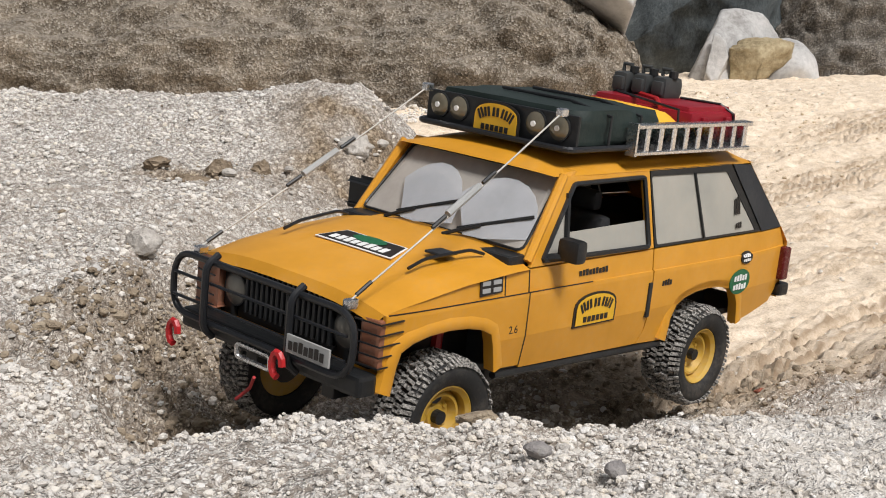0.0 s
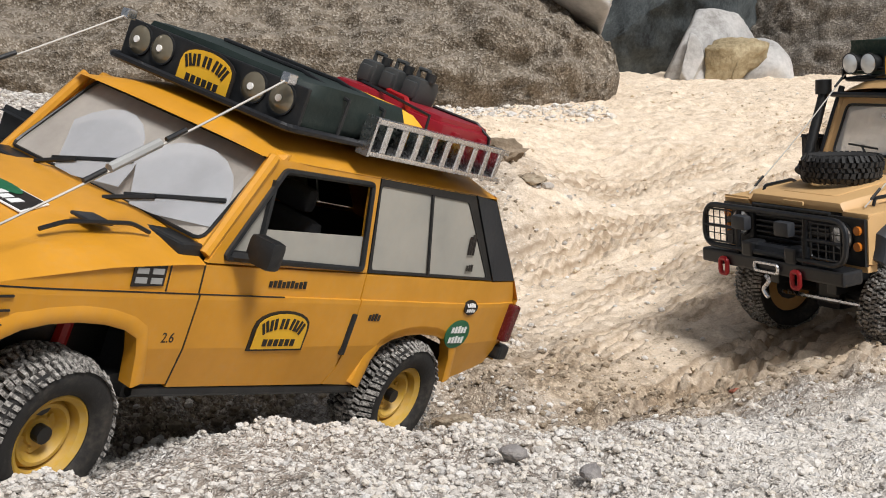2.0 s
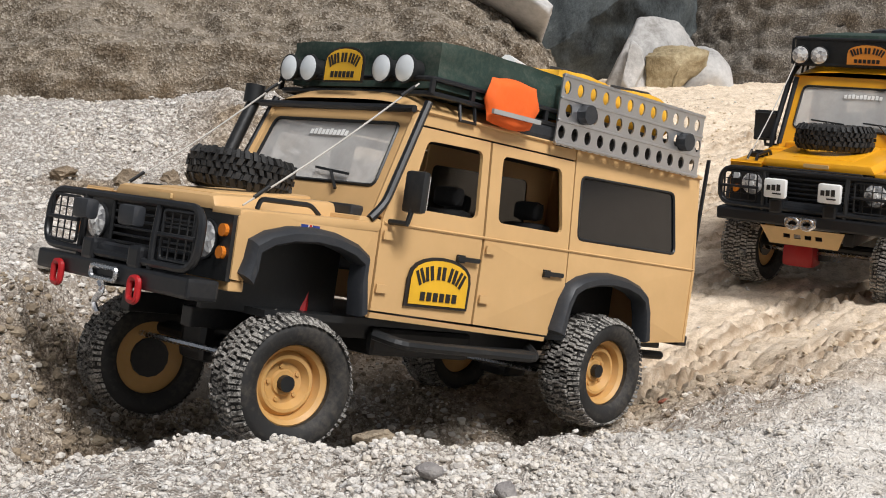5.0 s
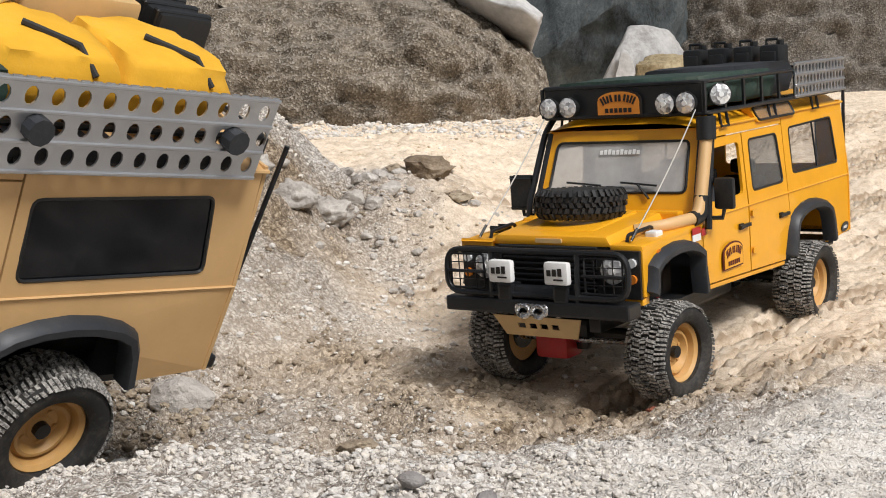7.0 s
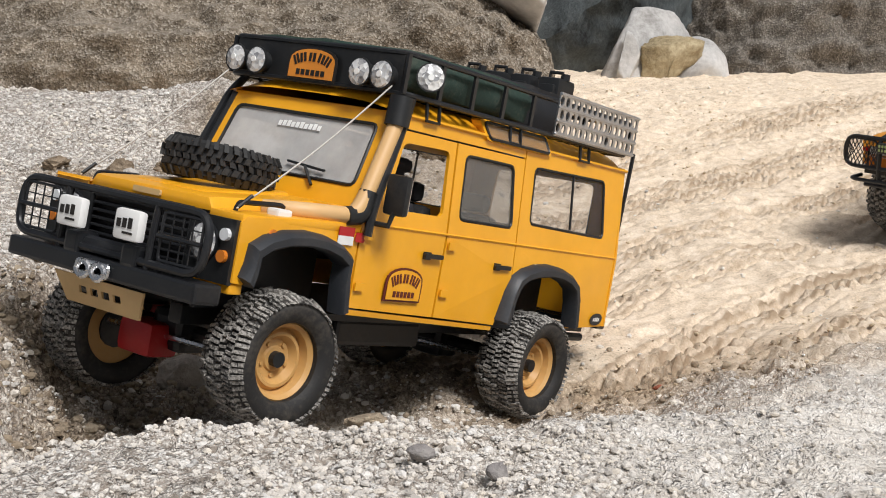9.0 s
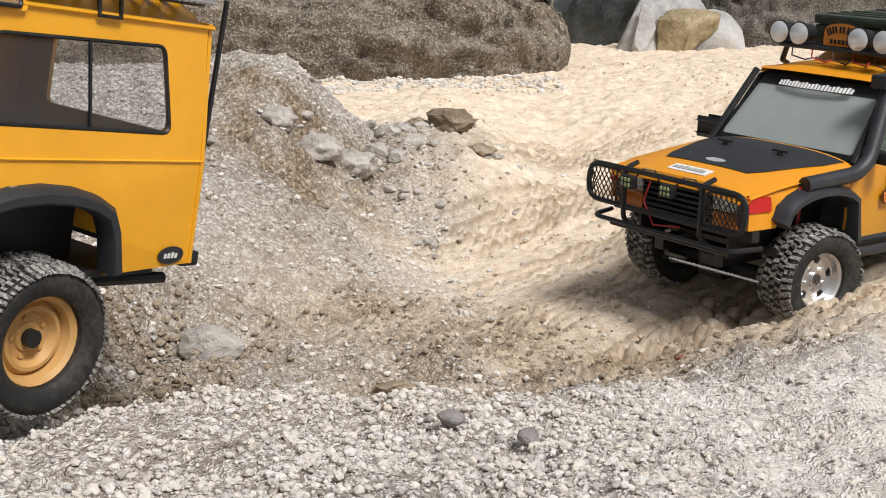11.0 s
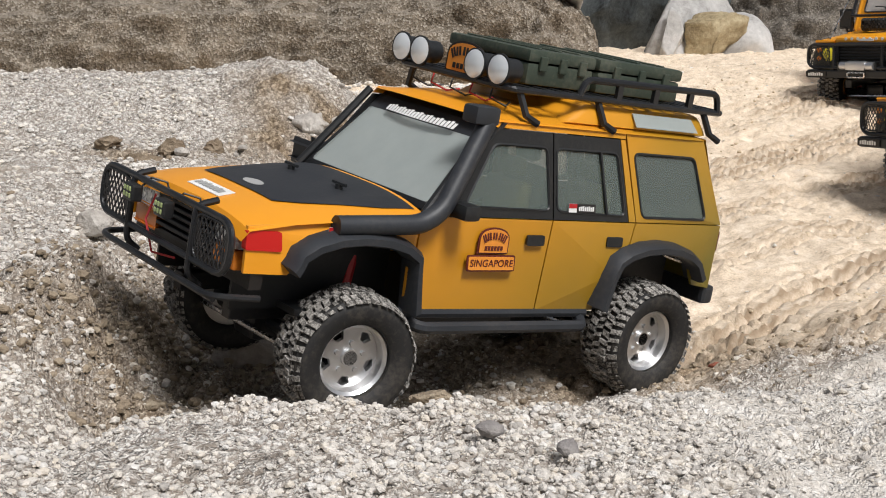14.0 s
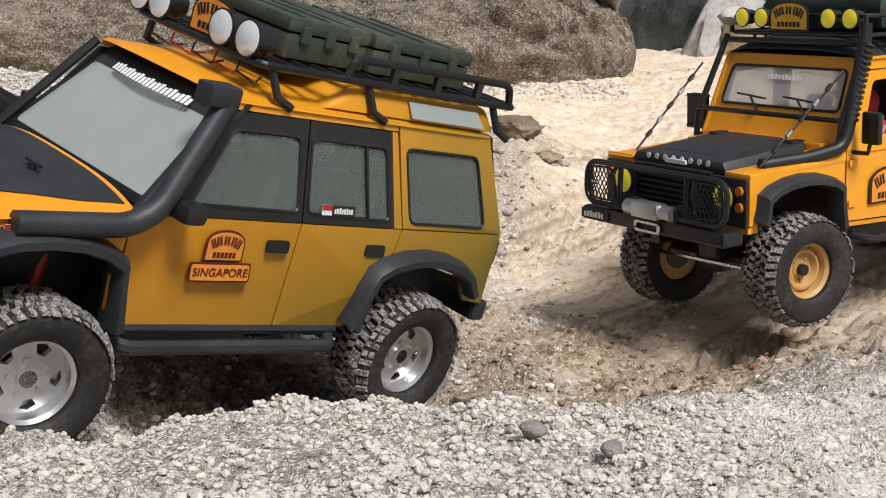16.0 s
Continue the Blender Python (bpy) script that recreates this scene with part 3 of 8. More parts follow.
def split_boulder():
    """The pale boulder: a smooth grey dome whose front has broken away to rough ochre."""
    rock = boulder("grey_boulder", (0.770, 3.44, 0.265), (0.178, 0.14, 0.185), GREY_ROCK, "smooth pale grey boulder with a broken ochre face", 33, 5, 0.55, 0.05)

    def chunk(name, centre, size, material, seed, sharp, amp):
        ob = boulder_mesh(name, (0, 0, 0), size, material, seed, 4, sharp, amp)
        ob.parent = rock
        ob.location = Vector(centre) - rock.location
        return ob
    chunk("shoulder", (0.890, 3.42, 0.255), (0.088, 0.11, 0.115), GREY_ROCK, 37, 0.3, 0.06)
    face = chunk("broken_face", (0.792, 3.322, 0.316), (0.114, 0.036, 0.064), OCHRE_ROCK, 41, 0.5, 0.16)
    face["label"] = "rough ochre broken stone"
    chunk("rib", (0.690, 3.325, 0.300), (0.036, 0.030, 0.085), GREY_ROCK, 43, 0.5, 0.08)


def boulder_mesh(name, centre, size, material, seed, level=5, sharp=0.35, amp=0.05):
    v, f = ico(level)
    rng = np.random.default_rng(seed)
    for _ in range(9):
        d = rng.normal(size=3)
        d /= np.linalg.norm(d)
        v = v - np.maximum(v @ d - (1 - sharp * rng.uniform(0.4, 1)), 0)[:, None] * d
    v = v * (1 + amp * np.array([noise.fractal(Vector(p * 1.7 + seed), 0.9, 2.1, 5) for p in v])[:, None])
    ob = place_mesh(name, v * np.array(size), f.tolist(), material)
    ob.location = centre
    return ob


def boulder(name, centre, size, material, label, seed, level=5, sharp=0.35, amp=0.05):
    return tagged(boulder_mesh(name, centre, size, material, seed, level, sharp, amp), label, "rock")


build_ground()
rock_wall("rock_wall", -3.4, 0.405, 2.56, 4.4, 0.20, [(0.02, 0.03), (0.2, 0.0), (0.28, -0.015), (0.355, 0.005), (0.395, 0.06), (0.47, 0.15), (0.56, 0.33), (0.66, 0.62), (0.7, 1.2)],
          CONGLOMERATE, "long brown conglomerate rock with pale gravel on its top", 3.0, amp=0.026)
boulder("rock_slab", (0.305, 2.74, 0.440), (0.135, 0.15, 0.034), GREY_ROCK, "smooth pale grey slab on the brown rock's shoulder", 15, 4, 0.4).rotation_euler = (radians(-8), radians(36), radians(12))
boulder("blue_rock", (0.60, 3.85, 0.5), (0.42, 0.32, 0.62), BLUE_ROCK, "dark blue-grey rock with cracks", 21, 6, 0.75, 0.17)
boulder("pink_rock", (0.80, 3.8, 0.66), (0.12, 0.14, 0.2), PINK_ROCK, "pale pinkish rock wedged between darker rocks", 35, 4, 0.5)
rock_wall("dark_rock_wall", 0.80, 4.6, 3.52, 5.2, 0.30, [(0.1, 0.0), (0.27, 0.02), (0.5, 0.05), (0.8, 0.12), (1.1, 0.2), (1.2, 0.9)],
          DARK_CONGLOMERATE, "dark speckled conglomerate rock face", 9.0, mirror=True, amp=0.03)

# ---- tools for the model vehicles ----
def part(name, bm, material, parent, label=""):
    """Links a bmesh as one mesh object under a thing or a part."""
    bmesh.ops.recalc_face_normals(bm, faces=bm.faces[:])
    me = bpy.data.meshes.new(name)
    bm.to_mesh(me)
    bm.free()
    me.materials.append(material)
    ob = new(name, me)
    ob.parent = parent
    if label:
        ob["label"] = label
    return ob


def smooth(ob, degrees=40):
    ob.data.shade_smooth()
    ob.data.set_sharp_from_angle(angle=radians(degrees))
    return ob


def joined(*bms):
    out = bms[0]
    for b in bms[1:]:
        me = bpy.data.meshes.new("tmp")
        b.to_mesh(me)
        b.free()
        out.from_mesh(me)
        bpy.data.meshes.remove(me)
    return out


def box(a, b, bevel=0.0, taper=None, segments=2):
    bm = bmesh.new()
    bmesh.ops.create_cube(bm, size=1)
    for v in bm.verts:
        v.co = Vector([(a[i] + b[i]) / 2 + v.co[i] * (b[i] - a[i]) for i in range(3)])
    if taper:
        taper(bm)
    if bevel:
        bmesh.ops.bevel(bm, geom=bm.edges[:], offset=bevel, segments=segments, profile=0.6, affect="EDGES")
    return bm


def tube(points, r, seg=8, closed=False):
    """A round bar along a line of points."""
    bm, rings = bmesh.new(), []
    pts = [Vector(p) for p in points]
    n = len(pts)
    side = None
    for i, p in enumerate(pts):
        a = pts[i - 1] if i or closed else p
        b = pts[(i + 1) % n] if i < n - 1 or closed else p
        d = (b - a).normalized()
        if side is None:
            side = d.orthogonal().normalized()
        side = (side - d * side.dot(d)).normalized()
        up = d.cross(side)
        rings.append([bm.verts.new(p + (side * math.cos(k * 2 * math.pi / seg) + up * math.sin(k * 2 * math.pi / seg)) * r) for k in range(seg)])
    for i in range(n if closed else n - 1):
        u, v = rings[i], rings[(i + 1) % n]
        for k in range(seg):
            bm.faces.new((u[k], u[(k + 1) % seg], v[(k + 1) % seg], v[k]))
    if not closed:
        bm.faces.new(rings[0][::-1])
        bm.faces.new(rings[-1])
    return bm


def rounded(points, radius, seg=4, closed=True):
    """The line through the points with its corners rounded."""
    pts = [Vector(p) for p in points]
    out, n = [], len(pts)
    for i, p in enumerate(pts):
        if not closed and i in (0, n - 1):
            out.append(p)
            continue
        a, b = pts[i - 1] - p, pts[(i + 1) % n] - p
        r = min(radius, a.length * 0.45, b.length * 0.45)
        a, b = p + a.normalized() * r, p + b.normalized() * r
        for k in range(seg + 1):
            t = k / seg
            out.append(a * (1 - t) ** 2 + p * 2 * t * (1 - t) + b * t * t)
    return out


def disc(centre, axis, r, depth, seg=16):
    """A short cylinder from centre along axis."""
    c, d = Vector(centre), Vector(axis).normalized()
    return tube([c, c + d * depth], r, seg)


def lathe(profile, seg=32, ring=False):
    """Turned about the y axis: profile rows of (radius, y). ring: open in the middle, like a tyre."""
    bm, rings = bmesh.new(), []
    for r, y in profile:
        rings.append([bm.verts.new((r * math.cos(k * 2 * math.pi / seg), y, r * math.sin(k * 2 * math.pi / seg))) for k in range(seg)])
    for u, v in zip(rings, rings[1:] + rings[:1] if ring else rings[1:]):
        for k in range(seg):
            bm.faces.new((u[k], u[(k + 1) % seg], v[(k + 1) % seg], v[k]))
    if not ring:
        bm.faces.new(rings[0])
        bm.faces.new(rings[-1][::-1])
    return bm


def sheet(outline, holes, at, thick, bends=((), ())):
    """A flat plate with openings; at(u, v, depth) sets it in space; bends are the u and the v at which it folds."""
    bm = bmesh.new()
    edges = []
    for loop in [outline, *holes]:
        vs = [bm.verts.new((p[0], p[1], 0)) for p in loop]
        edges += [bm.edges.new((vs[i], vs[(i + 1) % len(vs)])) for i in range(len(vs))]
    bmesh.ops.triangle_fill(bm, use_beauty=True, use_dissolve=False, edges=edges, normal=(0, 0, 1))
    for axis, values in zip(((1, 0, 0), (0, 1, 0)), bends):
        for q in values:
            bmesh.ops.bisect_plane(bm, geom=bm.verts[:] + bm.edges[:] + bm.faces[:], plane_co=[q * a for a in axis], plane_no=axis, dist=1e-6)
    rim, front = [e for e in bm.edges if e.is_boundary], set(bm.verts)
    back = bmesh.ops.duplicate(bm, geom=bm.verts[:] + bm.edges[:] + bm.faces[:])
    pair = back["vert_map"]
    for e in rim:
        a, b = e.verts
        bm.faces.new((a, b, pair[b], pair[a]))
    for v in bm.verts[:]:
        v.co = at(v.co.x, v.co.y, 0.0 if v in front else thick)
    return bm


def loop2(points, radius=0.006, seg=3):
    return [(p.x, p.y) for p in rounded([(x, y, 0) for x, y in points], radius, seg)]


def window(points, material, at, parent, name="window_pane"):
    """A pane set in an opening, with its rubber seal."""
    ring = [at(p[0], p[1], 0.0004) for p in loop2(points)]
    ob = part(name, sheet(loop2(points), [], lambda u, v, d: at(u, v, d + 0.0012), 0.0008), material, parent)
    smooth(part("seal", tube(ring, 0.0013, 5, True), BLACK, ob))
    return ob


def arch_sign(parent, at, width, height, face, ink, lower=None, text=""):
    """An arched enamel sign with a dark rim and plain bars for its words."""
    def dome(w, h, k=10):
        return [(-w / 2, 0), (w / 2, 0), (w / 2, h * 0.55)] + [(w / 2 * math.cos(i * math.pi / k), h * 0.55 + h * 0.45 * math.sin(i * math.pi / k) ** 0.8) for i in range(1, k)] + [(-w / 2, h * 0.55)]
    rim = part("sign", sheet(dome(width, height), [], lambda u, v, d: at(u, v, d), 0.0008), ink, parent, "arched sign with plain dark bars")
    part("sign_face", sheet([(u, v + height * 0.055) for u, v in dome(width * 0.9, height * 0.88)], [], lambda u, v, d: at(u, v, d - 0.0006), 0.0004), face, rim)
    bars = []
    for k in range(5):
        a = math.pi * (0.84 - 0.17 * k)
        cx, cy = width * 0.36 * math.cos(a), height * (0.50 + 0.19 * math.sin(a))
        w, h = width * (0.052, 0.06, 0.066, 0.06, 0.052)[k], height * (0.15, 0.14, 0.13, 0.14, 0.15)[k]
        turn = (a - math.pi / 2) * 0.45
        for q0, q1 in ((-1.0, -0.25), (0.2, 1.0)):
            q = [(cx + u * math.cos(turn) - v * math.sin(turn), cy + u * math.sin(turn) + v * math.cos(turn)) for u, v in ((q0 * w, -h), (q1 * w, -h), (q1 * w, h), (q0 * w, h))]
            bars.append(sheet(q, [], lambda u, v, d: at(u, v, d - 0.0010), 0.0003))
    for k in range(6):
        cx, w, h = width * (-0.25 + 0.1 * k), width * 0.036, height * 0.085
        bars.append(sheet([(cx - w, height * 0.22 - h), (cx + w, height * 0.22 - h), (cx + w, height * 0.22 + h), (cx - w, height * 0.22 + h)], [], lambda u, v, d: at(u, v, d - 0.0010), 0.0003))
    part("lettering", joined(*bars), ink, rim)
    return rim


def words(body, size, ink, parent, m, name="lettering"):
    """Raised letters in the built-in font, as a mesh."""
    cu = bpy.data.curves.new(name, "FONT")
    cu.body, cu.size, cu.extrude, cu.align_x, cu.align_y = body, size, 0.0002, "CENTER", "CENTER"
    tmp = new("tmp_text", cu)
    bpy.context.view_layer.update()
    me = bpy.data.meshes.new_from_object(tmp.evaluated_get(bpy.context.evaluated_depsgraph_get()))
    bpy.data.objects.remove(tmp)
    me.transform(m)
    me.materials.clear()
    me.materials.append(ink)
    ob = new(name, me)
    ob.parent = parent
    return ob


def text_bars(count, width, height, at, ink, parent, name="lettering"):
    """Unreadable or private writing as a row of plain bars."""
    bars = []
    for k in range(count):
        a, b = -width / 2 + width * k / count, -width / 2 + width * (k + 0.72) / count
        h = height * (0.8 + 0.2 * ((k * 7) % 3) / 2)
        bars.append(sheet([(a, -height / 2), (b, -height / 2), (b, -height / 2 + h), (a, -height / 2 + h)], [], at, 0.0003))
    return part(name, joined(*bars), ink, parent)


TYRES = {}


def tyre_bm(r, w, inner, depth):
    return lathe([(inner, -w * 0.40), (inner + 0.003, -w * 0.47), (r * 0.80, -w * 0.51), (r - depth - 0.004, -w * 0.49), (r - depth, -w * 0.42), (r - depth, w * 0.42),
                (r - depth - 0.004, w * 0.49), (r * 0.80, w * 0.51), (inner + 0.003, w * 0.47), (inner, w * 0.40)], 40, True)


def lugs_bm(r, w, count, depth, seed=1):
    """Chunky tread blocks: staggered centre blocks and shoulder blocks that wrap the edge, clogged unevenly with dust."""
    rng, out = random.Random(seed), bmesh.new()
    for k in range(count):
        for row, (y0, y1) in enumerate(((-0.53, -0.31), (-0.28, -0.10), (-0.075, 0.075), (0.10, 0.28), (0.31, 0.53))):
            a = (k + (0.5 if row % 2 else 0.0) + rng.uniform(-0.1, 0.1)) * 2 * math.pi / count
            half = math.pi / count * rng.uniform(0.5, 0.86)
            top = r + rng.uniform(-0.0024, 0.0004)
            y0, y1 = y0 + rng.uniform(-0.015, 0.015), y1 + rng.uniform(-0.015, 0.015)
            vs = []
            for rr, q in ((r - depth - 0.002, 1.0), (top, 0.8)):
                for yy, sk in ((y0 * w, 0.3), (y1 * w, -0.3)):
                    drop = 0.0035 if abs(yy) > 0.45 * w and q < 1 else 0.0
                    for s in (-1, 1):
                        an = a + s * half * q + sk * half * (1 if row % 2 else -1)
                        vs.append(out.verts.new(((rr - drop) * math.cos(an), yy * (1.0 if q == 1 else 0.985), (rr - drop) * math.sin(an))))
            for f in ((0, 1, 3, 2), (4, 6, 7, 5), (0, 4, 5, 1), (2, 3, 7, 6), (0, 2, 6, 4), (1, 5, 7, 3)):
                out.faces.new([vs[i] for i in f])
    return out


def rim_bm(kind, r):
    """Wheel disc, outer side towards +y."""
    if kind == "steel":
        bm = lathe([(r, -0.012), (r + 0.0012, 0.012), (r - 0.001, 0.0135), (r - 0.004, 0.011), (r * 0.80, 0.004), (r * 0.70, 0.0075), (r * 0.62, 0.0075), (r * 0.50, 0.002), (r * 0.34, 0.002), (r * 0.30, 0.0035), (r * 0.2, 0.0035)], 36)
        for k in range(5):
            a = k * 2 * math.pi / 5
            bm = joined(bm, disc((r * 0.42 * math.cos(a), 0.001, r * 0.42 * math.sin(a)), (0, 1, 0), 0.0017, 0.0025, 6))
        return bm
    bm = lathe([(r, -0.012), (r + 0.0012, 0.012), (r - 0.001, 0.014), (r - 0.0035, 0.012), (r * 0.84, -0.004), (r * 0.7, -0.006), (r * 0.15, -0.006)], 36)
    slots = []
    for k in range(5):
        a = (k + 0.5) * 2 * math.pi / 5
        slots.append([(r * p * math.cos(a + q), r * p * math.sin(a + q)) for p, q in ((0.54, -0.16), (0.74, -0.26), (0.80, 0.0), (0.74, 0.26), (0.54, 0.16))])
    face = [(r * 0.87 * math.cos(k * math.pi / 16), r * 0.87 * math.sin(k * math.pi / 16)) for k in range(32)]
    bm = joined(bm, sheet(face, slots, lambda u, v, d: Vector((u, 0.0065 - d - (u * u + v * v) * 5.0, v)), 0.004))
    for k in range(5):
        a = k * 2 * math.pi / 5
        bm = joined(bm, disc((r * 0.40 * math.cos(a), 0.003, r * 0.40 * math.sin(a)), (0, 1, 0), 0.0021, 0.0045, 6))
    return joined(bm, disc((0, -0.002, 0), (0, 1, 0), r * 0.24, 0.0105, 18))


def add_wheels(car, axles, track, hub, r, w, rim_r, kind, rim_mat, seed, dusty=True, lugs=36):
    """Four wheels under the car; each turns about its own y axis. Meshes are shared."""
    car_wheels = []
    key = (r, w, rim_r, kind, rim_mat.name)
    for sx, sy in ((1, 1), (1, -1), (-1, 1), (-1, -1)):
        wheel = part("wheel", disc((0, -0.014, 0), (0, 1, 0), rim_r * 0.55, 0.012, 14), STEEL, car)
        if key not in TYRES:
            ty = smooth(part("tyre", tyre_bm(r, w, rim_r, 0.0034), SIDEWALL, wheel))
            lg = part("tread", lugs_bm(r, w, lugs, 0.0034, seed), TREAD if dusty else CLEAN_TYRE, ty)
            rm = smooth(part("rim", rim_bm(kind, rim_r), rim_mat, wheel), 30)
            cap = part("hub_cap", disc((0, 0.0, 0), (0, 1, 0), rim_r * 0.2, 0.0085, 12), BLACK, rm)
            TYRES[key] = (ty.data, lg.data, rm.data, cap.data)
        else:
            a, b, c, d = TYRES[key]
            ty, rm = new("tyre", a), new("rim", c)
            ty.parent = rm.parent = wheel
            lg, cap = new("tread", b), new("hub_cap", d)
            lg.parent, cap.parent = ty, rm
        base = Vector((axles[0] if sx > 0 else axles[1], sy * track, hub))
        car_wheels.append((wheel, base, sy, r))
        wheel.matrix_basis = Matrix.Translation(base) @ (Matrix.Rotation(math.pi, 4, "Z") if sy < 0 else Matrix())
    return car_wheels


def running_gear(car, wb, z, length0, length1, width):
    """Ladder frame, axles, shafts and dampers under the body."""
    f = part("chassis", joined(box((length1, -0.045, z), (length0, -0.033, z + 0.014), 0.001), box((length1, 0.033, z), (length0, 0.045, z + 0.014), 0.001),
                               box((-0.05, -0.05, z - 0.012), (0.06, 0.05, z + 0.01), 0.004)), STEEL, car, "black steel ladder frame")
    # Unseen black floor, added to stop light coming up into the body.
    part("light_block_floor", box((length1 + 0.01, -width + 0.012, z + 0.014), (length0 - 0.03, width - 0.012, z + 0.019)), BLACK, car)
    for sx in (1, -1):
        x = sx * wb / 2
        part("axle", joined(tube([(x, -0.085, 0.056), (x, 0.085, 0.056)], 0.006, 10), box((x - 0.016, -0.03, 0.04), (x + 0.016, 0.005, 0.072), 0.007)), STEEL, car, "black axle with its differential")
        for s in (1, -1):
            part("damper", joined(tube([(x - 0.018 * sx, s * 0.062, 0.062), (x - 0.03 * sx, s * 0.055, 0.125)], 0.0045, 8), tube([(x - 0.014 * sx, s * 0.064, 0.055), (x - 0.03 * sx, s * 0.055, 0.125)], 0.002, 6)), CHROME if sx < 0 else RED_PAINT, car)
        part("drive_shaft", tube([(x, -0.008, 0.058), (0.0, 0.0, z + 0.0)], 0.004, 8), STEEL, car)
        part("steering_link", tube([(x + 0.018, -0.08, 0.05), (x + 0.018, 0.075, 0.053)], 0.0022, 6), CHROME, car)
    return f


def lamp(parent, centre, axis, r, glass, depth=0.012, name="spotlight", ring=BLACK):
    """A round lamp: cup, rim and domed lens."""
    c, d = Vector(centre), Vector(axis).normalized()
    cup = smooth(part(name, joined(tube([c - d * depth, c - d * depth * 0.6, c], r * 0.75, 14), tube([c - d * 0.001, c + d * 0.001], r, 18)), ring, parent))
    rings = [(r * 0.9, 0.001), (r * 0.7, 0.0022), (r * 0.35, 0.003), (r * 0.02, 0.0033)]
    bm = bmesh.new()
    side = d.orthogonal().normalized()
    up = d.cross(side)
    rows = [[bm.verts.new(c + d * h + (side * math.cos(k * math.pi / 9) + up * math.sin(k * math.pi / 9)) * q) for k in range(18)] for q, h in rings]
    for a, b in zip(rows, rows[1:]):
        for k in range(18):
            bm.faces.new((a[k], a[(k + 1) % 18], b[(k + 1) % 18], b[k]))
    bm.faces.new(rows[-1])
    smooth(part("lens", bm, glass, cup))
    if glass in (REFLECTOR, WARM_REFLECTOR):
        part("bulb", disc(c + d * 0.0028, d, r * 0.22, 0.0012, 10), WHITE, cup)
    return cup


def lamp_grid(parent, centre, half_y, half_z, n, m, slant=False):
    """A wire guard over a lamp, on a plane across the car."""
    x, y, z = centre
    bars = []
    if slant:
        for k in range(-n, n + 1):
            for s in (1, -1):
                p, q = [], k / n * half_y * 1.6
                pts = [(q + s * t * half_z * 0.7, t * half_z) for t in (-1, 1)]
                pts = [(max(-half_y, min(half_y, u)), v) for u, v in pts]
                if abs(pts[0][0] - pts[1][0]) > 0.001:
                    bars.append(tube([(x, y + pts[0][0], z + pts[0][1]), (x, y + pts[1][0], z + pts[1][1])], 0.0006, 4))
    else:
        for k in range(n):
            u = -half_y + 2 * half_y * k / (n - 1)
            bars.append(tube([(x, y + u, z - half_z), (x, y + u, z + half_z)], 0.0006, 4))
        for k in range(m):
            v = -half_z + 2 * half_z * k / (m - 1)
            bars.append(tube([(x, y - half_y, z + v), (x, y + half_y, z + v)], 0.0006, 4))
    rim = [(x, y - half_y, z - half_z), (x, y + half_y, z - half_z), (x, y + half_y, z + half_z), (x, y - half_y, z + half_z)]
    guard = part("lamp_guard", tube(rounded(rim, 0.012 if slant else 0.004), 0.0011, 6, True), STEEL, parent)
    for bm in bars:
        part("guard_wire", bm, STEEL, guard)


def jerrycan(parent, centre, material, size=(0.014, 0.034, 0.036)):
    x, y, z = centre
    a, b, c = size
    bm = joined(box((x - a / 2, y - b / 2, z), (x + a / 2, y + b / 2, z + c), 0.004), box((x - a * 0.62, y - b * 0.36, z + c * 0.18), (x + a * 0.62, y + b * 0.36, z + c * 0.8), 0.002))
    can = smooth(part("jerrycan", bm, material, parent))
    part("can_handle", tube([(x, y - b * 0.36, z + c), (x, y - b * 0.36, z + c + 0.006), (x, y + b * 0.2, z + c + 0.006), (x, y + b * 0.2, z + c)], 0.0018, 6), material, can)
    part("can_cap", disc((x, y + b * 0.36, z + c - 0.001), (0, 0, 1), 0.004, 0.006, 10), BLACK, can)
    return can


def sack(parent, a, b, material, name, label="", seed=3, puff=0.12, cuts=5):
    """A soft bag or tarpaulin bundle that sags and wrinkles."""
    bm = box(a, b)
    bmesh.ops.subdivide_edges(bm, edges=bm.edges[:], cuts=cuts, use_grid_fill=True)
    c = (Vector(a) + Vector(b)) / 2
    h = (Vector(b) - Vector(a)) / 2
    for v in bm.verts:
        q = Vector([(v.co[i] - c[i]) / h[i] for i in range(3)])
        k = 1 - puff * (max(0, abs(q.x) + abs(q.y) + abs(q.z) - 1.2))
        w = noise.noise(Vector(v.co) * 60 + Vector((seed, 0, 0))) * 0.06 + noise.noise(Vector(v.co) * 160 + Vector((seed, 3, 0))) * 0.03
        v.co = c + Vector([q[i] * h[i] * (k + w) for i in range(3)])
    return smooth(part(name, bm, material, parent, label), 60)


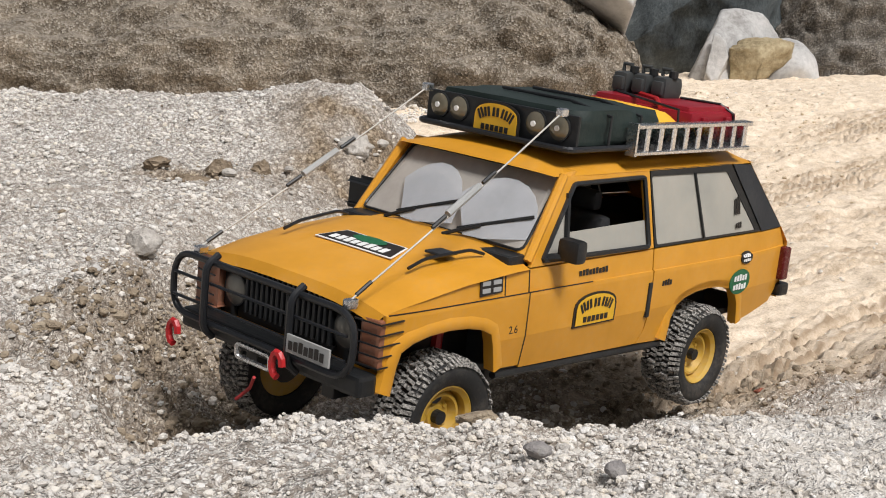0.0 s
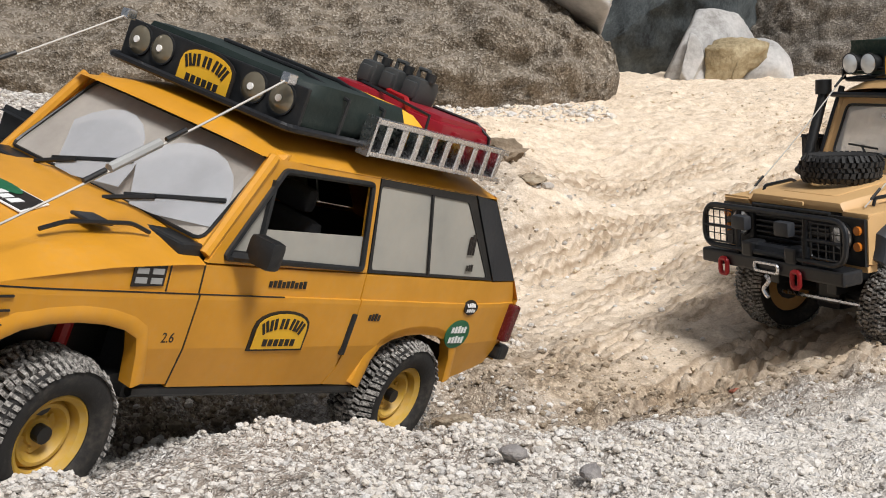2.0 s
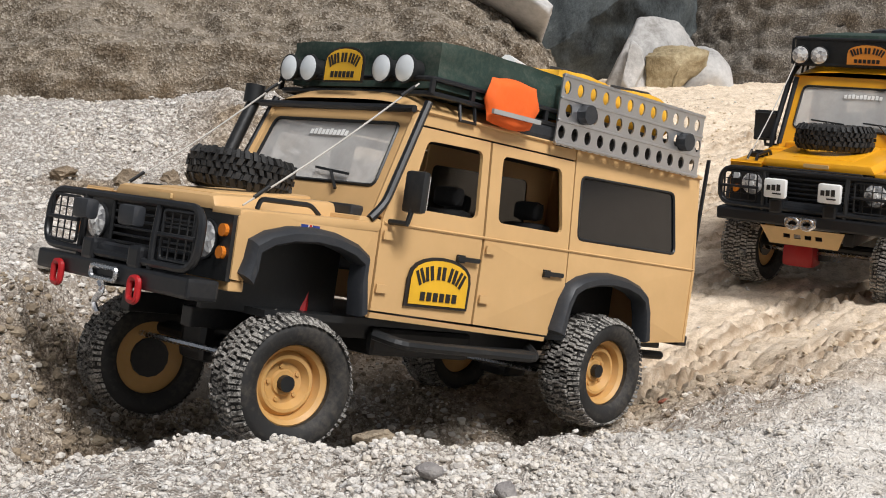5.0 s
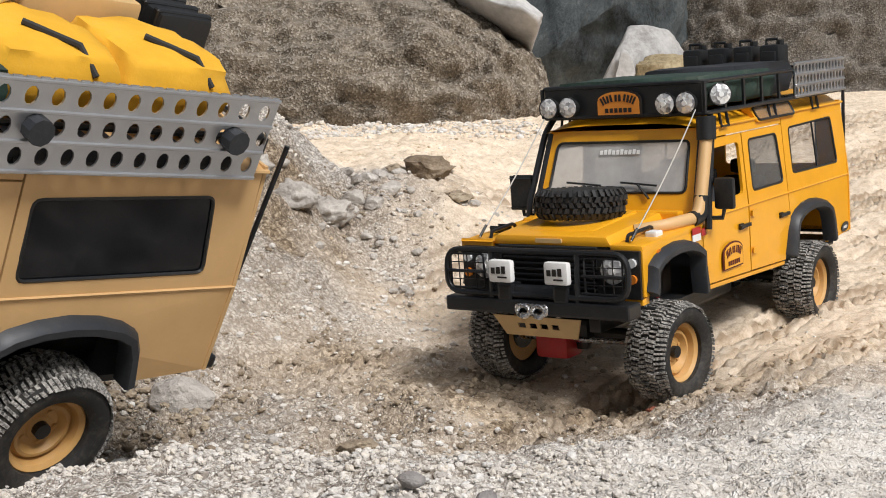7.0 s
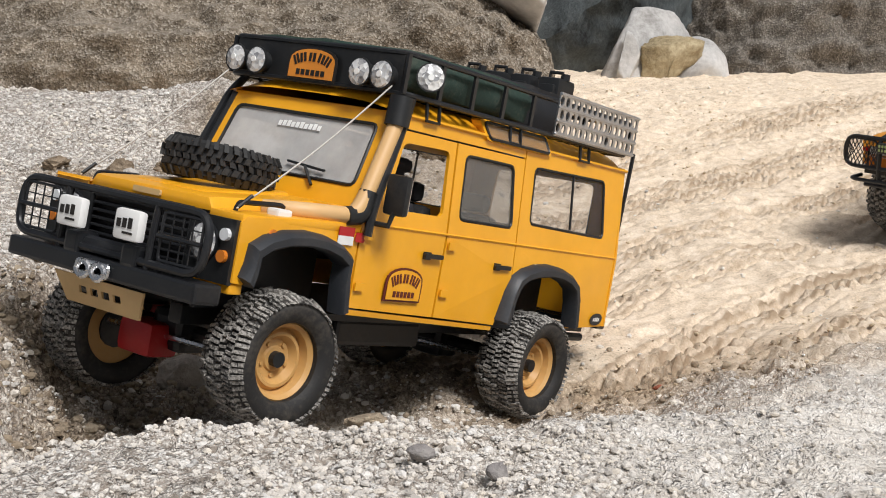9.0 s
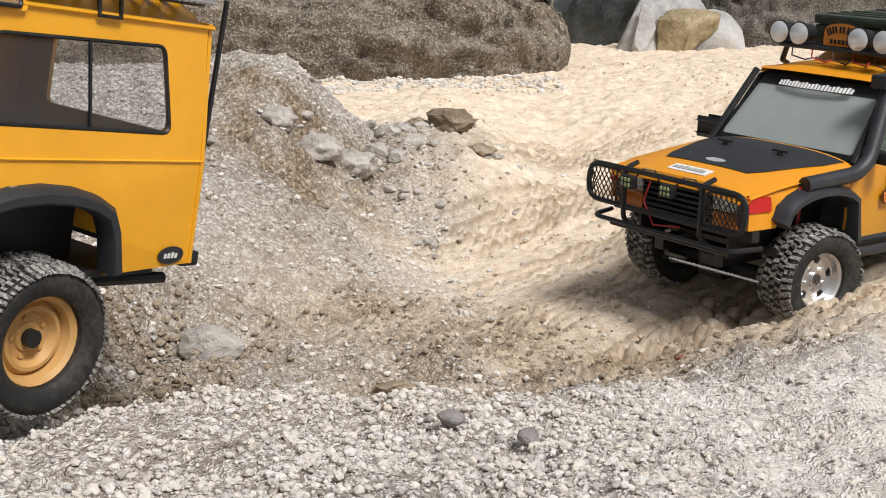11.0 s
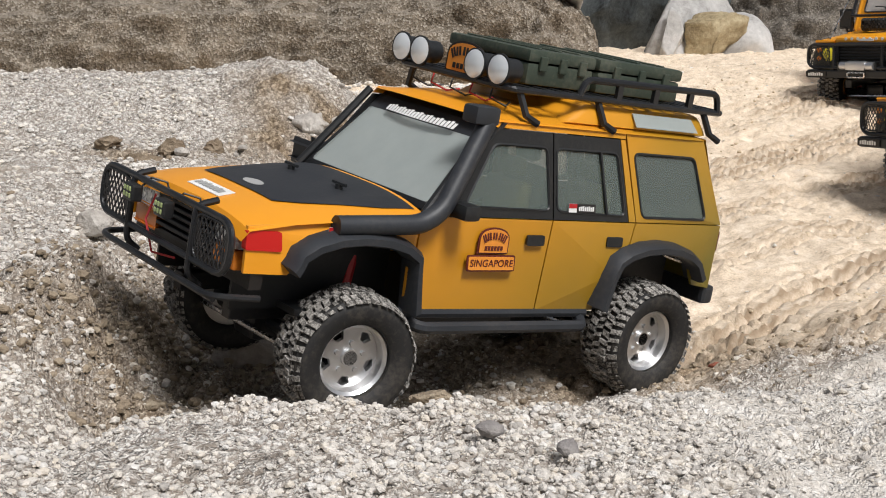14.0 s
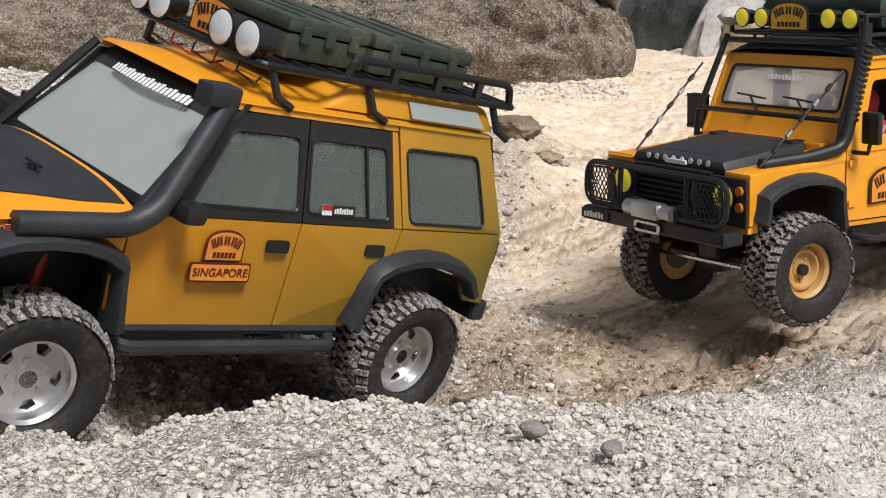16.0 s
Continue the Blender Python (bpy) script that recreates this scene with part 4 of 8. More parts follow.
def sand_ladder(parent, x0, x1, z0, z1, y, rows, cols, hole):
    """A perforated aluminium recovery board, hung on edge, with ribs."""
    holes = []
    for r in range(rows):
        for c in range(cols):
            cx, cz = x0 + (x1 - x0) * (c + 0.5 + (0.22 if r % 2 else -0.1)) / cols, z0 + (z1 - z0) * (r + 0.5) / rows
            holes.append([(cx + hole[0] * math.cos(k * math.pi / 5), cz + hole[1] * math.sin(k * math.pi / 5)) for k in range(10)])
    board = part("sand_ladder", sheet([(x0, z0), (x1, z0), (x1, z1), (x0, z1)], holes, lambda u, v, d: Vector((u, y + 0.0012 - d, v)), 0.0014), ALLOY, parent, "perforated aluminium sand ladder")
    ribs = []
    for r in range(rows + 1):
        z = z0 + (z1 - z0) * r / rows
        ribs.append(box((min(x0, x1), y - 0.001, z - 0.0011), (max(x0, x1), y + 0.0028, z + 0.0011), 0.0005, segments=1))
    part("rib", joined(*ribs), ALLOY, board)
    for k in range(cols * 2):
        x = x0 + (x1 - x0) * (k + 0.5) / (cols * 2)
        w = abs(x1 - x0) / cols * 0.17
        for z in (z0 - 0.0018, z1):
            part("tooth", box((x - w, y - 0.0002, z), (x + w, y + 0.0012, z + 0.0018)), ALLOY, board)
    return board


def wire(parent, a, b, material=CORD, r=0.0007, sag=0.004, sleeve=True, pieces=(0.06, 0.9)):
    """A branch wire from wing to rack, with its end sleeves."""
    a, b = Vector(a), Vector(b)
    pts = [a.lerp(b, k / 8) - Vector((0, 0, sag * math.sin(k / 8 * math.pi))) for k in range(9)]
    ob = part("branch_wire", tube(pts, r, 5), material, parent)
    if sleeve:
        for p in pieces:
            q = a.lerp(b, p)
            d = (b - a).normalized()
            part("wire_sleeve", tube([q - d * 0.007, q + d * 0.007], 0.0014, 7), BLACK, ob)
    return ob


def figure(parent, x, y, z, cap):
    """A plain doll at the wheel: one mesh of torso, head, cap and arms."""
    head = bmesh.new()
    bmesh.ops.create_icosphere(head, subdivisions=2, radius=0.0125)
    for v in head.verts:
        v.co = Vector((x + v.co.x, y + v.co.y * 0.85, z + 0.058 + v.co.z * 1.15))
    bm = joined(box((x - 0.013, y - 0.022, z), (x + 0.013, y + 0.022, z + 0.043), 0.008), head, tube([(x, y - 0.02, z + 0.036), (x + 0.018, y - 0.024, z + 0.02), (x + 0.045, y - 0.012, z + 0.022)], 0.0062, 8),
                tube([(x, y + 0.02, z + 0.036), (x + 0.016, y + 0.024, z + 0.016), (x + 0.045, y + 0.012, z + 0.02)], 0.0062, 8))
    if cap:
        bm = joined(bm, box((x - 0.012, y - 0.012, z + 0.064), (x + 0.013, y + 0.012, z + 0.076), 0.005), box((x + 0.008, y - 0.01, z + 0.064), (x + 0.026, y + 0.01, z + 0.067), 0.001))
    return smooth(part("doll", bm, CLOTH_DARK, parent, "plain dark driver doll"), 60)


def seat(parent, x, y, z, cloth=INTERIOR):
    return smooth(part("seat", joined(box((x - 0.018, y - 0.024, z), (x + 0.03, y + 0.024, z + 0.016), 0.005), box((x - 0.026, y - 0.024, z + 0.006), (x - 0.012, y + 0.024, z + 0.06), 0.006),
                                      box((x - 0.025, y - 0.014, z + 0.062), (x - 0.014, y + 0.014, z + 0.078), 0.005)), cloth, parent), 60)

# ---- the square long-wheelbase trucks ----
CARS, WHEELS = {}, {}


def flank(s, waist=0.158, low=0.097, top=0.0885, roof=0.243, skin=0.0):
    """Sets (x, z, depth) on a truck's side: upright below the waist, leaning in above it."""
    def at(u, v, d):
        y = low if v <= waist else low - 0.002 + (top - low + 0.002) * (v - waist) / (roof - waist)
        if v < 0.105:
            y -= (0.105 - v) * 0.15
        return Vector((u, s * (y + skin - d), v))
    return at


def arch(cx, z0, half0, half1, top, n=6, zf=None, zr=None):
    """Wheel opening from front to rear: a square-shouldered arch."""
    pts = [(cx + half0, z0), (cx + half0 * 0.93, z0 + (top - z0) * 0.5)]
    for k in range(n + 1):
        a = math.pi * (0.12 + 0.76 * k / n)
        pts.append((cx + half1 * math.cos(a) * 1.05, z0 + (top - z0) * (0.62 + 0.38 * math.sin(a))))
    pts += [(cx - half0 * 0.93, z0 + (top - z0) * 0.5), (cx - half0, z0)]
    if zf:
        pts[0], pts[1] = (cx + half0, zf), (cx + half0 * 0.95, max(zf + 0.004, pts[1][1]))
    if zr:
        pts[-1], pts[-2] = (cx - half0, zr), (cx - half0 * 0.95, max(zr + 0.004, pts[-2][1]))
    return pts


def flare_bm(s, pts, y, width):
    """A moulded arch lip that stands proud of the wing."""
    bm, rings = bmesh.new(), []
    cx, cz = sum(p[0] for p in pts) / len(pts), min(p[1] for p in pts)
    for x, z in pts:
        d = Vector((x - cx, 0, z - cz + 0.02)).normalized()
        row = []
        for q, yy in ((0.010, y - 0.002), (0.0085, y + width * 0.6), (0.005, y + width), (0.0, y + width), (-0.0015, y + width * 0.8), (-0.001, y - 0.006)):
            row.append(bm.verts.new((x + d.x * q, s * yy, z + d.z * q)))
        rings.append(row)
    for a, b in zip(rings, rings[1:]):
        for k in range(5):
            bm.faces.new((a[k], a[k + 1], b[k + 1], b[k]))
    bm.faces.new(rings[0])
    bm.faces.new(rings[-1])
    return bm


def door(car, s, paint, at, lower, frame_out, hole, pane, handle, front, mirror=True):
    body = part("front_door" if front else "rear_door", joined(sheet(lower, [], at, 0.003), sheet(frame_out, [loop2(hole)], at, 0.003)), paint, car)
    if pane:
        window(hole, pane, at, body)
    hx, hz = handle
    part("door_handle", joined(sheet(loop2([(hx - 0.013, hz - 0.0018), (hx + 0.011, hz - 0.0018), (hx + 0.011, hz + 0.0018), (hx - 0.013, hz + 0.0018)], 0.0015), [], lambda u, v, d: at(u, v, d - 0.0026), 0.0022),
                               sheet([(hx + 0.002, hz - 0.003), (hx + 0.010, hz - 0.003), (hx + 0.010, hz + 0.003), (hx + 0.002, hz + 0.003)], [], lambda u, v, d: at(u, v, d - 0.001), 0.002)), BLACK, body)
    x0 = max(p[0] for p in lower)
    for z in (0.112, 0.15):
        part("hinge", sheet([(x0 - 0.011, z - 0.003), (x0 - 0.001, z - 0.003), (x0 - 0.001, z + 0.003), (x0 - 0.011, z + 0.003)], [], lambda u, v, d: at(u, v, d - 0.001), 0.0015), paint, body)
    if mirror:
        m = smooth(part("mirror", box((0.092, s * 0.104, 0.168), (0.099, s * 0.124, 0.198), 0.003), BLACK, car))
        part("mirror_arm", tube([(0.1, s * 0.096, 0.160), (0.098, s * 0.112, 0.160), (0.097, s * 0.114, 0.17)], 0.0022, 6), BLACK, m)
        part("mirror_glass", box((0.0905, s * 0.106, 0.171), (0.0918, s * 0.122, 0.195)), CHROME, m)
    return body


def truck(key, name, label, paint, rim, opts):
    car = tagged(new(name), label, "model truck", "convoy of model off-roaders")
    CARS[key] = car
    nose, tail = 0.230, -0.282
    fa, ra = 0.170, -0.155
    side_window = opts.get("side_window", [(-0.112, 0.1695), (-0.251, 0.1705), (-0.243, 0.2245), (-0.111, 0.2215)])
    screen_foot = opts.get("screen_foot", 0.184)
    for s in (1, -1):
        at = flank(s)
        wing = [(nose, 0.108), (nose, 0.148), (nose - 0.004, 0.152), (0.108, 0.158), (0.108, 0.092), (0.122, 0.092)] + arch(fa, 0.092, 0.048, 0.046, 0.139, zf=0.107)[::-1][1:-1] + [(fa + 0.05, 0.107)]
        part("front_wing", sheet(wing, [], at, 0.003), paint, car)
        smooth(part("wing_top", box((0.108, s * 0.064, 0.148), (nose - 0.001, s * 0.0965, 0.155), 0.0022, taper=lambda b: [setattr(v.co, "z", v.co.z + (0.0035 if v.co.x < 0.15 else -0.0015)) for v in b.verts]), paint, car))
        part("inner_wing", box((0.112, s * 0.058, 0.085), (0.226, s * 0.062, 0.15)), BLACK, car)
        smooth(part("wheel_arch", flare_bm(s, arch(fa, 0.092, 0.048, 0.046, 0.139, zf=0.107), 0.096, opts.get("flare", 0.010)), FLARE, car, "dusty black arch flare"))
        fd = door(car, s, paint, at, [(0.106, 0.096), (0.0015, 0.092), (0.0015, 0.158), (0.106, 0.158)], [(0.106, 0.158), (0.0015, 0.158), (0.0015, 0.232), (0.076, 0.232), (0.104, 0.166)],
                  [(0.083, 0.172), (0.009, 0.172), (0.009, 0.224), (0.068, 0.223)], opts.get("front_pane"), (0.018, 0.1405), True)
        door(car, s, paint, at, [(-0.001, 0.092), (-0.09, 0.088), (-0.101, 0.130), (-0.101, 0.158), (-0.001, 0.158)], [(-0.001, 0.158), (-0.101, 0.158), (-0.101, 0.232), (-0.001, 0.232)],
             [(-0.014, 0.172), (-0.092, 0.172), (-0.085, 0.224), (-0.014, 0.224)], opts.get("rear_pane"), (-0.082, 0.138), False, mirror=False)
        part("sill", joined(sheet([(0.106, 0.0905), (0.106, 0.0945), (-0.088, 0.0865), (-0.088, 0.083)], [], at, 0.004)), paint, car)
        part("roof_side", joined(sheet([(0.076, 0.2335), (-0.101, 0.2335), (-0.101, 0.243), (0.07, 0.243)], [], at, 0.003)), paint, car)
        quarter = [(-0.1025, 0.158), (-0.1025, 0.125), (-0.095, 0.100)] + arch(ra, 0.090, 0.056, 0.048, 0.136)[1:-1] + [(ra - 0.057, 0.088), (tail, 0.092), (tail, 0.158)]
        q = part("rear_wing", sheet(quarter, [], at, 0.003), paint, car)
        up = part("rear_side", sheet([(-0.1025, 0.1592), (tail, 0.1592), (tail + 0.004, 0.243), (-0.1025, 0.243)], [loop2(side_window)], at, 0.003), paint, car)
        window(side_window, opts.get("quarter_pane", TINT), at, up)
        if opts.get("slider"):
            part("window_bar", tube([at(-0.188, 0.1785, -0.0005), at(-0.184, 0.228, -0.0005)], 0.0012, 5), BLACK, up)
        part("waist_rail", tube([at(0.104, 0.1588, -0.0004), at(tail, 0.1588, -0.0004)], 0.0011, 5), paint, car)
        part("gutter", tube([at(0.074, 0.2435, -0.001), at(tail, 0.2435, -0.001)], 0.0016, 6), paint, car)
        smooth(part("wheel_arch", flare_bm(s, arch(ra, 0.090, 0.056, 0.048, 0.136), 0.096, opts.get("flare", 0.010)), FLARE, car, "dusty black arch flare"))
        part("inner_wing", box((ra - 0.06, s * 0.055, 0.085), (ra + 0.06, s * 0.058, 0.14)), BLACK, car)
        part("screen_pillar", tube([(0.108, s * 0.090, 0.163), (0.077, s * 0.085, 0.241)], 0.0042, 8), opts.get("pillar", paint), car)
        smooth(part("rear_lamp", disc((tail - 0.001, s * 0.08, 0.125), (-1, 0, 0), 0.006, 0.003, 12), DARK_RED_LENS, car))
        lamp(car, (nose + 0.004, s * 0.069, 0.131), (1, 0, 0), 0.0135, opts.get("headlamp", REFLECTOR), 0.006, "headlight", STEEL)
        part("indicator", disc((nose + 0.003, s * 0.0885, 0.1385), (1, 0, 0), 0.0042, 0.003, 12), opts.get("side_lamp", AMBER_LENS), car)
        part("indicator", disc((nose + 0.003, s * 0.0885, 0.124), (1, 0, 0), 0.0042, 0.003, 12), AMBER_LENS, car)
        part("headlight_panel", sheet([(s * 0.052, 0.106), (s * 0.0955, 0.106), (s * 0.0955, 0.149), (s * 0.052, 0.149)], [], lambda u, v, d: Vector((nose + 0.003 - d, u, v)), 0.004), opts.get("lamp_panel", BLACK), car)
        if opts.get("grid"):
            lamp_grid(car, (0.2575, s * 0.073, 0.13), 0.019, 0.016, 5, 5, opts["grid"] == "mesh")
    # roof: a crowned sheet with rounded edges and shallow ribs
    bm, rows = bmesh.new(), []
    for x, k in ((tail + 0.001, 0.94), (tail + 0.008, 1.0), (-0.1, 1.0), (0.06, 1.0), (0.074, 0.985), (0.084, 0.93)):
        row = []
        for j in range(17):
            a = -1 + j / 8
            y = 0.0885 * a
            z = 0.243 + 0.019 * (1 - abs(a) ** 4) * (1 if k == 1 else 0.75 if k > 0.95 else 0.35)
            row.append(bm.verts.new((x, y, z)))
        rows.append(row)
    for a, b in zip(rows, rows[1:]):
        for j in range(16):
            bm.faces.new((a[j], a[j + 1], b[j + 1], b[j]))
    smooth(part("roof", bm, opts.get("roof", paint), car))
    part("ceiling_lining", box((tail + 0.006, -0.083, 0.239), (0.075, 0.083, 0.2415)), INTERIOR, car)
    if opts.get("alpine"):
        for s in (1, -1):
            def tilt(u, v, d, s=s):
                return Vector((u, s * (0.0915 - (v - 0.2405) * 0.4 - d), v))
            o = loop2([(-0.04, 0.2415), (-0.134, 0.2415), (-0.13, 0.2545), (-0.034, 0.2545)], 0.004)
            part("roof_window_frame", sheet(loop2([(-0.036, 0.2395), (-0.139, 0.2395), (-0.135, 0.2565), (-0.029, 0.2565)], 0.005), [], tilt, 0.010), paint, car)
            w = part("roof_window", sheet(o, [], lambda u, v, d: tilt(u, v, d - 0.001), 0.002), PALE_GLASS, car)
            smooth(part("seal", tube([tilt(u, v, -0.001) for u, v in o], 0.0012, 5, True), BLACK, w))
    # screen, bulkhead, bonnet
    def slope(u, v, d):
        return Vector((0.109 - (v - 0.163) * 0.40 + 0.002 - d, u, v))
    screen = loop2([(-0.077, screen_foot), (0.077, screen_foot), (0.074, 0.2325), (-0.074, 0.2325)], 0.006)
    fr = part("screen_frame", sheet([(-0.090, 0.160), (0.090, 0.160), (0.085, 0.244), (-0.085, 0.244)], [screen], slope, 0.004), paint, car)
    part("windscreen", sheet(screen, [], lambda u, v, d: slope(u, v, d + 0.001), 0.001), opts.get("screen", GLASS), fr, "flat windscreen, pale with dust and painted sky reflection")
    smooth(part("seal", tube([slope(u, v, -0.0003) for u, v in screen], 0.0014, 5, True), BLACK, fr))
    text_bars(10, 0.046, 0.005, lambda u, v, d: slope(u, 0.223 + v, d - 0.0006), WHITE, fr)
    for y in (-0.022, 0.040):
        part("wiper", joined(tube([slope(y, screen_foot - 0.005, -0.003), slope(y - 0.014, screen_foot + 0.008, -0.003)], 0.0013, 5), tube([slope(y - 0.034, screen_foot + 0.010, -0.0022), slope(y + 0.006, screen_foot + 0.007, -0.0022)], 0.0011, 5)), BLACK, car)
    part("bulkhead", box((0.106, -0.0955, 0.152), (0.128, 0.0955, 0.161), 0.003), paint, car)
    part("vent_panel", box((0.110, -0.078, 0.160), (0.122, 0.078, 0.1685), 0.002), opts.get("vent", paint), car)
    bon = opts.get("bonnet", paint)

    def crown(b):
        for v in b.verts:
            if v.co.z > 0.157:
                v.co.z += 0.0045 * (1 if v.co.x < 0.16 else -0.8)
                v.co.y *= 0.9
    hood = smooth(part("bonnet", joined(box((0.121, -0.066, 0.150), (nose - 0.003, 0.066, 0.164), 0.004, taper=crown), box((0.124, -0.04, 0.160), (nose - 0.02, 0.04, 0.1665), 0.0035, taper=crown)), bon, car))
    part("bonnet_badge", sheet(loop2([(-0.014, 0.1535), (0.014, 0.1535), (0.014, 0.1575), (-0.014, 0.1575)], 0.001), [], lambda u, v, d: Vector((nose - 0.0005 - d, u, v)), 0.002), WHITE if opts.get("spaced") else SAND_BOX, hood)
    # face: grille bars, surround, bumper, bars
    part("grille_backing", box((nose - 0.01, -0.058, 0.106), (nose - 0.004, 0.058, 0.152)), INK, car)
    gr = part("grille", joined(tube([(nose + 0.002, -0.052, 0.108), (nose + 0.002, 0.052, 0.108), (nose + 0.002, 0.052, 0.150), (nose + 0.002, -0.052, 0.150)], 0.002, 6, True)), BLACK, car)
    for k in range(7):
        z = 0.113 + 0.0054 * k
        part("slat", box((nose - 0.003, -0.05, z - 0.0011), (nose + 0.002, 0.05, z + 0.0011), 0.0005, segments=1), opts.get("slats", STEEL), gr)
    part("front_panel", box((nose - 0.012, -0.0955, 0.100), (nose, 0.0955, 0.107), 0.001), paint, car)
    part("bumper", box((nose + 0.008, -0.098, 0.092), (0.262, 0.098, 0.106), 0.0025), STEEL, car, "black steel bumper")
    part("winch", joined(tube([(0.252, -0.024, 0.112), (0.252, 0.024, 0.112)], 0.0065, 10), box((0.243, 0.022, 0.104), (0.262, 0.038, 0.12), 0.003), box((0.243, -0.038, 0.104), (0.262, -0.022, 0.12), 0.003)), STEEL, car)
    part("fairlead", tube([(p.x, p.y, p.z) for p in rounded([(0.264, -0.016, 0.094), (0.264, 0.016, 0.094), (0.264, 0.016, 0.102), (0.264, -0.016, 0.102)], 0.003)], 0.0018, 6, True), CHROME, car)
    bars = [tube(rounded([(0.258, -0.097, 0.110), (0.258, 0.097, 0.110), (0.256, 0.097, 0.150), (0.256, -0.097, 0.150)], 0.016, 5), 0.0029, 8, True)]
    for y in (-0.046, 0.046):
        bars.append(tube([(0.258, y, 0.106), (0.2575, y, 0.13), (0.256, y, 0.150)], 0.0026, 8))
    if opts.get("spaced") != "bare":
        bars.append(tube([(0.259, -0.094, 0.130), (0.259, -0.052, 0.130)], 0.0016, 6))
        bars.append(tube([(0.259, 0.052, 0.130), (0.259, 0.094, 0.130)], 0.0016, 6))
    smooth(part("bull_bar", joined(*bars), STEEL, car, "black tubular bull bar"))
    for y in (-0.062, 0.040) if opts.get("shackle") else ():
        part("shackle", tube(rounded([(0.264, y - 0.005, 0.084), (0.264, y + 0.005, 0.084), (0.264, y + 0.005, 0.099), (0.264, y - 0.005, 0.099)], 0.004), 0.0024, 7, True), opts["shackle"], car)
    part("rear_panel", sheet([(-0.096, 0.092), (0.096, 0.092), (0.096, 0.158), (0.087, 0.246), (-0.087, 0.246), (-0.096, 0.158)], [loop2([(-0.06, 0.172), (0.06, 0.172), (0.058, 0.226), (-0.058, 0.226)])], lambda u, v, d: Vector((tail + d - 0.001, u, v)), 0.003), paint, car)
    part("rear_bumper", box((tail - 0.014, -0.09, 0.088), (tail + 0.002, 0.09, 0.098), 0.002), STEEL, car)
    part("roof_ladder", joined(tube([(tail - 0.006, 0.055, 0.1), (tail - 0.008, 0.055, 0.25)], 0.002, 6), tube([(tail - 0.006, 0.088, 0.155), (tail - 0.010, 0.088, 0.262)], 0.002, 6)), STEEL, car)
    part("exhaust", tube([(-0.2, 0.062, 0.076), (-0.285, 0.070, 0.076)], 0.004, 8), STEEL, car)
    # inside
    part("dashboard", box((0.070, -0.082, 0.140), (0.106, 0.082, 0.166), 0.006), INTERIOR, car)
    part("steering_wheel", tube([(0.066 + 0.006 * math.sin(k * math.pi / 8), 0.043 + 0.017 * math.cos(k * math.pi / 8), 0.168 + 0.016 * math.sin(k * math.pi / 8)) for k in range(16)], 0.0018, 6, True), BLACK, car)
    for y in (-0.043, 0.043):
        seat(car, 0.012, y, 0.118)
        if not opts.get("open_back"):
            seat(car, -0.085, y, 0.118)
    if opts.get("doll"):
        figure(car, 0.022, 0.046, 0.137, True)
    running_gear(car, 0.324, 0.070, 0.22, -0.27, 0.097)
    WHEELS[key] = add_wheels(car, opts.get("axles", (0.169, -0.164)), 0.087, 0.054, opts.get("radius", 0.048), 0.042, opts.get("rim_r", 0.028), "steel", rim, 3, lugs=opts.get("lugs", 66))
    return car


def bonnet_tyre(car, x, z, r, w):
    sp = smooth(part("spare_tyre", tyre_bm(r, w, r * 0.62, 0.004), CLEAN_TYRE, car, "black spare tyre strapped on the bonnet"))
    tr = part("tread", lugs_bm(r, w, 38, 0.0035, 8), CLEAN_TYRE, sp)
    for ob in (sp, tr):
        ob.data.transform(Matrix.Translation((x, -0.006, z + w / 2)) @ Matrix.Rotation(radians(90), 4, "X") @ Matrix.Rotation(radians(4), 4, "Z"))


def rack_tray(car, x0, x1, half, z0, z1, posts, feet, label="black steel roof rack"):
    """Tubular roof rack: two rails, uprights, floor slats and feet to the gutter."""
    def ring(z, r):
        return tube(rounded([(x0, -half, z), (x0, half, z), (x1, half, z), (x1, -half, z)], 0.008), r, 7, True)
    rack = smooth(part("roof_rack", joined(ring(z0, 0.0022), ring(z1, 0.0022)), STEEL, car, label))
    for k in range(posts):
        x = x0 + (x1 - x0) * k / (posts - 1)
        for s in (1, -1):
            part("post", box((x - 0.002, s * half - 0.0012, z0), (x + 0.002, s * half + 0.0012, z1)), STEEL, rack)
    n = int(abs(x1 - x0) / 0.016)
    for k in range(1, n):
        x = x0 + (x1 - x0) * k / n
        part("slat", box((x - 0.003, -half, z0 - 0.001), (x + 0.003, half, z0 + 0.001)), STEEL, rack)
    for k in range(feet):
        x = x0 + (x1 - x0) * (k + 0.35) / feet
        for s in (1, -1):
            part("foot", joined(tube([(x - 0.008, s * (half - 0.002), z0), (x - 0.008, s * 0.0915, 0.2425), (x + 0.008, s * 0.0915, 0.2425), (x + 0.008, s * (half - 0.002), z0)], 0.0016, 6)), STEEL, rack)
    return rack


def front_sign(car, x, z, w, h, face, ink):
    return arch_sign(car, lambda u, v, d: Vector((x - d, u, z + v)), w, h, face, ink)


def side_sign(car, x, z, w, h, face, ink, at=None):
    at = at or flank(1)
    return arch_sign(car, lambda u, v, d: at(x - u, z + v, d - 0.0009), w, h, face, ink)


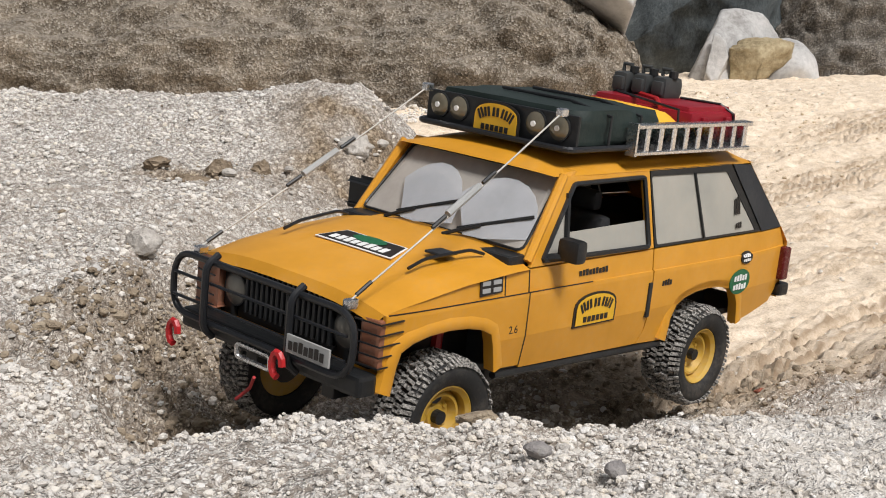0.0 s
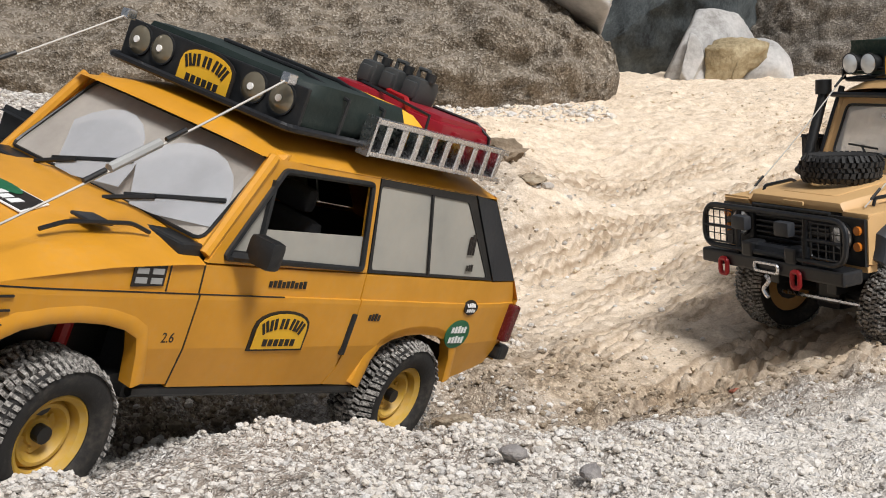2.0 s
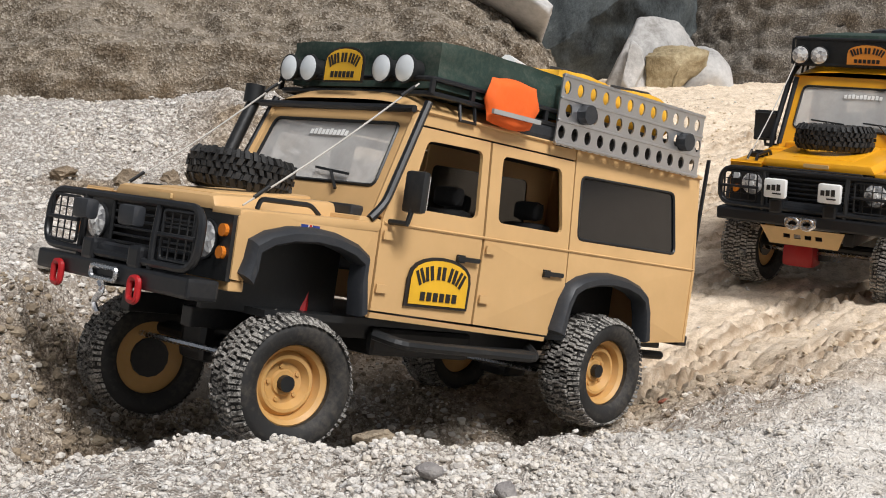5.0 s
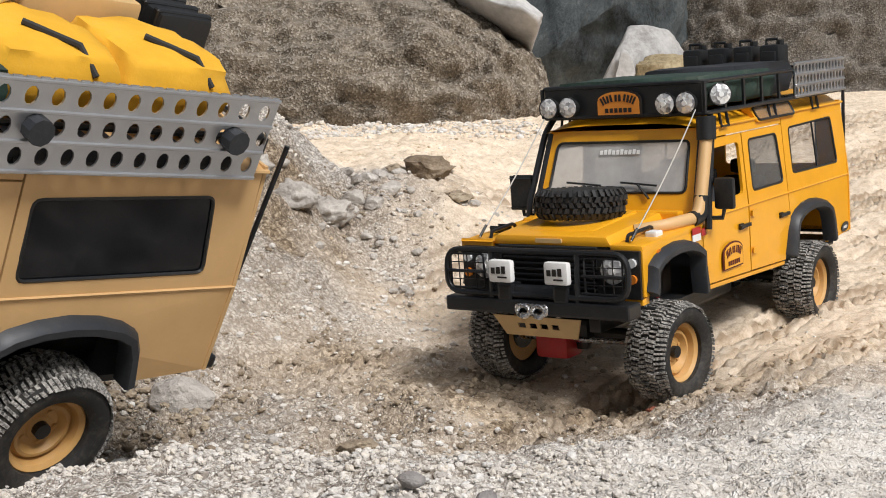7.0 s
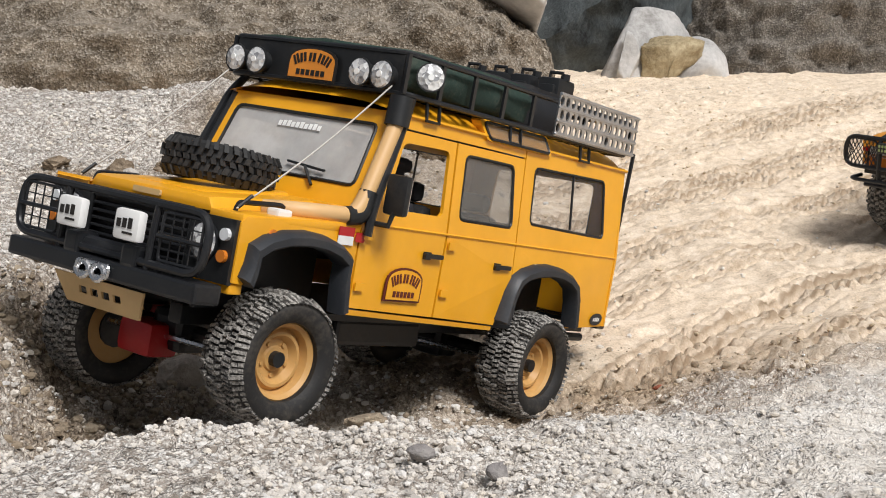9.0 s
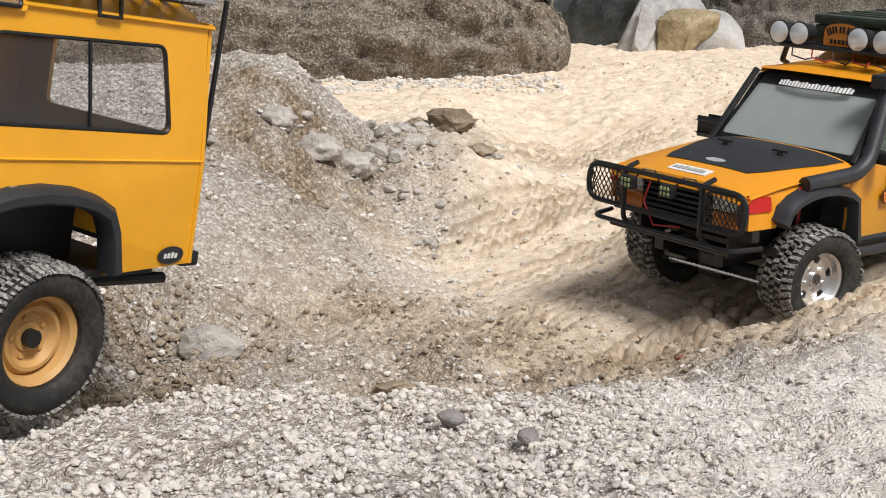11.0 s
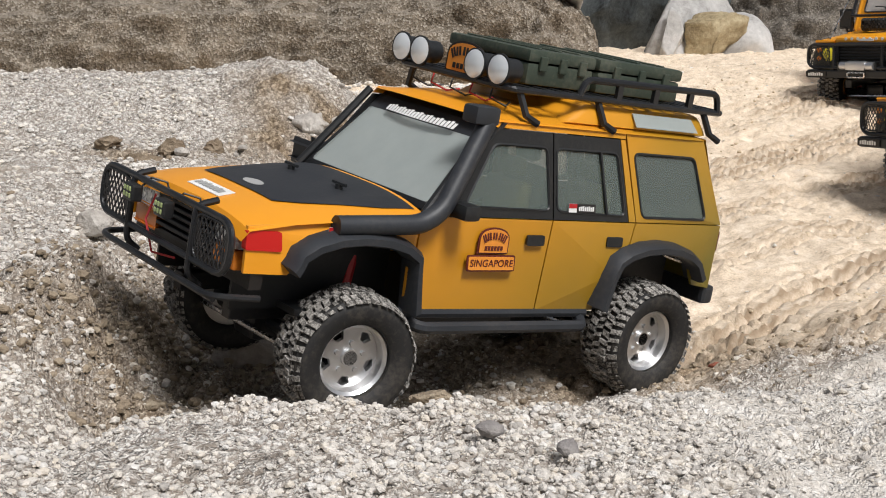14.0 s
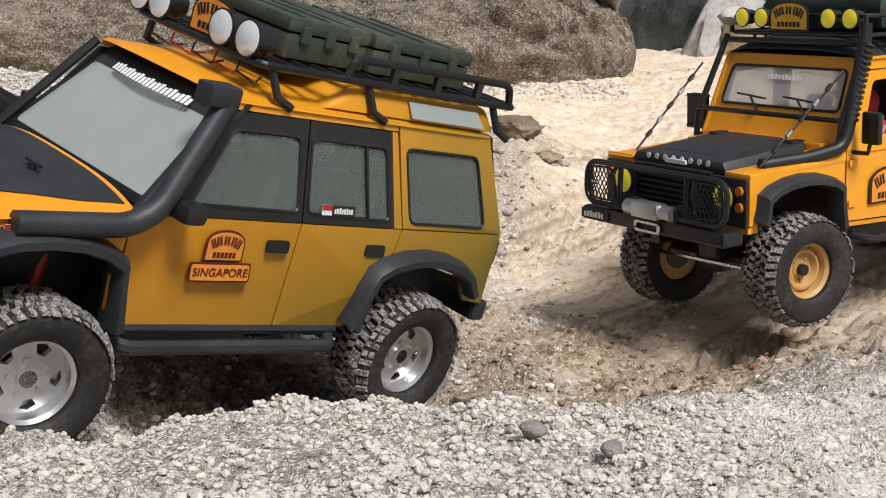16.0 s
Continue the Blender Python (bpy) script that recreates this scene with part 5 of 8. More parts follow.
def yellow_truck():
    car = truck("yellow_truck", "yellow_truck", "glossy yellow model truck with tan steel wheels on gravel", YELLOW, TAN_RIM,
                {"rear_pane": PALE_GLASS, "quarter_pane": CLEAR, "slider": True, "alpine": True, "grid": "wire", "doll": True, "side_window": [(-0.120, 0.178), (-0.252, 0.176), (-0.243, 0.229), (-0.119, 0.227)], "side_lamp": LAMP_WHITE, "pillar": BLACK})
    bonnet_tyre(car, 0.158, 0.1675, 0.0445, 0.027)
    rack_tray(car, 0.082, -0.272, 0.091, 0.258, 0.288, 9, 3)
    part("rack_front_panel", box((0.078, -0.088, 0.259), (0.083, 0.088, 0.287), 0.001), BLACK, car)
    sack(car, (-0.105, -0.086, 0.262), (0.078, 0.086, 0.294), GREEN_CLOTH, "tarpaulin", "dark green tarpaulin bundle", 4, 0.05)
    sack(car, (-0.20, -0.05, 0.262), (-0.04, 0.07, 0.299), MATTE, "roof_bag", "black flat roof bag", 9, 0.06)
    sack(car, (-0.262, -0.085, 0.262), (-0.17, -0.02, 0.290), MATTE, "roof_bag", "black flat roof bag", 19, 0.06)
    for k in range(4):
        jerrycan(car, (-0.205 + 0.0 * k, -0.055 + 0.032 * k, 0.280), BLACK, (0.030, 0.024, 0.036))
    for y in (-0.078, -0.055, 0.054, 0.076):
        lamp(car, (0.092, y, 0.269), (1, 0, 0), 0.0112, REFLECTOR)
    lamp(car, (0.060, 0.097, 0.2745), (0.75, 0.66, 0), 0.0112, REFLECTOR)
    front_sign(car, 0.0865, 0.2585, 0.052, 0.026, SIGN_ORANGE, INK)
    side_sign(car, 0.0475, 0.103, 0.046, 0.0265, YELLOW, RED_INK)
    sand_ladder(car, -0.128, -0.275, 0.2595, 0.2945, 0.0950, 3, 15, (0.0033, 0.0042))
    at = flank(1)
    part("flag_sticker", joined(sheet([(0.1335, 0.148), (0.1165, 0.148), (0.1165, 0.1545), (0.1335, 0.1545)], [], lambda u, v, d: at(u, v, d - 0.0008), 0.0004)), RED_PAINT, car)
    part("flag_sticker", joined(sheet([(0.1335, 0.1415), (0.1165, 0.1415), (0.1165, 0.148), (0.1335, 0.148)], [], lambda u, v, d: at(u, v, d - 0.0008), 0.0004)), WHITE, car)
    part("sticker", sheet(loop2([(0.1145, 0.1445), (0.104, 0.1445), (0.104, 0.1515), (0.1145, 0.1515)], 0.002), [], lambda u, v, d: at(u, v, d - 0.0008), 0.0004), RED_PAINT, car)
    st = part("sticker", sheet([(-0.134, 0.137), (-0.164, 0.137), (-0.164, 0.144), (-0.134, 0.144)], [], lambda u, v, d: at(u, v, d - 0.0008), 0.0004), WHITE, car)
    text_bars(8, 0.026, 0.004, lambda u, v, d: at(-0.149 - u, 0.1405 + v, d - 0.0014), BLUE_INK, st)
    words("Tdi", 0.011, INK, car, Matrix(((-1, 0, 0, 0.116), (0, 0, 1, 0.0972), (0, 1, 0, 0.105), (0, 0, 0, 1))))
    oval = part("oval_badge", sheet([(-0.263 + 0.011 * math.cos(k * math.pi / 8), 0.0985 + 0.006 * math.sin(k * math.pi / 8)) for k in range(16)], [], lambda u, v, d: at(u, v, d - 0.001), 0.0006), FLARE, car)
    text_bars(4, 0.012, 0.004, lambda u, v, d: at(-0.263 - u, 0.0985 + v, d - 0.0014), WHITE, oval)
    for y in (-0.030, 0.030):
        cov = smooth(part("lamp_cover", box((0.260, y - 0.0125, 0.122), (0.268, y + 0.0125, 0.143), 0.003), WHITE, car, "square white lamp cover"))
        text_bars(3, 0.017, 0.007, lambda u, v, d, y=y: Vector((0.2686 - d, y + u, 0.134 + v)), INK, cov)
        part("sticker", box((0.2679, y - 0.002, 0.1265), (0.2684, y + 0.008, 0.128)), INK, cov)
    part("skid_plate", sheet([(-0.047, 0.090), (0.047, 0.090), (0.038, 0.070), (-0.038, 0.070)], [[(c - 0.004, 0.078), (c + 0.004, 0.078), (c + 0.004, 0.083), (c - 0.004, 0.083)] for c in (-0.018, -0.006, 0.006, 0.018)],
         lambda u, v, d: Vector((0.250 + (v - 0.07) * 0.4 - d, u, v)), 0.002), SAND_BOX, car, "sand-coloured slotted skid plate")
    part("tow_shackle", joined(*[tube([(0.2655, y + 0.0065 * math.cos(k * math.pi / 6), 0.0965 + 0.005 * math.sin(k * math.pi / 6)) for k in range(12)], 0.0022, 6, True) for y in (-0.008, 0.008)]), CHROME, car)
    smooth(part("differential_guard", box((0.165, -0.045, 0.034), (0.195, -0.008, 0.06), 0.006), RED_PAINT, car, "red axle housing"))
    smooth(part("snorkel", tube(rounded([(0.175, 0.060, 0.158), (0.160, 0.084, 0.161), (0.118, 0.0955, 0.163), (0.109, 0.0955, 0.178), (0.085, 0.0925, 0.236)], 0.014, 5, False), 0.0062, 10), TAN, car, "tan snorkel tube along the pillar"))
    smooth(part("snorkel_elbow", tube(rounded([(0.126, 0.0935, 0.162), (0.110, 0.0958, 0.164), (0.1065, 0.0955, 0.182)], 0.01, 4, False), 0.0074, 10), BLACK, car))
    smooth(part("snorkel_head", tube([(0.085, 0.0925, 0.233), (0.083, 0.092, 0.255)], 0.0095, 12), BLACK, car))
    for s in (1, -1):
        smooth(part("roll_bar", tube(rounded([(0.106, s * 0.101, 0.150), (0.104, s * 0.101, 0.172), (0.076, s * 0.094, 0.243), (0.066, s * 0.088, 0.258)], 0.010, 4, False), 0.0034, 8), STEEL, car, "black tube along the screen pillar"))
        part("side_lamp", disc((0.2, s * 0.0968, 0.142), (0, s, 0), 0.0042, 0.0016, 14), AMBER_LENS, car)
        wire(car, (0.222, s * 0.082, 0.156), (0.088, s * 0.084, 0.262), pieces=(0.05,))
        part("wire_eye", box((0.176, s * 0.078, 0.153), (0.19, s * 0.09, 0.160), 0.002), WHITE if s > 0 else BLACK, car)
        part("wing_loop", tube(rounded([(0.215, s * 0.074, 0.154), (0.213, s * 0.074, 0.160), (0.172, s * 0.076, 0.162), (0.168, s * 0.076, 0.156)], 0.004, 3, False), 0.0018, 6), STEEL, car)


def tan_truck():
    car = truck("tan_truck", "tan_truck", "dusty tan model truck with an orange bag on gravel", TAN, TAN_RIM,
                {"quarter_pane": SMOKE, "front_pane": None, "shackle": RED_PAINT, "grid": "wire", "vent": MATTE})
    bonnet_tyre(car, 0.160, 0.167, 0.040, 0.026)
    rack_tray(car, 0.072, -0.268, 0.090, 0.257, 0.268, 9, 3)
    tarp = sack(car, (-0.075, -0.086, 0.262), (0.066, 0.088, 0.297), GREEN_CLOTH, "tarpaulin", "dark green box tarpaulin", 5, 0.0)
    for x, y in ((-0.115, 0.045), (-0.200, 0.044)):
        bag = sack(car, (x - 0.044, y - 0.05, 0.266), (x + 0.044, y + 0.040, 0.309), YELLOW_CLOTH, "duffel_bag", "yellow cloth duffel bag", int(-x * 100), 0.13, 7)
        smooth(part("bag_strap", tube([(x - 0.018, y + 0.038, 0.296), (x - 0.012, y + 0.024, 0.3085), (x + 0.012, y + 0.0, 0.3105)], 0.002, 6), INTERIOR, bag))
    smooth(part("storage_box", box((-0.222, -0.078, 0.264), (-0.13, -0.008, 0.314), 0.004), SAND_BOX, car, "sand-coloured storage box"))
    case = smooth(part("ribbed_case", box((-0.276, -0.075, 0.264), (-0.232, 0.0, 0.312), 0.004), BLACK, car, "black ribbed case"))
    for k in range(5):
        part("rib", box((-0.277, -0.07 + 0.015 * k, 0.27), (-0.231, -0.064 + 0.015 * k, 0.3135), 0.001, segments=1), BLACK, case)
    smooth(part("rolled_awning", tube([(-0.13, -0.01, 0.313), (-0.05, 0.045, 0.305)], 0.006, 10), WHITE, car))
    for y in (-0.073, -0.048, 0.040, 0.066):
        lamp(car, (0.079, y, 0.274), (1, 0, 0), 0.0112, LAMP_GLOW)
    front_sign(car, 0.083, 0.262, 0.048, 0.028, SIGN_YELLOW, INK)
    side_sign(car, 0.0435, 0.1015, 0.066, 0.038, SIGN_YELLOW, INK)
    sand_ladder(car, -0.062, -0.262, 0.243, 0.297, 0.0965, 3, 12, (0.0042, 0.0056))
    for x in (-0.092, -0.232):
        part("board_knob", disc((x, 0.0965, 0.270), (0, 1, 0), 0.008, 0.010, 10), FLARE, car)
    bag = sack(car, (-0.036, 0.090, 0.244), (0.022, 0.104, 0.282), ORANGE_CLOTH, "saddle_bag", "orange bag with a grey band", 12, 0.18)
    part("reflective_band", box((-0.034, 0.1030, 0.252), (0.020, 0.1056, 0.2555)), SILVER_GREY, bag)
    part("roof_panel", box((-0.25, 0.086, 0.243), (-0.025, 0.0915, 0.2565), 0.004), MATTE, car)
    smooth(part("snorkel", tube(rounded([(0.125, -0.104, 0.165), (0.112, -0.106, 0.175), (0.085, -0.106, 0.245)], 0.01, 4, False), 0.0055, 10), BLACK, car))
    smooth(part("snorkel_head", tube([(0.086, -0.106, 0.243), (0.0855, -0.106, 0.258)], 0.0085, 12), BLACK, car))
    smooth(part("roll_bar", joined(*[tube(rounded([(0.118, s * 0.095, 0.160), (0.106, s * 0.095, 0.172), (0.074, s * 0.091, 0.250)], 0.01, 4, False), 0.0032, 8) for s in (1, -1)], tube([(0.088, -0.092, 0.243), (0.088, 0.092, 0.243)], 0.0028, 8)), STEEL, car))
    at = flank(1)
    fl = part("flag_sticker", sheet([(0.180, 0.140), (0.164, 0.140), (0.164, 0.1495), (0.180, 0.1495)], [], lambda u, v, d: at(u, v, d - 0.0008), 0.0004), WHITE, car)
    part("flag_cross", joined(*[sheet(q, [], lambda u, v, d: at(u, v, d - 0.0012), 0.0003) for q in ([(0.180, 0.1438), (0.164, 0.1438), (0.164, 0.1458), (0.180, 0.1458)], [(0.173, 0.140), (0.171, 0.140), (0.171, 0.1495), (0.173, 0.1495)])]), RED_PAINT, fl)
    part("flag_field", joined(*[sheet([(0.180 - a, 0.140 + b), (0.174 - a, 0.140 + b), (0.174 - a, 0.143 + b), (0.180 - a, 0.143 + b)], [], lambda u, v, d: at(u, v, d - 0.0011), 0.0003) for a in (0, 0.010) for b in (0, 0.0065)]), BLUE_INK, fl)
    for y in (-0.03, 0.03):
        smooth(part("spot_lamp", box((0.262, y - 0.010, 0.132), (0.272, y + 0.010, 0.146), 0.003), FLARE, car))
    for s in (1, -1):
        wire(car, (0.215, s * 0.078, 0.156), (0.078, s * 0.082, 0.263), sag=0.003, pieces=(0.10, 0.93))
        part("wing_loop", tube(rounded([(0.2, s * 0.074, 0.155), (0.198, s * 0.074, 0.162), (0.158, s * 0.078, 0.163), (0.150, s * 0.078, 0.157)], 0.004, 3, False), 0.0018, 6), STEEL, car)
        part("step_bar", joined(tube(rounded([(0.09, s * 0.085, 0.078), (0.08, s * 0.105, 0.074), (-0.07, s * 0.105, 0.070), (-0.08, s * 0.085, 0.076)], 0.012, 4, False), 0.004, 8), box((-0.07, s * 0.088, 0.072), (0.08, s * 0.104, 0.075), 0.001)), BLACK, car, "black side step")
    part("tow_hook", tube([(0.268, 0.004 + 0.004 * math.sin(k), 0.092 - 0.003 * k) for k in range(8)], 0.0022, 6), CHROME, car)


def late_truck(key, name, label, opts):
    car = truck(key, name, label, AMBER, TAN_RIM, {"bonnet": MATTE, "vent": AMBER, "roof": MATTE, "headlamp": LAMP_YELLOW, "spaced": "bare", "grid": "mesh", "radius": 0.053, "rim_r": 0.0265, "flare": 0.014,
                                                     "open_back": True, "slats": FLARE, "axles": (0.158, -0.164), "lugs": 40, "quarter_pane": TINT, "screen_foot": 0.195, "lamp_panel": MATTE, **opts})
    rack_tray(car, 0.075, -0.27, 0.086, 0.264, 0.282, 9, 3)
    sack(car, (-0.2, -0.08, 0.266), (0.05, 0.08, 0.312), GREEN_CLOTH, "tarpaulin", "dark green roof tarpaulin", 6, 0.06)
    sack(car, (0.055, -0.10, 0.270), (0.09, -0.075, 0.290), CORD, "rope_coil", "pale coiled rope", 8, 0.3)
    for y in (-0.066, -0.040, 0.046, 0.072):
        lamp(car, (0.080, y, 0.2795), (1, 0, 0), 0.0098, LAMP_YELLOW)
    front_sign(car, 0.084, 0.2675, 0.05, 0.028, SIGN_YELLOW, INK)
    side_sign(car, 0.052, 0.108, 0.05, 0.034, SIGN_ORANGE, INK)
    cage = [tube(rounded([(0.116, s * 0.094, 0.160), (0.114, s * 0.094, 0.185), (0.078, s * 0.089, 0.262)], 0.01, 4, False), 0.0032, 8) for s in (1, -1)]
    cage += [tube([(0.1165, -0.094, 0.190), (0.1165, 0.094, 0.190)], 0.0026, 8), tube([(0.080, -0.089, 0.257), (0.080, 0.089, 0.257)], 0.003, 8)]
    smooth(part("roll_cage", joined(*cage), STEEL, car))
    smooth(part("snorkel", tube(rounded([(0.2, 0.08, 0.157), (0.15, 0.092, 0.160), (0.116, 0.098, 0.166), (0.108, 0.098, 0.185), (0.086, 0.095, 0.262), (0.085, 0.094, 0.276)], 0.014, 5, False), 0.0062, 10), BLACK, car, "black ribbed snorkel"))
    for k in range(14):
        z = 0.190 + 0.005 * k
        part("snorkel_rib", tube([(0.1068 - (z - 0.185) * 0.29, 0.0975, z), (0.1060 - (z - 0.185) * 0.29, 0.0974, z + 0.002)], 0.0072, 10), BLACK, car)
    lid = [tube([(nose_x, -0.04 + 0.0116 * k, 0.1575), (nose_x + 0.0006, -0.04 + 0.0116 * k, 0.1575)], 0.0030, 8) for k in range(8) for nose_x in (0.2265,)]
    part("lettering", joined(*lid), WHITE, car, "eight plain pale marks along the bonnet edge")
    pl = part("number_plate", box((0.262, -0.098, 0.094), (0.264, -0.058, 0.104), 0.0006), INK, car)
    text_bars(7, 0.03, 0.006, lambda u, v, d: Vector((0.2646 - d, -0.078 + u, 0.099 + v)), WHITE, pl)
    smooth(part("winch_motor", joined(box((0.255, -0.018, 0.106), (0.270, 0.02, 0.122), 0.004), tube([(0.262, -0.03, 0.114), (0.262, 0.034, 0.114)], 0.007, 10)), ALLOY, car))
    part("bonnet_hinge", joined(*[box((0.118, s * 0.05 - 0.006, 0.163), (0.136, s * 0.05 + 0.006, 0.170), 0.002) for s in (1, -1)]), BLACK, car)
    figure(car, 0.022, 0.046, 0.137, False).data.materials[0] = RED_PAINT
    for s in (1, -1):
        wire(car, (0.205, s * 0.084, 0.156), (0.110, s * 0.092, 0.235), STEEL, 0.0012, 0.0, False)
        for k in range(5):
            q = Vector((0.205, s * 0.084, 0.156)).lerp(Vector((0.110, s * 0.092, 0.235)), 0.15 + 0.16 * k)
            part("wire_sleeve", tube([q, q + Vector((-0.006, 0, 0.005))], 0.0022, 6), CHROME if k % 2 else BLACK, car)
        part("step_bar", tube(rounded([(0.09, s * 0.085, 0.080), (0.08, s * 0.104, 0.076), (-0.07, s * 0.104, 0.074), (-0.08, s * 0.085, 0.078)], 0.012, 4, False), 0.004, 8), BLACK, car, "black side step")
    return car


yellow_truck()
tan_truck()
late_truck("black_bonnet_truck", "black_bonnet_truck", "amber model truck with a black bonnet and yellow lamps", {})
rear = late_truck("rear_truck", "amber_truck", "amber model truck with lit yellow lamps on sand", {"bonnet": AMBER, "roof": AMBER})
bonnet_tyre(rear, 0.160, 0.1665, 0.038, 0.022)

# ---- the two-door station wagon and the estate ----
def loft(rows):
    """A skin through rows of points."""
    bm = bmesh.new()
    vs = [[bm.verts.new(p) for p in row] for row in rows]
    for a, b in zip(vs, vs[1:]):
        for k in range(len(a) - 1):
            bm.faces.new((a[k], a[k + 1], b[k + 1], b[k]))
    return bm


def hood_rows(stations, half, n=16):
    """Bonnet skin: stations of (x, side height, crown height, half width)."""
    rows = []
    for x, zs, zc, h in stations:
        row = []
        for j in range(n + 1):
            a = -1 + 2 * j / n
            row.append((x, h * a, zs + (zc - zs) * (1 - abs(a) ** 3.2)))
        rows.append(row)
    return rows


def wagon_flank(s, waist, low, bottom, top_y, roof, crease=None, tuck=0.15):
    def at(u, v, d):
        if v > waist:
            y = low - 0.003 + (top_y - low + 0.003) * (v - waist) / (roof - waist)
        else:
            y = low - max(0.0, bottom + 0.03 - v) * tuck - max(0.0, v - waist + 0.02) * 0.1
            if crease and v > crease:
                y -= 0.0012
        nose = max(0.0, u - 0.17)
        return Vector((u, s * (y - nose * nose * 1.2 - max(0.0, -u - 0.2) ** 2 * 0.8 - d), v))
    return at


def station_wagon():
    car = tagged(new("station_wagon"), "dusty mustard two-door model station wagon on gravel", "model car", "convoy of model off-roaders")
    CARS["station_wagon"] = car
    nose, tail, fa, ra = 0.210, -0.300, 0.153, -0.165
    P = MUSTARD
    folds = ((0.205, 0.195, 0.183, 0.17, -0.2, -0.225, -0.25, -0.275), (0.088, 0.116, 0.1189, 0.1192, 0.1285))
    for s in (1, -1):
        at = wagon_flank(s, 0.136, 0.0925, 0.058, 0.079, 0.196, 0.119)
        wing = [(nose, 0.078), (nose, 0.119), (0.18, 0.1252), (0.14, 0.1312), (0.088, 0.1352), (0.0735, 0.1352), (0.0735, 0.066), (0.100, 0.067)] + arch(fa, 0.067, 0.051, 0.045, 0.104)[::-1][1:-1] + [(fa + 0.052, 0.076)]
        part("front_wing", sheet(wing, [], at, 0.003, folds), P, car)
        part("inner_wing", box((0.095, s * 0.056, 0.06), (0.21, s * 0.059, 0.12)), BLACK, car)
        smooth(part("arch_lip", flare_bm(s, arch(fa, 0.067, 0.051, 0.045, 0.104), 0.0895, 0.004), P, car))
        hole = [(0.060, 0.1395), (0.022, 0.190), (-0.066, 0.191), (-0.071, 0.1385)]
        dr = part("door", joined(sheet([(0.072, 0.064), (0.072, 0.1345), (-0.0785, 0.1355), (-0.0785, 0.070), (-0.072, 0.060)], [], at, 0.003, folds), sheet([(0.072, 0.1358), (0.028, 0.1955), (-0.0735, 0.196), (-0.0785, 0.1365)], [loop2(hole, 0.003)], at, 0.003)), P, car)
        seal = smooth(part("window_frame", tube([at(u, v, -0.0008) for u, v in loop2(hole, 0.003)], 0.0019, 6, True), BLACK, dr))
        part("quarter_light_bar", tube([at(0.033, 0.1395, -0.0005), at(0.029, 0.184, -0.0005)], 0.0021, 6), BLACK, dr)
        part("window_pane", sheet([(0.031, 0.1395), (0.029, 0.156), (-0.068, 0.158), (-0.070, 0.1395)], [], lambda u, v, d: at(u, v, d + 0.001), 0.001), GREY_PANEL, dr, "half-lowered hazy grey window")
        part("quarter_light", sheet([(0.057, 0.1405), (0.030, 0.178), (0.033, 0.1405)], [], lambda u, v, d: at(u, v, d + 0.001), 0.001), GREY_PANEL, dr)
        part("door_shut_strip", box((-0.0790, s * 0.0905, 0.082), (-0.0740, s * 0.0938, 0.110), 0.001), BLACK, car)
        m = smooth(part("mirror", box((0.040, s * 0.094, 0.140), (0.052, s * 0.113, 0.157), 0.004), BLACK, dr))
        part("mirror_arm", tube([(0.055, s * 0.086, 0.140), (0.048, s * 0.1, 0.144)], 0.003, 6), BLACK, m)
        rear = [(-0.080, 0.1355), (-0.080, 0.072), (-0.0735, 0.060), (-0.108, 0.058)] + arch(ra, 0.058, 0.056, 0.047, 0.097)[1:-1] + [(ra - 0.058, 0.056), (tail + 0.012, 0.068), (tail, 0.084), (tail, 0.122), (tail + 0.006, 0.1355)]
        part("rear_wing", sheet(rear, [], at, 0.003, folds), P, car)
        smooth(part("arch_lip", flare_bm(s, arch(ra, 0.058, 0.056, 0.047, 0.097), 0.0895, 0.003), P, car))
        part("inner_wing", box((ra - 0.055, s * 0.055, 0.06), (ra + 0.055, s * 0.058, 0.11)), BLACK, car)
        win = [(-0.083, 0.1385), (-0.077, 0.191), (-0.188, 0.190), (-0.236, 0.1385)]
        side = part("rear_side", sheet([(-0.080, 0.1365), (-0.075, 0.196), (-0.195, 0.196), (-0.246, 0.1365)], [loop2(win, 0.003)], at, 0.003), BLACK, car)
        part("window_pane", sheet(loop2(win, 0.003), [], lambda u, v, d: at(u, v, d + 0.0008), 0.001), GREY_PANEL, side, "hazy grey sliding window")
        part("window_bar", tube([at(-0.151, 0.1385, -0.0004), at(-0.138, 0.191, -0.0004)], 0.0012, 5), BLACK, side)
        if s > 0:
            text_bars(3, 0.010, 0.016, lambda u, v, d: at(-0.205 - u, 0.162 + v, d - 0.0002), INK, side, "window_sticker")
            text_bars(3, 0.010, 0.005, lambda u, v, d: at(-0.207 - u, 0.145 + v, d - 0.0002), INK, side, "window_sticker")
        part("rear_pillar", sheet([(-0.197, 0.196), (-0.227, 0.194), (-0.290, 0.1365), (-0.248, 0.1365)], [], lambda u, v, d: at(u, v, d - 0.0006), 0.004), FLARE, car, "black vinyl rear pillar")
        part("sill", tube([at(0.098, 0.062, 0.001), at(-0.108, 0.055, 0.001)], 0.003, 6), BLACK, car)
        part("screen_pillar", tube([(0.072, s * 0.0855, 0.139), (0.033, s * 0.0785, 0.196)], 0.0036, 8), P, car)
        part("crease", tube([at(u, 0.119, 0.0001) for u in (nose - 0.002, 0.2, 0.185, 0.17, 0.0)], 0.0005, 4), BLACK, car)
        part("door_gap", tube([at(0.0728, v, 0.0002) for v in (0.066, 0.088, 0.1185, 0.1195, 0.135)], 0.0006, 4), BLACK, car)
        part("bonnet_gap", tube([at(0.0985, 0.1195, 0.0), at(0.0985, 0.1335, 0.0)], 0.0006, 4), BLACK, car)
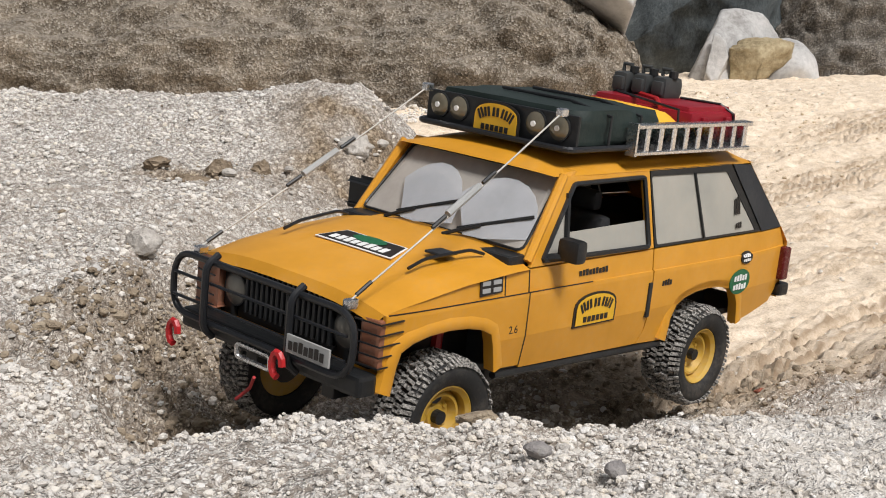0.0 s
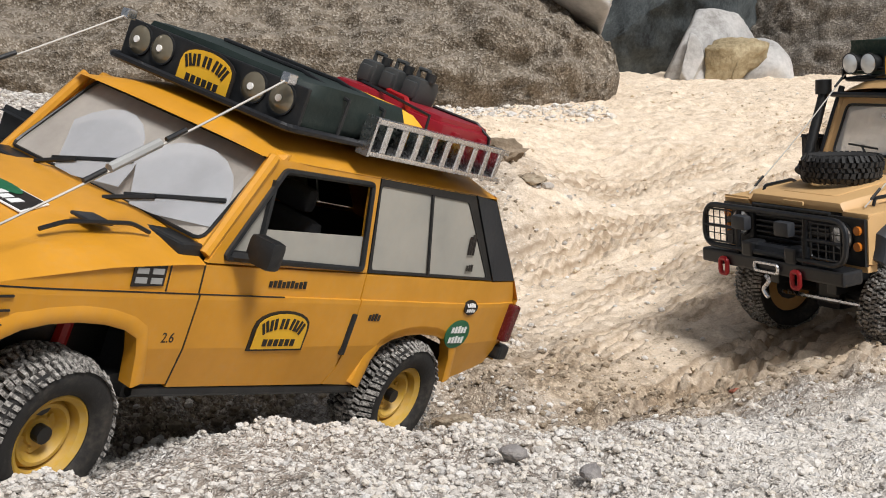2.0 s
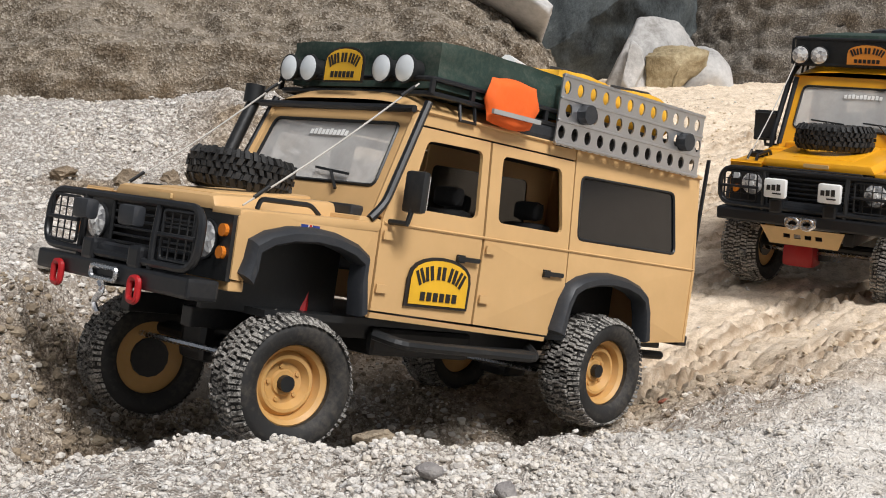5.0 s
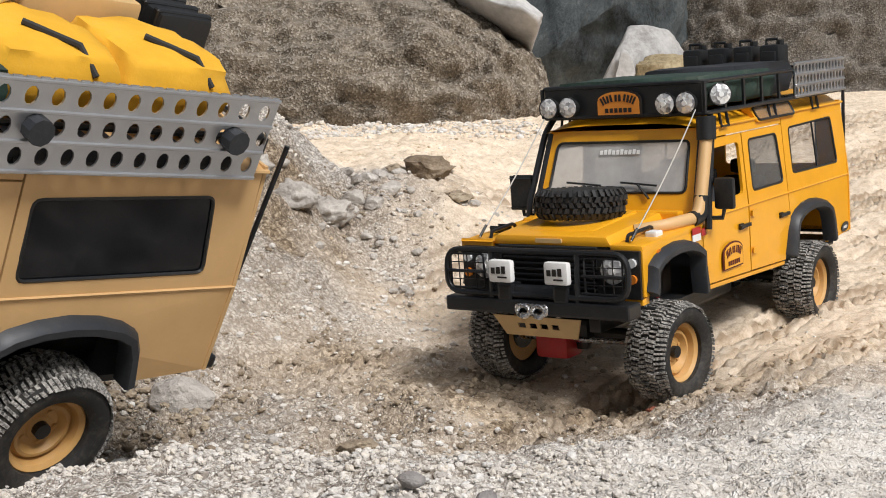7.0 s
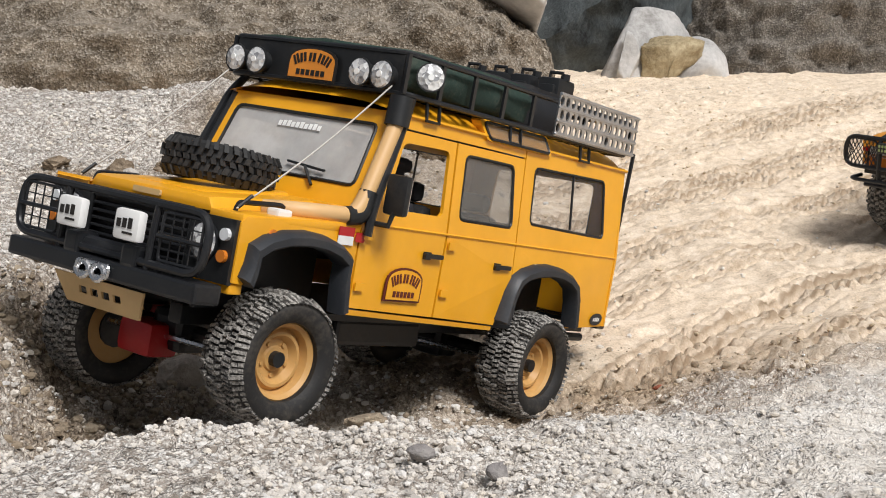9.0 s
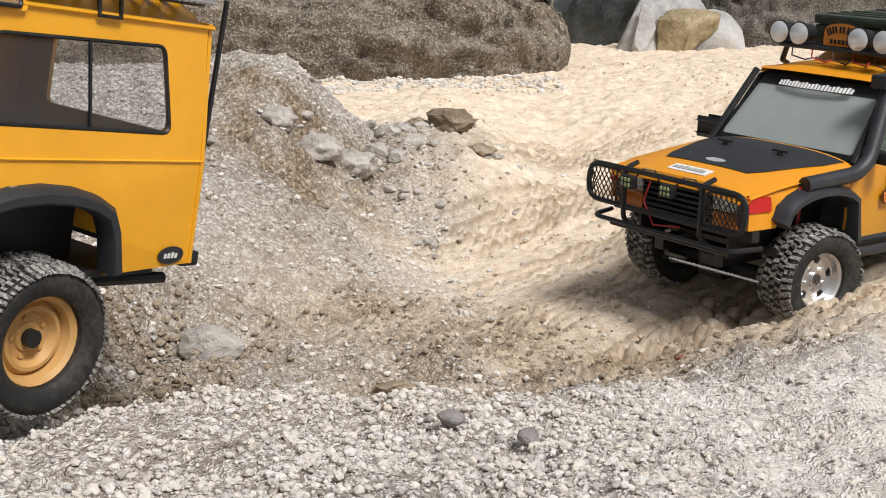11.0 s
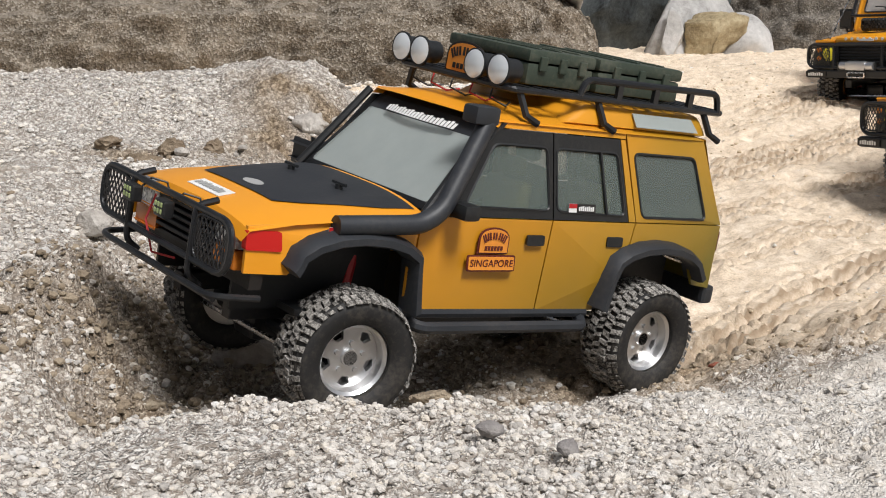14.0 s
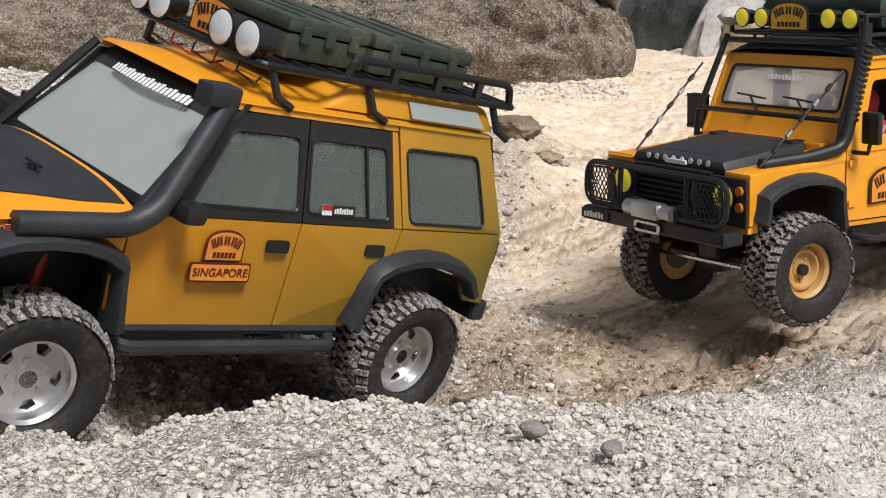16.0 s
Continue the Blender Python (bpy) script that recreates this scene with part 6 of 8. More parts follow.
        part("tail_lamp", box((tail - 0.003, s * 0.078, 0.088), (tail + 0.008, s * 0.0915, 0.118), 0.002), DARK_RED_LENS, car)
        clus = part("corner_lamp", box((nose - 0.012, s * 0.072, 0.084), (nose + 0.004, s * 0.0905, 0.116), 0.003), DUSTY_LENS, car, "dull red corner lamp cluster")
        for k in range(5):
            part("guard_wire", tube([(nose + 0.007, s * 0.070, 0.086 + 0.007 * k), (nose + 0.005, s * 0.0918, 0.086 + 0.007 * k), (nose - 0.014, s * 0.0925, 0.087 + 0.007 * k)], 0.0007, 5), STEEL, clus)
        lamp(car, (nose - 0.001, s * 0.056, 0.100), (1, 0, 0), 0.0118, DULL_REFLECTOR, 0.006, "headlight", BLACK)
        part("bonnet_stay", tube(rounded([(0.165, s * 0.062, 0.138), (0.15, s * 0.062, 0.143), (0.11, s * 0.066, 0.1465), (0.098, s * 0.068, 0.143)], 0.004, 3, False), 0.0012, 6), STEEL, car)
    # bonnet with its raised edges
    rows = hood_rows([(nose + 0.004, 0.112, 0.119, 0.084), (nose, 0.119, 0.126, 0.0885), (nose - 0.03, 0.125, 0.133, 0.0915), (0.14, 0.131, 0.140, 0.092), (0.088, 0.135, 0.1455, 0.092), (0.074, 0.135, 0.146, 0.091)], 0.09)
    hood = smooth(part("bonnet", loft(rows), P, car))
    pts = [(0.0, 0.028), (0.03, 0.03), (0.03, -0.028), (0.0, -0.03)]
    def on_hood(u, v, d):
        x = 0.145 - v
        z = np.interp(x, [0.088, 0.14, 0.188, 0.218], [0.1455, 0.140, 0.133, 0.126])
        return Vector((x, u, float(z) + 0.0008 - d))
    dec = part("bonnet_sticker", sheet([(-0.038, -0.012), (0.038, -0.012), (0.030, 0.012), (-0.030, 0.012)], [], on_hood, 0.0006), WHITE, hood, "white sticker with dark plain bars")
    part("sticker_field", sheet([(-0.036, -0.0105), (0.036, -0.0105), (0.029, 0.0105), (-0.029, 0.0105)], [], lambda u, v, d: on_hood(u, v, d - 0.0003), 0.0003), INK, dec)
    text_bars(8, 0.056, 0.009, lambda u, v, d: on_hood(u, v - 0.004, d - 0.0006), WHITE, dec)
    part("sticker_oval", sheet([(0.016 * math.cos(k * math.pi / 8), 0.005 + 0.006 * math.sin(k * math.pi / 8)) for k in range(16)], [], lambda u, v, d: on_hood(u, v, d - 0.0007), 0.0003), GREEN_INK, dec)
    part("scuttle", box((0.064, -0.084, 0.134), (0.09, 0.084, 0.1435), 0.003), BLACK, car)

    def slope(u, v, d):
        return Vector((0.086 - (v - 0.143) * 0.93 - u * u * 2.2 + 0.001 - d, u, v))
    screen = loop2([(-0.080, 0.1455), (0.080, 0.1455), (0.0725, 0.1945), (-0.0725, 0.1945)], 0.005)
    fr = part("screen_frame", sheet([(-0.0855, 0.141), (0.0855, 0.141), (0.0785, 0.199), (-0.0785, 0.199)], [screen], slope, 0.003), P, car)
    part("windscreen", sheet([(u, v) for u, v in screen], [], lambda u, v, d: slope(u, v, d + 0.001), 0.001), DUSTED, fr, "dusty windscreen with two clean wiper fans")
    part("screen_seal", tube([slope(u, v, -0.0006) for u, v in screen], 0.0011, 5, True), BLACK, fr)
    for y in (-0.032, 0.030):
        fan = [(y + 0.010 + 0.040 * math.cos(a), 0.1475 + 0.040 * math.sin(a)) for a in [0.12 + 0.265 * k for k in range(11)]]
        fan = [(max(-0.078, min(0.078, u)), v) for u, v in fan]
        part("wiped_fan", sheet([(y + 0.018, 0.1475)] + fan[:10] + [(y + 0.002, 0.1475)], [], lambda u, v, d: slope(u, v, d - 0.0004), 0.0003), WIPED, fr)
        part("wiper", joined(tube([slope(y - 0.012, 0.1455, -0.003), slope(y + 0.012, 0.156, -0.003)], 0.0015, 5), tube([slope(y - 0.004, 0.151, -0.0024), slope(y + 0.044, 0.167, -0.0024)], 0.0013, 5)), BLACK, car)
    rows = [[(x, h * (-1 + j / 8), 0.1955 + c * (1 - abs(-1 + j / 8) ** 3)) for j in range(17)] for x, h, c in ((0.042, 0.0775, 0.001), (0.036, 0.0785, 0.007), (0.0, 0.0795, 0.0135), (-0.15, 0.0795, 0.0145), (-0.222, 0.079, 0.011), (-0.234, 0.077, 0.002))]
    smooth(part("roof", loft(rows), P, car))
    part("tailgate", loft([[(-0.228, y, 0.197) for y in (-0.077, 0, 0.077)], [(-0.290, y, 0.136) for y in (-0.084, 0, 0.084)], [(tail - 0.002, y, 0.122) for y in (-0.086, 0, 0.086)], [(tail - 0.002, y, 0.07) for y in (-0.084, 0, 0.084)]]), P, car)
    part("rear_bumper", box((tail - 0.012, -0.09, 0.072), (tail + 0.004, 0.09, 0.084), 0.003), BLACK, car)
    # face
    part("grille_backing", box((nose - 0.012, -0.075, 0.080), (nose - 0.004, 0.075, 0.122)), INK, car)
    gr = part("grille", box((nose - 0.004, -0.045, 0.084), (nose - 0.001, 0.045, 0.087)), BLACK, car)
    for k in range(17):
        y = -0.042 + 0.00525 * k
        part("slat", box((nose - 0.003, y - 0.0012, 0.087), (nose + 0.002, y + 0.0012, 0.119), 0.0005, segments=1), BLACK, gr)
    part("front_apron", box((nose - 0.012, -0.086, 0.066), (nose, 0.086, 0.080), 0.003), P, car)
    part("bumper", box((nose + 0.002, -0.09, 0.068), (nose + 0.018, 0.09, 0.082), 0.003), BLACK, car)
    bars = [tube(rounded([(0.234, -0.094, 0.080), (0.234, 0.088, 0.080), (0.233, 0.088, 0.122), (0.233, -0.094, 0.122)], 0.02, 5), 0.0024, 8, True)]
    bars += [tube(rounded([(0.230, y, 0.070), (0.239, y, 0.078), (0.239, y, 0.120), (0.229, y, 0.127)], 0.006, 4, False), 0.0026, 8) for y in (-0.052, 0.035)]
    bars += [tube([(0.236, -0.09, z), (0.236, 0.084, z)], 0.0011, 6) for z in (0.092, 0.108)]
    smooth(part("bull_bar", joined(*bars), STEEL, car, "black tubular bull bar"))
    pl = part("number_plate", box((0.240, 0.036, 0.086), (0.2415, 0.076, 0.098), 0.0005), SILVER_GREY, car)
    text_bars(7, 0.034, 0.007, lambda u, v, d: Vector((0.2422 - d, 0.056 + u, 0.092 + v)), INK, pl)
    part("fairlead", tube(rounded([(0.234, -0.02, 0.066), (0.234, 0.014, 0.066), (0.234, 0.014, 0.075), (0.234, -0.02, 0.075)], 0.003), 0.0018, 6, True), CHROME, car)
    for y, z in ((-0.078, 0.068), (0.031, 0.076)):
        part("tow_hook", tube([(0.243, y + 0.005 * math.cos(0.6 * k), z + 0.008 * math.sin(0.6 * k)) for k in range(9)], 0.0026, 6), RED_PAINT, car, "red tow hook")
    part("tow_rope", tube([(0.248, 0.016, 0.064), (0.244, 0.008, 0.054), (0.240, -0.002, 0.047), (0.240, -0.010, 0.040)], 0.0012, 5), RED_CORD, car)
    # roof load
    rk = part("roof_rack", joined(tube(rounded([(0.026, -0.074, 0.213), (0.026, 0.074, 0.213), (-0.215, 0.074, 0.213), (-0.215, -0.074, 0.213)], 0.008), 0.0024, 7, True), box((-0.212, -0.072, 0.2105), (0.024, 0.072, 0.2125))), STEEL, car, "black flat roof rack")
    part("rack_front_panel", box((0.014, -0.074, 0.212), (0.017, 0.074, 0.237), 0.001), BLACK, rk)
    bag = sack(car, (-0.098, -0.070, 0.214), (0.014, 0.072, 0.241), BAG_CLOTH, "roof_bag", "large dark green roof bag", 14, 0.05)
    for x in (-0.022, -0.060):
        part("strap", tube([(x, 0.074, 0.214), (x - 0.002, 0.073, 0.236), (x - 0.006, 0.03, 0.2425), (x - 0.01, -0.04, 0.2425)], 0.0013, 6), BLACK, bag)
    sack(car, (-0.135, -0.06, 0.214), (-0.098, 0.07, 0.239), YELLOW_CLOTH, "yellow_bag", "yellow cloth roof bag", 24, 0.2)
    red = smooth(part("red_case", joined(box((-0.208, -0.035, 0.214), (-0.138, 0.07, 0.238), 0.005), box((-0.205, -0.03, 0.232), (-0.141, 0.065, 0.242), 0.004)), RED_CASE, car, "red plastic tool case"))
    for x in (-0.19, -0.155):
        part("latch", box((x - 0.004, 0.0695, 0.226), (x + 0.004, 0.073, 0.234), 0.001), RED_CASE, red)
    for k in range(3):
        jerrycan(car, (-0.182 + 0.003 * k, 0.014 - 0.018 * k, 0.2405), CAN_GREY, (0.026, 0.015, 0.019))
    part("rope", tube([(-0.205, 0.071, 0.216), (-0.200, 0.0708, 0.236), (-0.196, 0.060, 0.2428), (-0.190, 0.024, 0.2432)], 0.0011, 5), BLACK, car)
    part("rope", tube([(-0.118, 0.071, 0.216), (-0.120, 0.068, 0.240), (-0.130, 0.03, 0.2425), (-0.160, -0.02, 0.2432)], 0.0011, 5), BLACK, car)
    part("red_strap", tube([(-0.128, 0.045, 0.239), (-0.145, 0.03, 0.2435), (-0.165, 0.0, 0.2435)], 0.002, 6), RED_PAINT, car)
    for y in (-0.060, -0.040, 0.036, 0.058):
        lamp(car, (0.0175, y, 0.2262), (1, 0, 0), 0.0098, WARM_REFLECTOR)
    front_sign(car, 0.0205, 0.2115, 0.046, 0.0255, SIGN_YELLOW, INK)
    lad = part("alloy_ladder", joined(box((-0.210, 0.076, 0.2085), (-0.042, 0.085, 0.2115), 0.0008), box((-0.210, 0.076, 0.2285), (-0.042, 0.085, 0.2320), 0.0008), box((-0.044, 0.076, 0.208), (-0.0415, 0.085, 0.2325))), CHROME, car, "bright aluminium ladder on edge")
    for k in range(9):
        x = -0.058 - 0.0178 * k
        part("rung", box((x - 0.003, 0.0765, 0.211), (x + 0.003, 0.0845, 0.229), 0.0008, segments=1), CHROME, lad)
    at = wagon_flank(1, 0.136, 0.0925, 0.058, 0.079, 0.196, 0.119)
    side_sign(car, -0.006, 0.086, 0.052, 0.025, SIGN_YELLOW, INK, at)
    part("flag_sticker", sheet([(0.125, 0.1215), (0.102, 0.1225), (0.102, 0.1335), (0.125, 0.1325)], [], lambda u, v, d: at(u, v, d - 0.001), 0.0005), INK, car)
    for a, b in ((0, 0), (0, 0.005), (0.011, 0), (0.011, 0.005)):
        part("flag_bar", sheet([(0.123 - a, 0.1235 + b), (0.115 - a, 0.1235 + b), (0.115 - a, 0.1265 + b), (0.123 - a, 0.1265 + b)], [], lambda u, v, d: at(u, v, d - 0.0014), 0.0004), SILVER_GREY, car)
    words("2.6", 0.008, INK, car, Matrix(((-1, 0, 0, 0.087), (0, 0, 1, 0.0925), (0, 1, 0, 0.094), (0, 0, 0, 1))))
    text_bars(9, 0.036, 0.0045, lambda u, v, d: at(-0.002 - u, 0.1265 + v, d - 0.0006), INK, car, "sticker_bars")
    text_bars(4, 0.014, 0.005, lambda u, v, d: at(-0.100 - u, 0.108 + v, d - 0.0006), INK, car, "sticker_bars")
    for cx, cz, rx, rz, m, nn in ((-0.214, 0.096, 0.017, 0.011, GREEN_INK, 5), (-0.221, 0.1165, 0.010, 0.0055, INK, 4)):
        b = part("oval_badge", sheet([(cx + rx * math.cos(k * math.pi / 10), cz + rz * math.sin(k * math.pi / 10)) for k in range(20)], [], lambda u, v, d: at(u, v, d - 0.0010), 0.0006), m, car)
        text_bars(nn, rx * 1.3, rz * 0.5, lambda u, v, d: at(cx - u, cz + rz * 0.35 + v, d - 0.0016), WHITE, b)
        text_bars(nn, rx * 1.3, rz * 0.5, lambda u, v, d: at(cx - u, cz - rz * 0.35 + v, d - 0.0016), WHITE, b)
    for s in (1, -1):
        wire(car, (0.226, s * 0.075, 0.128), (0.028, s * 0.066, 0.2385), CORD, 0.0007, 0.002, True, (0.05, 0.38, 0.62))
        a, b = Vector((0.226, s * 0.075, 0.128)), Vector((0.028, s * 0.066, 0.2385))
        part("wire_tensioner", tube([a.lerp(b, 0.42), a.lerp(b, 0.57)], 0.0026, 8), SILVER_GREY, car)
        part("wire_eye", box((0.222, s * 0.075 - 0.003, 0.122), (0.231, s * 0.075 + 0.003, 0.1285), 0.0015), CHROME, car)
        part("wire_eye", box((0.023, s * 0.066 - 0.003, 0.236), (0.031, s * 0.066 + 0.003, 0.242), 0.001), CHROME, car)
    part("bonnet_flap", box((0.118, 0.046, 0.1425), (0.134, 0.062, 0.1445), 0.0008), FLARE, car)
    part("dashboard", box((0.03, -0.078, 0.118), (0.066, 0.078, 0.138), 0.006), INTERIOR, car)
    part("parcel_shelf", box((-0.285, -0.08, 0.126), (-0.09, 0.08, 0.1335), 0.002), INTERIOR, car)
    for y in (-0.04, 0.04):
        seat(car, -0.03, y, 0.098)
    running_gear(car, 0.300, 0.050, 0.205, -0.285, 0.0925)
    WHEELS["station_wagon"] = add_wheels(car, (0.147, -0.166), 0.080, 0.044, 0.0435, 0.034, 0.0240, "steel", GOLD_RIM, 5, lugs=60)


def estate():
    car = tagged(new("estate_car"), "orange and olive model estate with black flares on gravel", "model car", "convoy of model off-roaders")
    CARS["estate"] = car
    nose, tail, fa, ra = 0.246, -0.246, 0.158, -0.160
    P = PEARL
    for s in (1, -1):
        at = wagon_flank(s, 0.166, 0.097, 0.088, 0.079, 0.240, 0.1265, 0.2)
        wing = [(nose, 0.120), (nose, 0.153), (0.103, 0.164), (0.103, 0.092), (0.1045, 0.092)] + arch(fa, 0.092, 0.052, 0.050, 0.146, zf=0.122)[::-1][1:-1] + [(fa + 0.056, 0.120)]
        part("front_wing", sheet(wing, [], at, 0.003), P, car)
        part("inner_wing", box((0.1, s * 0.056, 0.085), (0.235, s * 0.059, 0.152)), BLACK, car)
        smooth(part("wheel_arch", flare_bm(s, arch(fa, 0.092, 0.054, 0.050, 0.146, zf=0.122), 0.093, 0.016), FLARE, car, "wide black arch flare"))
        fh = [(0.062, 0.1735), (0.034, 0.2225), (-0.0225, 0.2225), (-0.0285, 0.1725)]
        rh = [(-0.0365, 0.1725), (-0.0325, 0.2225), (-0.104, 0.2225), (-0.1165, 0.1705)]
        qh = [(-0.138, 0.170), (-0.124, 0.2235), (-0.203, 0.2235), (-0.223, 0.170)]
        fd = part("front_door", sheet([(0.1015, 0.092), (0.1015, 0.165), (-0.032, 0.165), (-0.032, 0.0885)], [], at, 0.003), P, car)
        part("window_frame", sheet([(0.085, 0.166), (0.040, 0.234), (-0.0275, 0.234), (-0.032, 0.166)], [loop2(fh, 0.004)], at, 0.003), BLACK, fd)
        window(fh, GREEN_GLASS, at, fd)
        rd = part("rear_door", sheet([(-0.0335, 0.165), (-0.0335, 0.0885), (-0.100, 0.0875), (-0.110, 0.12), (-0.126, 0.148), (-0.130, 0.165)], [], at, 0.003), P, car)
        part("window_frame", sheet([(-0.0335, 0.166), (-0.029, 0.234), (-0.106, 0.234), (-0.1215, 0.166)], [loop2(rh, 0.004)], at, 0.003), BLACK, rd)
        part("door_pillar", sheet([(-0.107, 0.234), (-0.1225, 0.166), (-0.1305, 0.166), (-0.1125, 0.234)], [], at, 0.003), P, rd)
        window(rh, GREEN_GLASS, at, rd)
        part("window_bar", tube([at(-0.094, 0.1715, -0.0004), at(-0.083, 0.2225, -0.0004)], 0.0014, 5), BLACK, rd)
        for ob, hx in ((fd, -0.0155), (rd, -0.107)):
            hd = part("door_handle", sheet(loop2([(hx - 0.0095, 0.1445), (hx + 0.0095, 0.1445), (hx + 0.0095, 0.153), (hx - 0.0095, 0.153)], 0.002), [], lambda u, v, d: at(u, v, d - 0.0012), 0.002), BLACK, ob)
        quarter = [(-0.1275, 0.147), (-0.1115, 0.122)] + arch(ra, 0.090, 0.056, 0.050, 0.142, zr=0.114)[1:-1] + [(ra - 0.060, 0.110), (tail, 0.106), (tail, 0.165), (-0.1315, 0.165)]
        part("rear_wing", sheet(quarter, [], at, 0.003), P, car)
        smooth(part("wheel_arch", flare_bm(s, arch(ra, 0.090, 0.058, 0.050, 0.142, zr=0.116), 0.093, 0.016), FLARE, car, "wide black arch flare"))
        part("inner_wing", box((ra - 0.062, s * 0.055, 0.085), (ra + 0.06, s * 0.058, 0.145)), BLACK, car)
        up = part("rear_side", sheet([(-0.1315, 0.166), (-0.1135, 0.240), (-0.214, 0.240), (tail, 0.166)], [loop2(qh, 0.004)], at, 0.003), P, car)
        window(qh, GREEN_GLASS, at, up)
        part("roof_side", sheet([(0.040, 0.235), (-0.1125, 0.235), (-0.1135, 0.241), (0.036, 0.241)], [], at, 0.003), P, car)
        part("sill", joined(tube([at(0.108, 0.089, 0.002), at(-0.094, 0.085, 0.002)], 0.0045, 8), tube(rounded([(0.10, s * 0.085, 0.083), (0.09, s * 0.099, 0.079), (-0.085, s * 0.099, 0.076), (-0.09, s * 0.085, 0.082)], 0.01, 4, False), 0.005, 8)), FLARE, car, "black sill bar")
        part("screen_pillar", tube([(0.098, s * 0.0905, 0.167), (0.042, s * 0.0815, 0.238)], 0.0036, 8), BLACK, car)
        m = smooth(part("mirror", box((0.066, s * 0.096, 0.167), (0.083, s * 0.120, 0.180), 0.005), BLACK, fd))
        part("mirror_arm", tube([(0.078, s * 0.09, 0.168), (0.074, s * 0.1, 0.171)], 0.004, 6), BLACK, m)
        part("corner_lamp", sheet(loop2([(nose - 0.026, 0.1365), (nose + 0.001, 0.1365), (nose + 0.001, 0.1505), (nose - 0.024, 0.1505)], 0.002), [], lambda u, v, d: at(u, v, d - 0.0014), 0.006), RED_LENS, car, "lit red corner lamp")
        hl = part("headlight", box((nose - 0.010, s * 0.046, 0.133), (nose + 0.001, s * 0.077, 0.152), 0.002), REFLECTOR, car)
        part("indicator", box((nose - 0.010, s * 0.046, 0.118), (nose + 0.001, s * 0.077, 0.132), 0.002), AMBER_LENS, car)
        lamp_grid(car, (0.2665, s * 0.076, 0.138), 0.0235, 0.0165, 6, 5, True)
        part("tail_lamp", box((tail - 0.003, s * 0.078, 0.14), (tail + 0.004, s * 0.092, 0.16), 0.002), DARK_RED_LENS, car)
        part("arch_bar", tube([(ra - 0.02, s * 0.09, 0.137), (ra - 0.058, s * 0.088, 0.128)], 0.002, 6), CHROME, car)
    rows = hood_rows([(nose + 0.004, 0.142, 0.148, 0.088), (nose, 0.150, 0.157, 0.0915), (nose - 0.035, 0.156, 0.164, 0.094), (0.15, 0.161, 0.170, 0.0955), (0.110, 0.1645, 0.174, 0.0955), (0.098, 0.1645, 0.1745, 0.094)], 0.09)
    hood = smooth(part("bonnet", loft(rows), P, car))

    def on_hood(u, v, d):
        x = 0.1 + v
        a = min(1.0, abs(u) / 0.0945)
        zc = float(np.interp(x, [0.11, 0.15, 0.211, 0.246], [0.174, 0.170, 0.164, 0.157]))
        zs = float(np.interp(x, [0.11, 0.15, 0.211, 0.246], [0.1645, 0.161, 0.156, 0.150]))
        return Vector((x, u, zs + (zc - zs) * (1 - a ** 3.2) + 0.0009 - d))
    grid = [[on_hood(-h + 2 * h * j / 14, v, 0) for j in range(15)] for v, h in ((0.003, 0.084), (0.03, 0.080), (0.06, 0.070), (0.09, 0.061), (0.108, 0.052))]
    part("bonnet_panel", loft(grid), MATTE, hood, "matte black bonnet panel")
    pl = part("bonnet_plate", sheet([(-0.024, 0.122), (0.024, 0.122), (0.024, 0.136), (-0.024, 0.136)], [], on_hood, 0.0006), WHITE, hood)
    text_bars(7, 0.04, 0.007, lambda u, v, d: on_hood(u, 0.129 - v, d - 0.0006), SILVER_GREY, pl)
    part("oval_badge", sheet([(0.012 * math.cos(k * math.pi / 8), 0.094 + 0.006 * math.sin(k * math.pi / 8)) for k in range(16)], [], lambda u, v, d: on_hood(u, v, d - 0.0006), 0.0004), SILVER_GREY, hood)
    for y in (-0.035, 0.035):
        part("bonnet_clip", joined(tube([(0.140, y - 0.009, 0.1755), (0.140, y + 0.009, 0.1755)], 0.0014, 5), disc((0.140, y, 0.170), (0, 0, 1), 0.003, 0.005, 8)), BLACK, hood)

    def slope(u, v, d):
        return Vector((0.106 - (v - 0.168) * 0.98 - u * u * 1.6 + 0.001 - d, u, v))
    screen = loop2([(-0.084, 0.1735), (0.084, 0.1735), (0.0755, 0.2345), (-0.0755, 0.2345)], 0.005)
    fr = part("screen_frame", sheet([(-0.0905, 0.168), (0.0905, 0.168), (0.0815, 0.239), (-0.0815, 0.239)], [screen], slope, 0.003), BLACK, car)
    part("windscreen", sheet(screen, [], lambda u, v, d: slope(u, v, d + 0.001), 0.001), HAZE, fr, "hazy windscreen with a dark sun strip")
    part("sun_strip", sheet([(-0.077, 0.2235), (0.077, 0.2235), (0.0755, 0.2345), (-0.0755, 0.2345)], [], lambda u, v, d: slope(u, v, d - 0.0003), 0.0004), MATTE, fr)
    text_bars(22, 0.094, 0.0055, lambda u, v, d: slope(u, 0.2285 + v, d - 0.0009), WHITE, fr)
    rows = [[(x, h * (-1 + j / 8), 0.2395 + c * (1 - abs(-1 + j / 8) ** 3.5)) for j in range(17)] for x, h, c in ((0.042, 0.080, 0.001), (0.034, 0.0805, 0.005), (0.0, 0.081, 0.0095), (-0.19, 0.081, 0.010), (-0.212, 0.080, 0.006), (-0.218, 0.078, 0.0))]
    smooth(part("roof", loft(rows), P, car))

    def step_taper(b):
        for v in b.verts:
            if v.co.z > 0.25:
                v.co.y *= 0.9
                v.co.x += -0.03 if v.co.x > -0.1 else 0.01
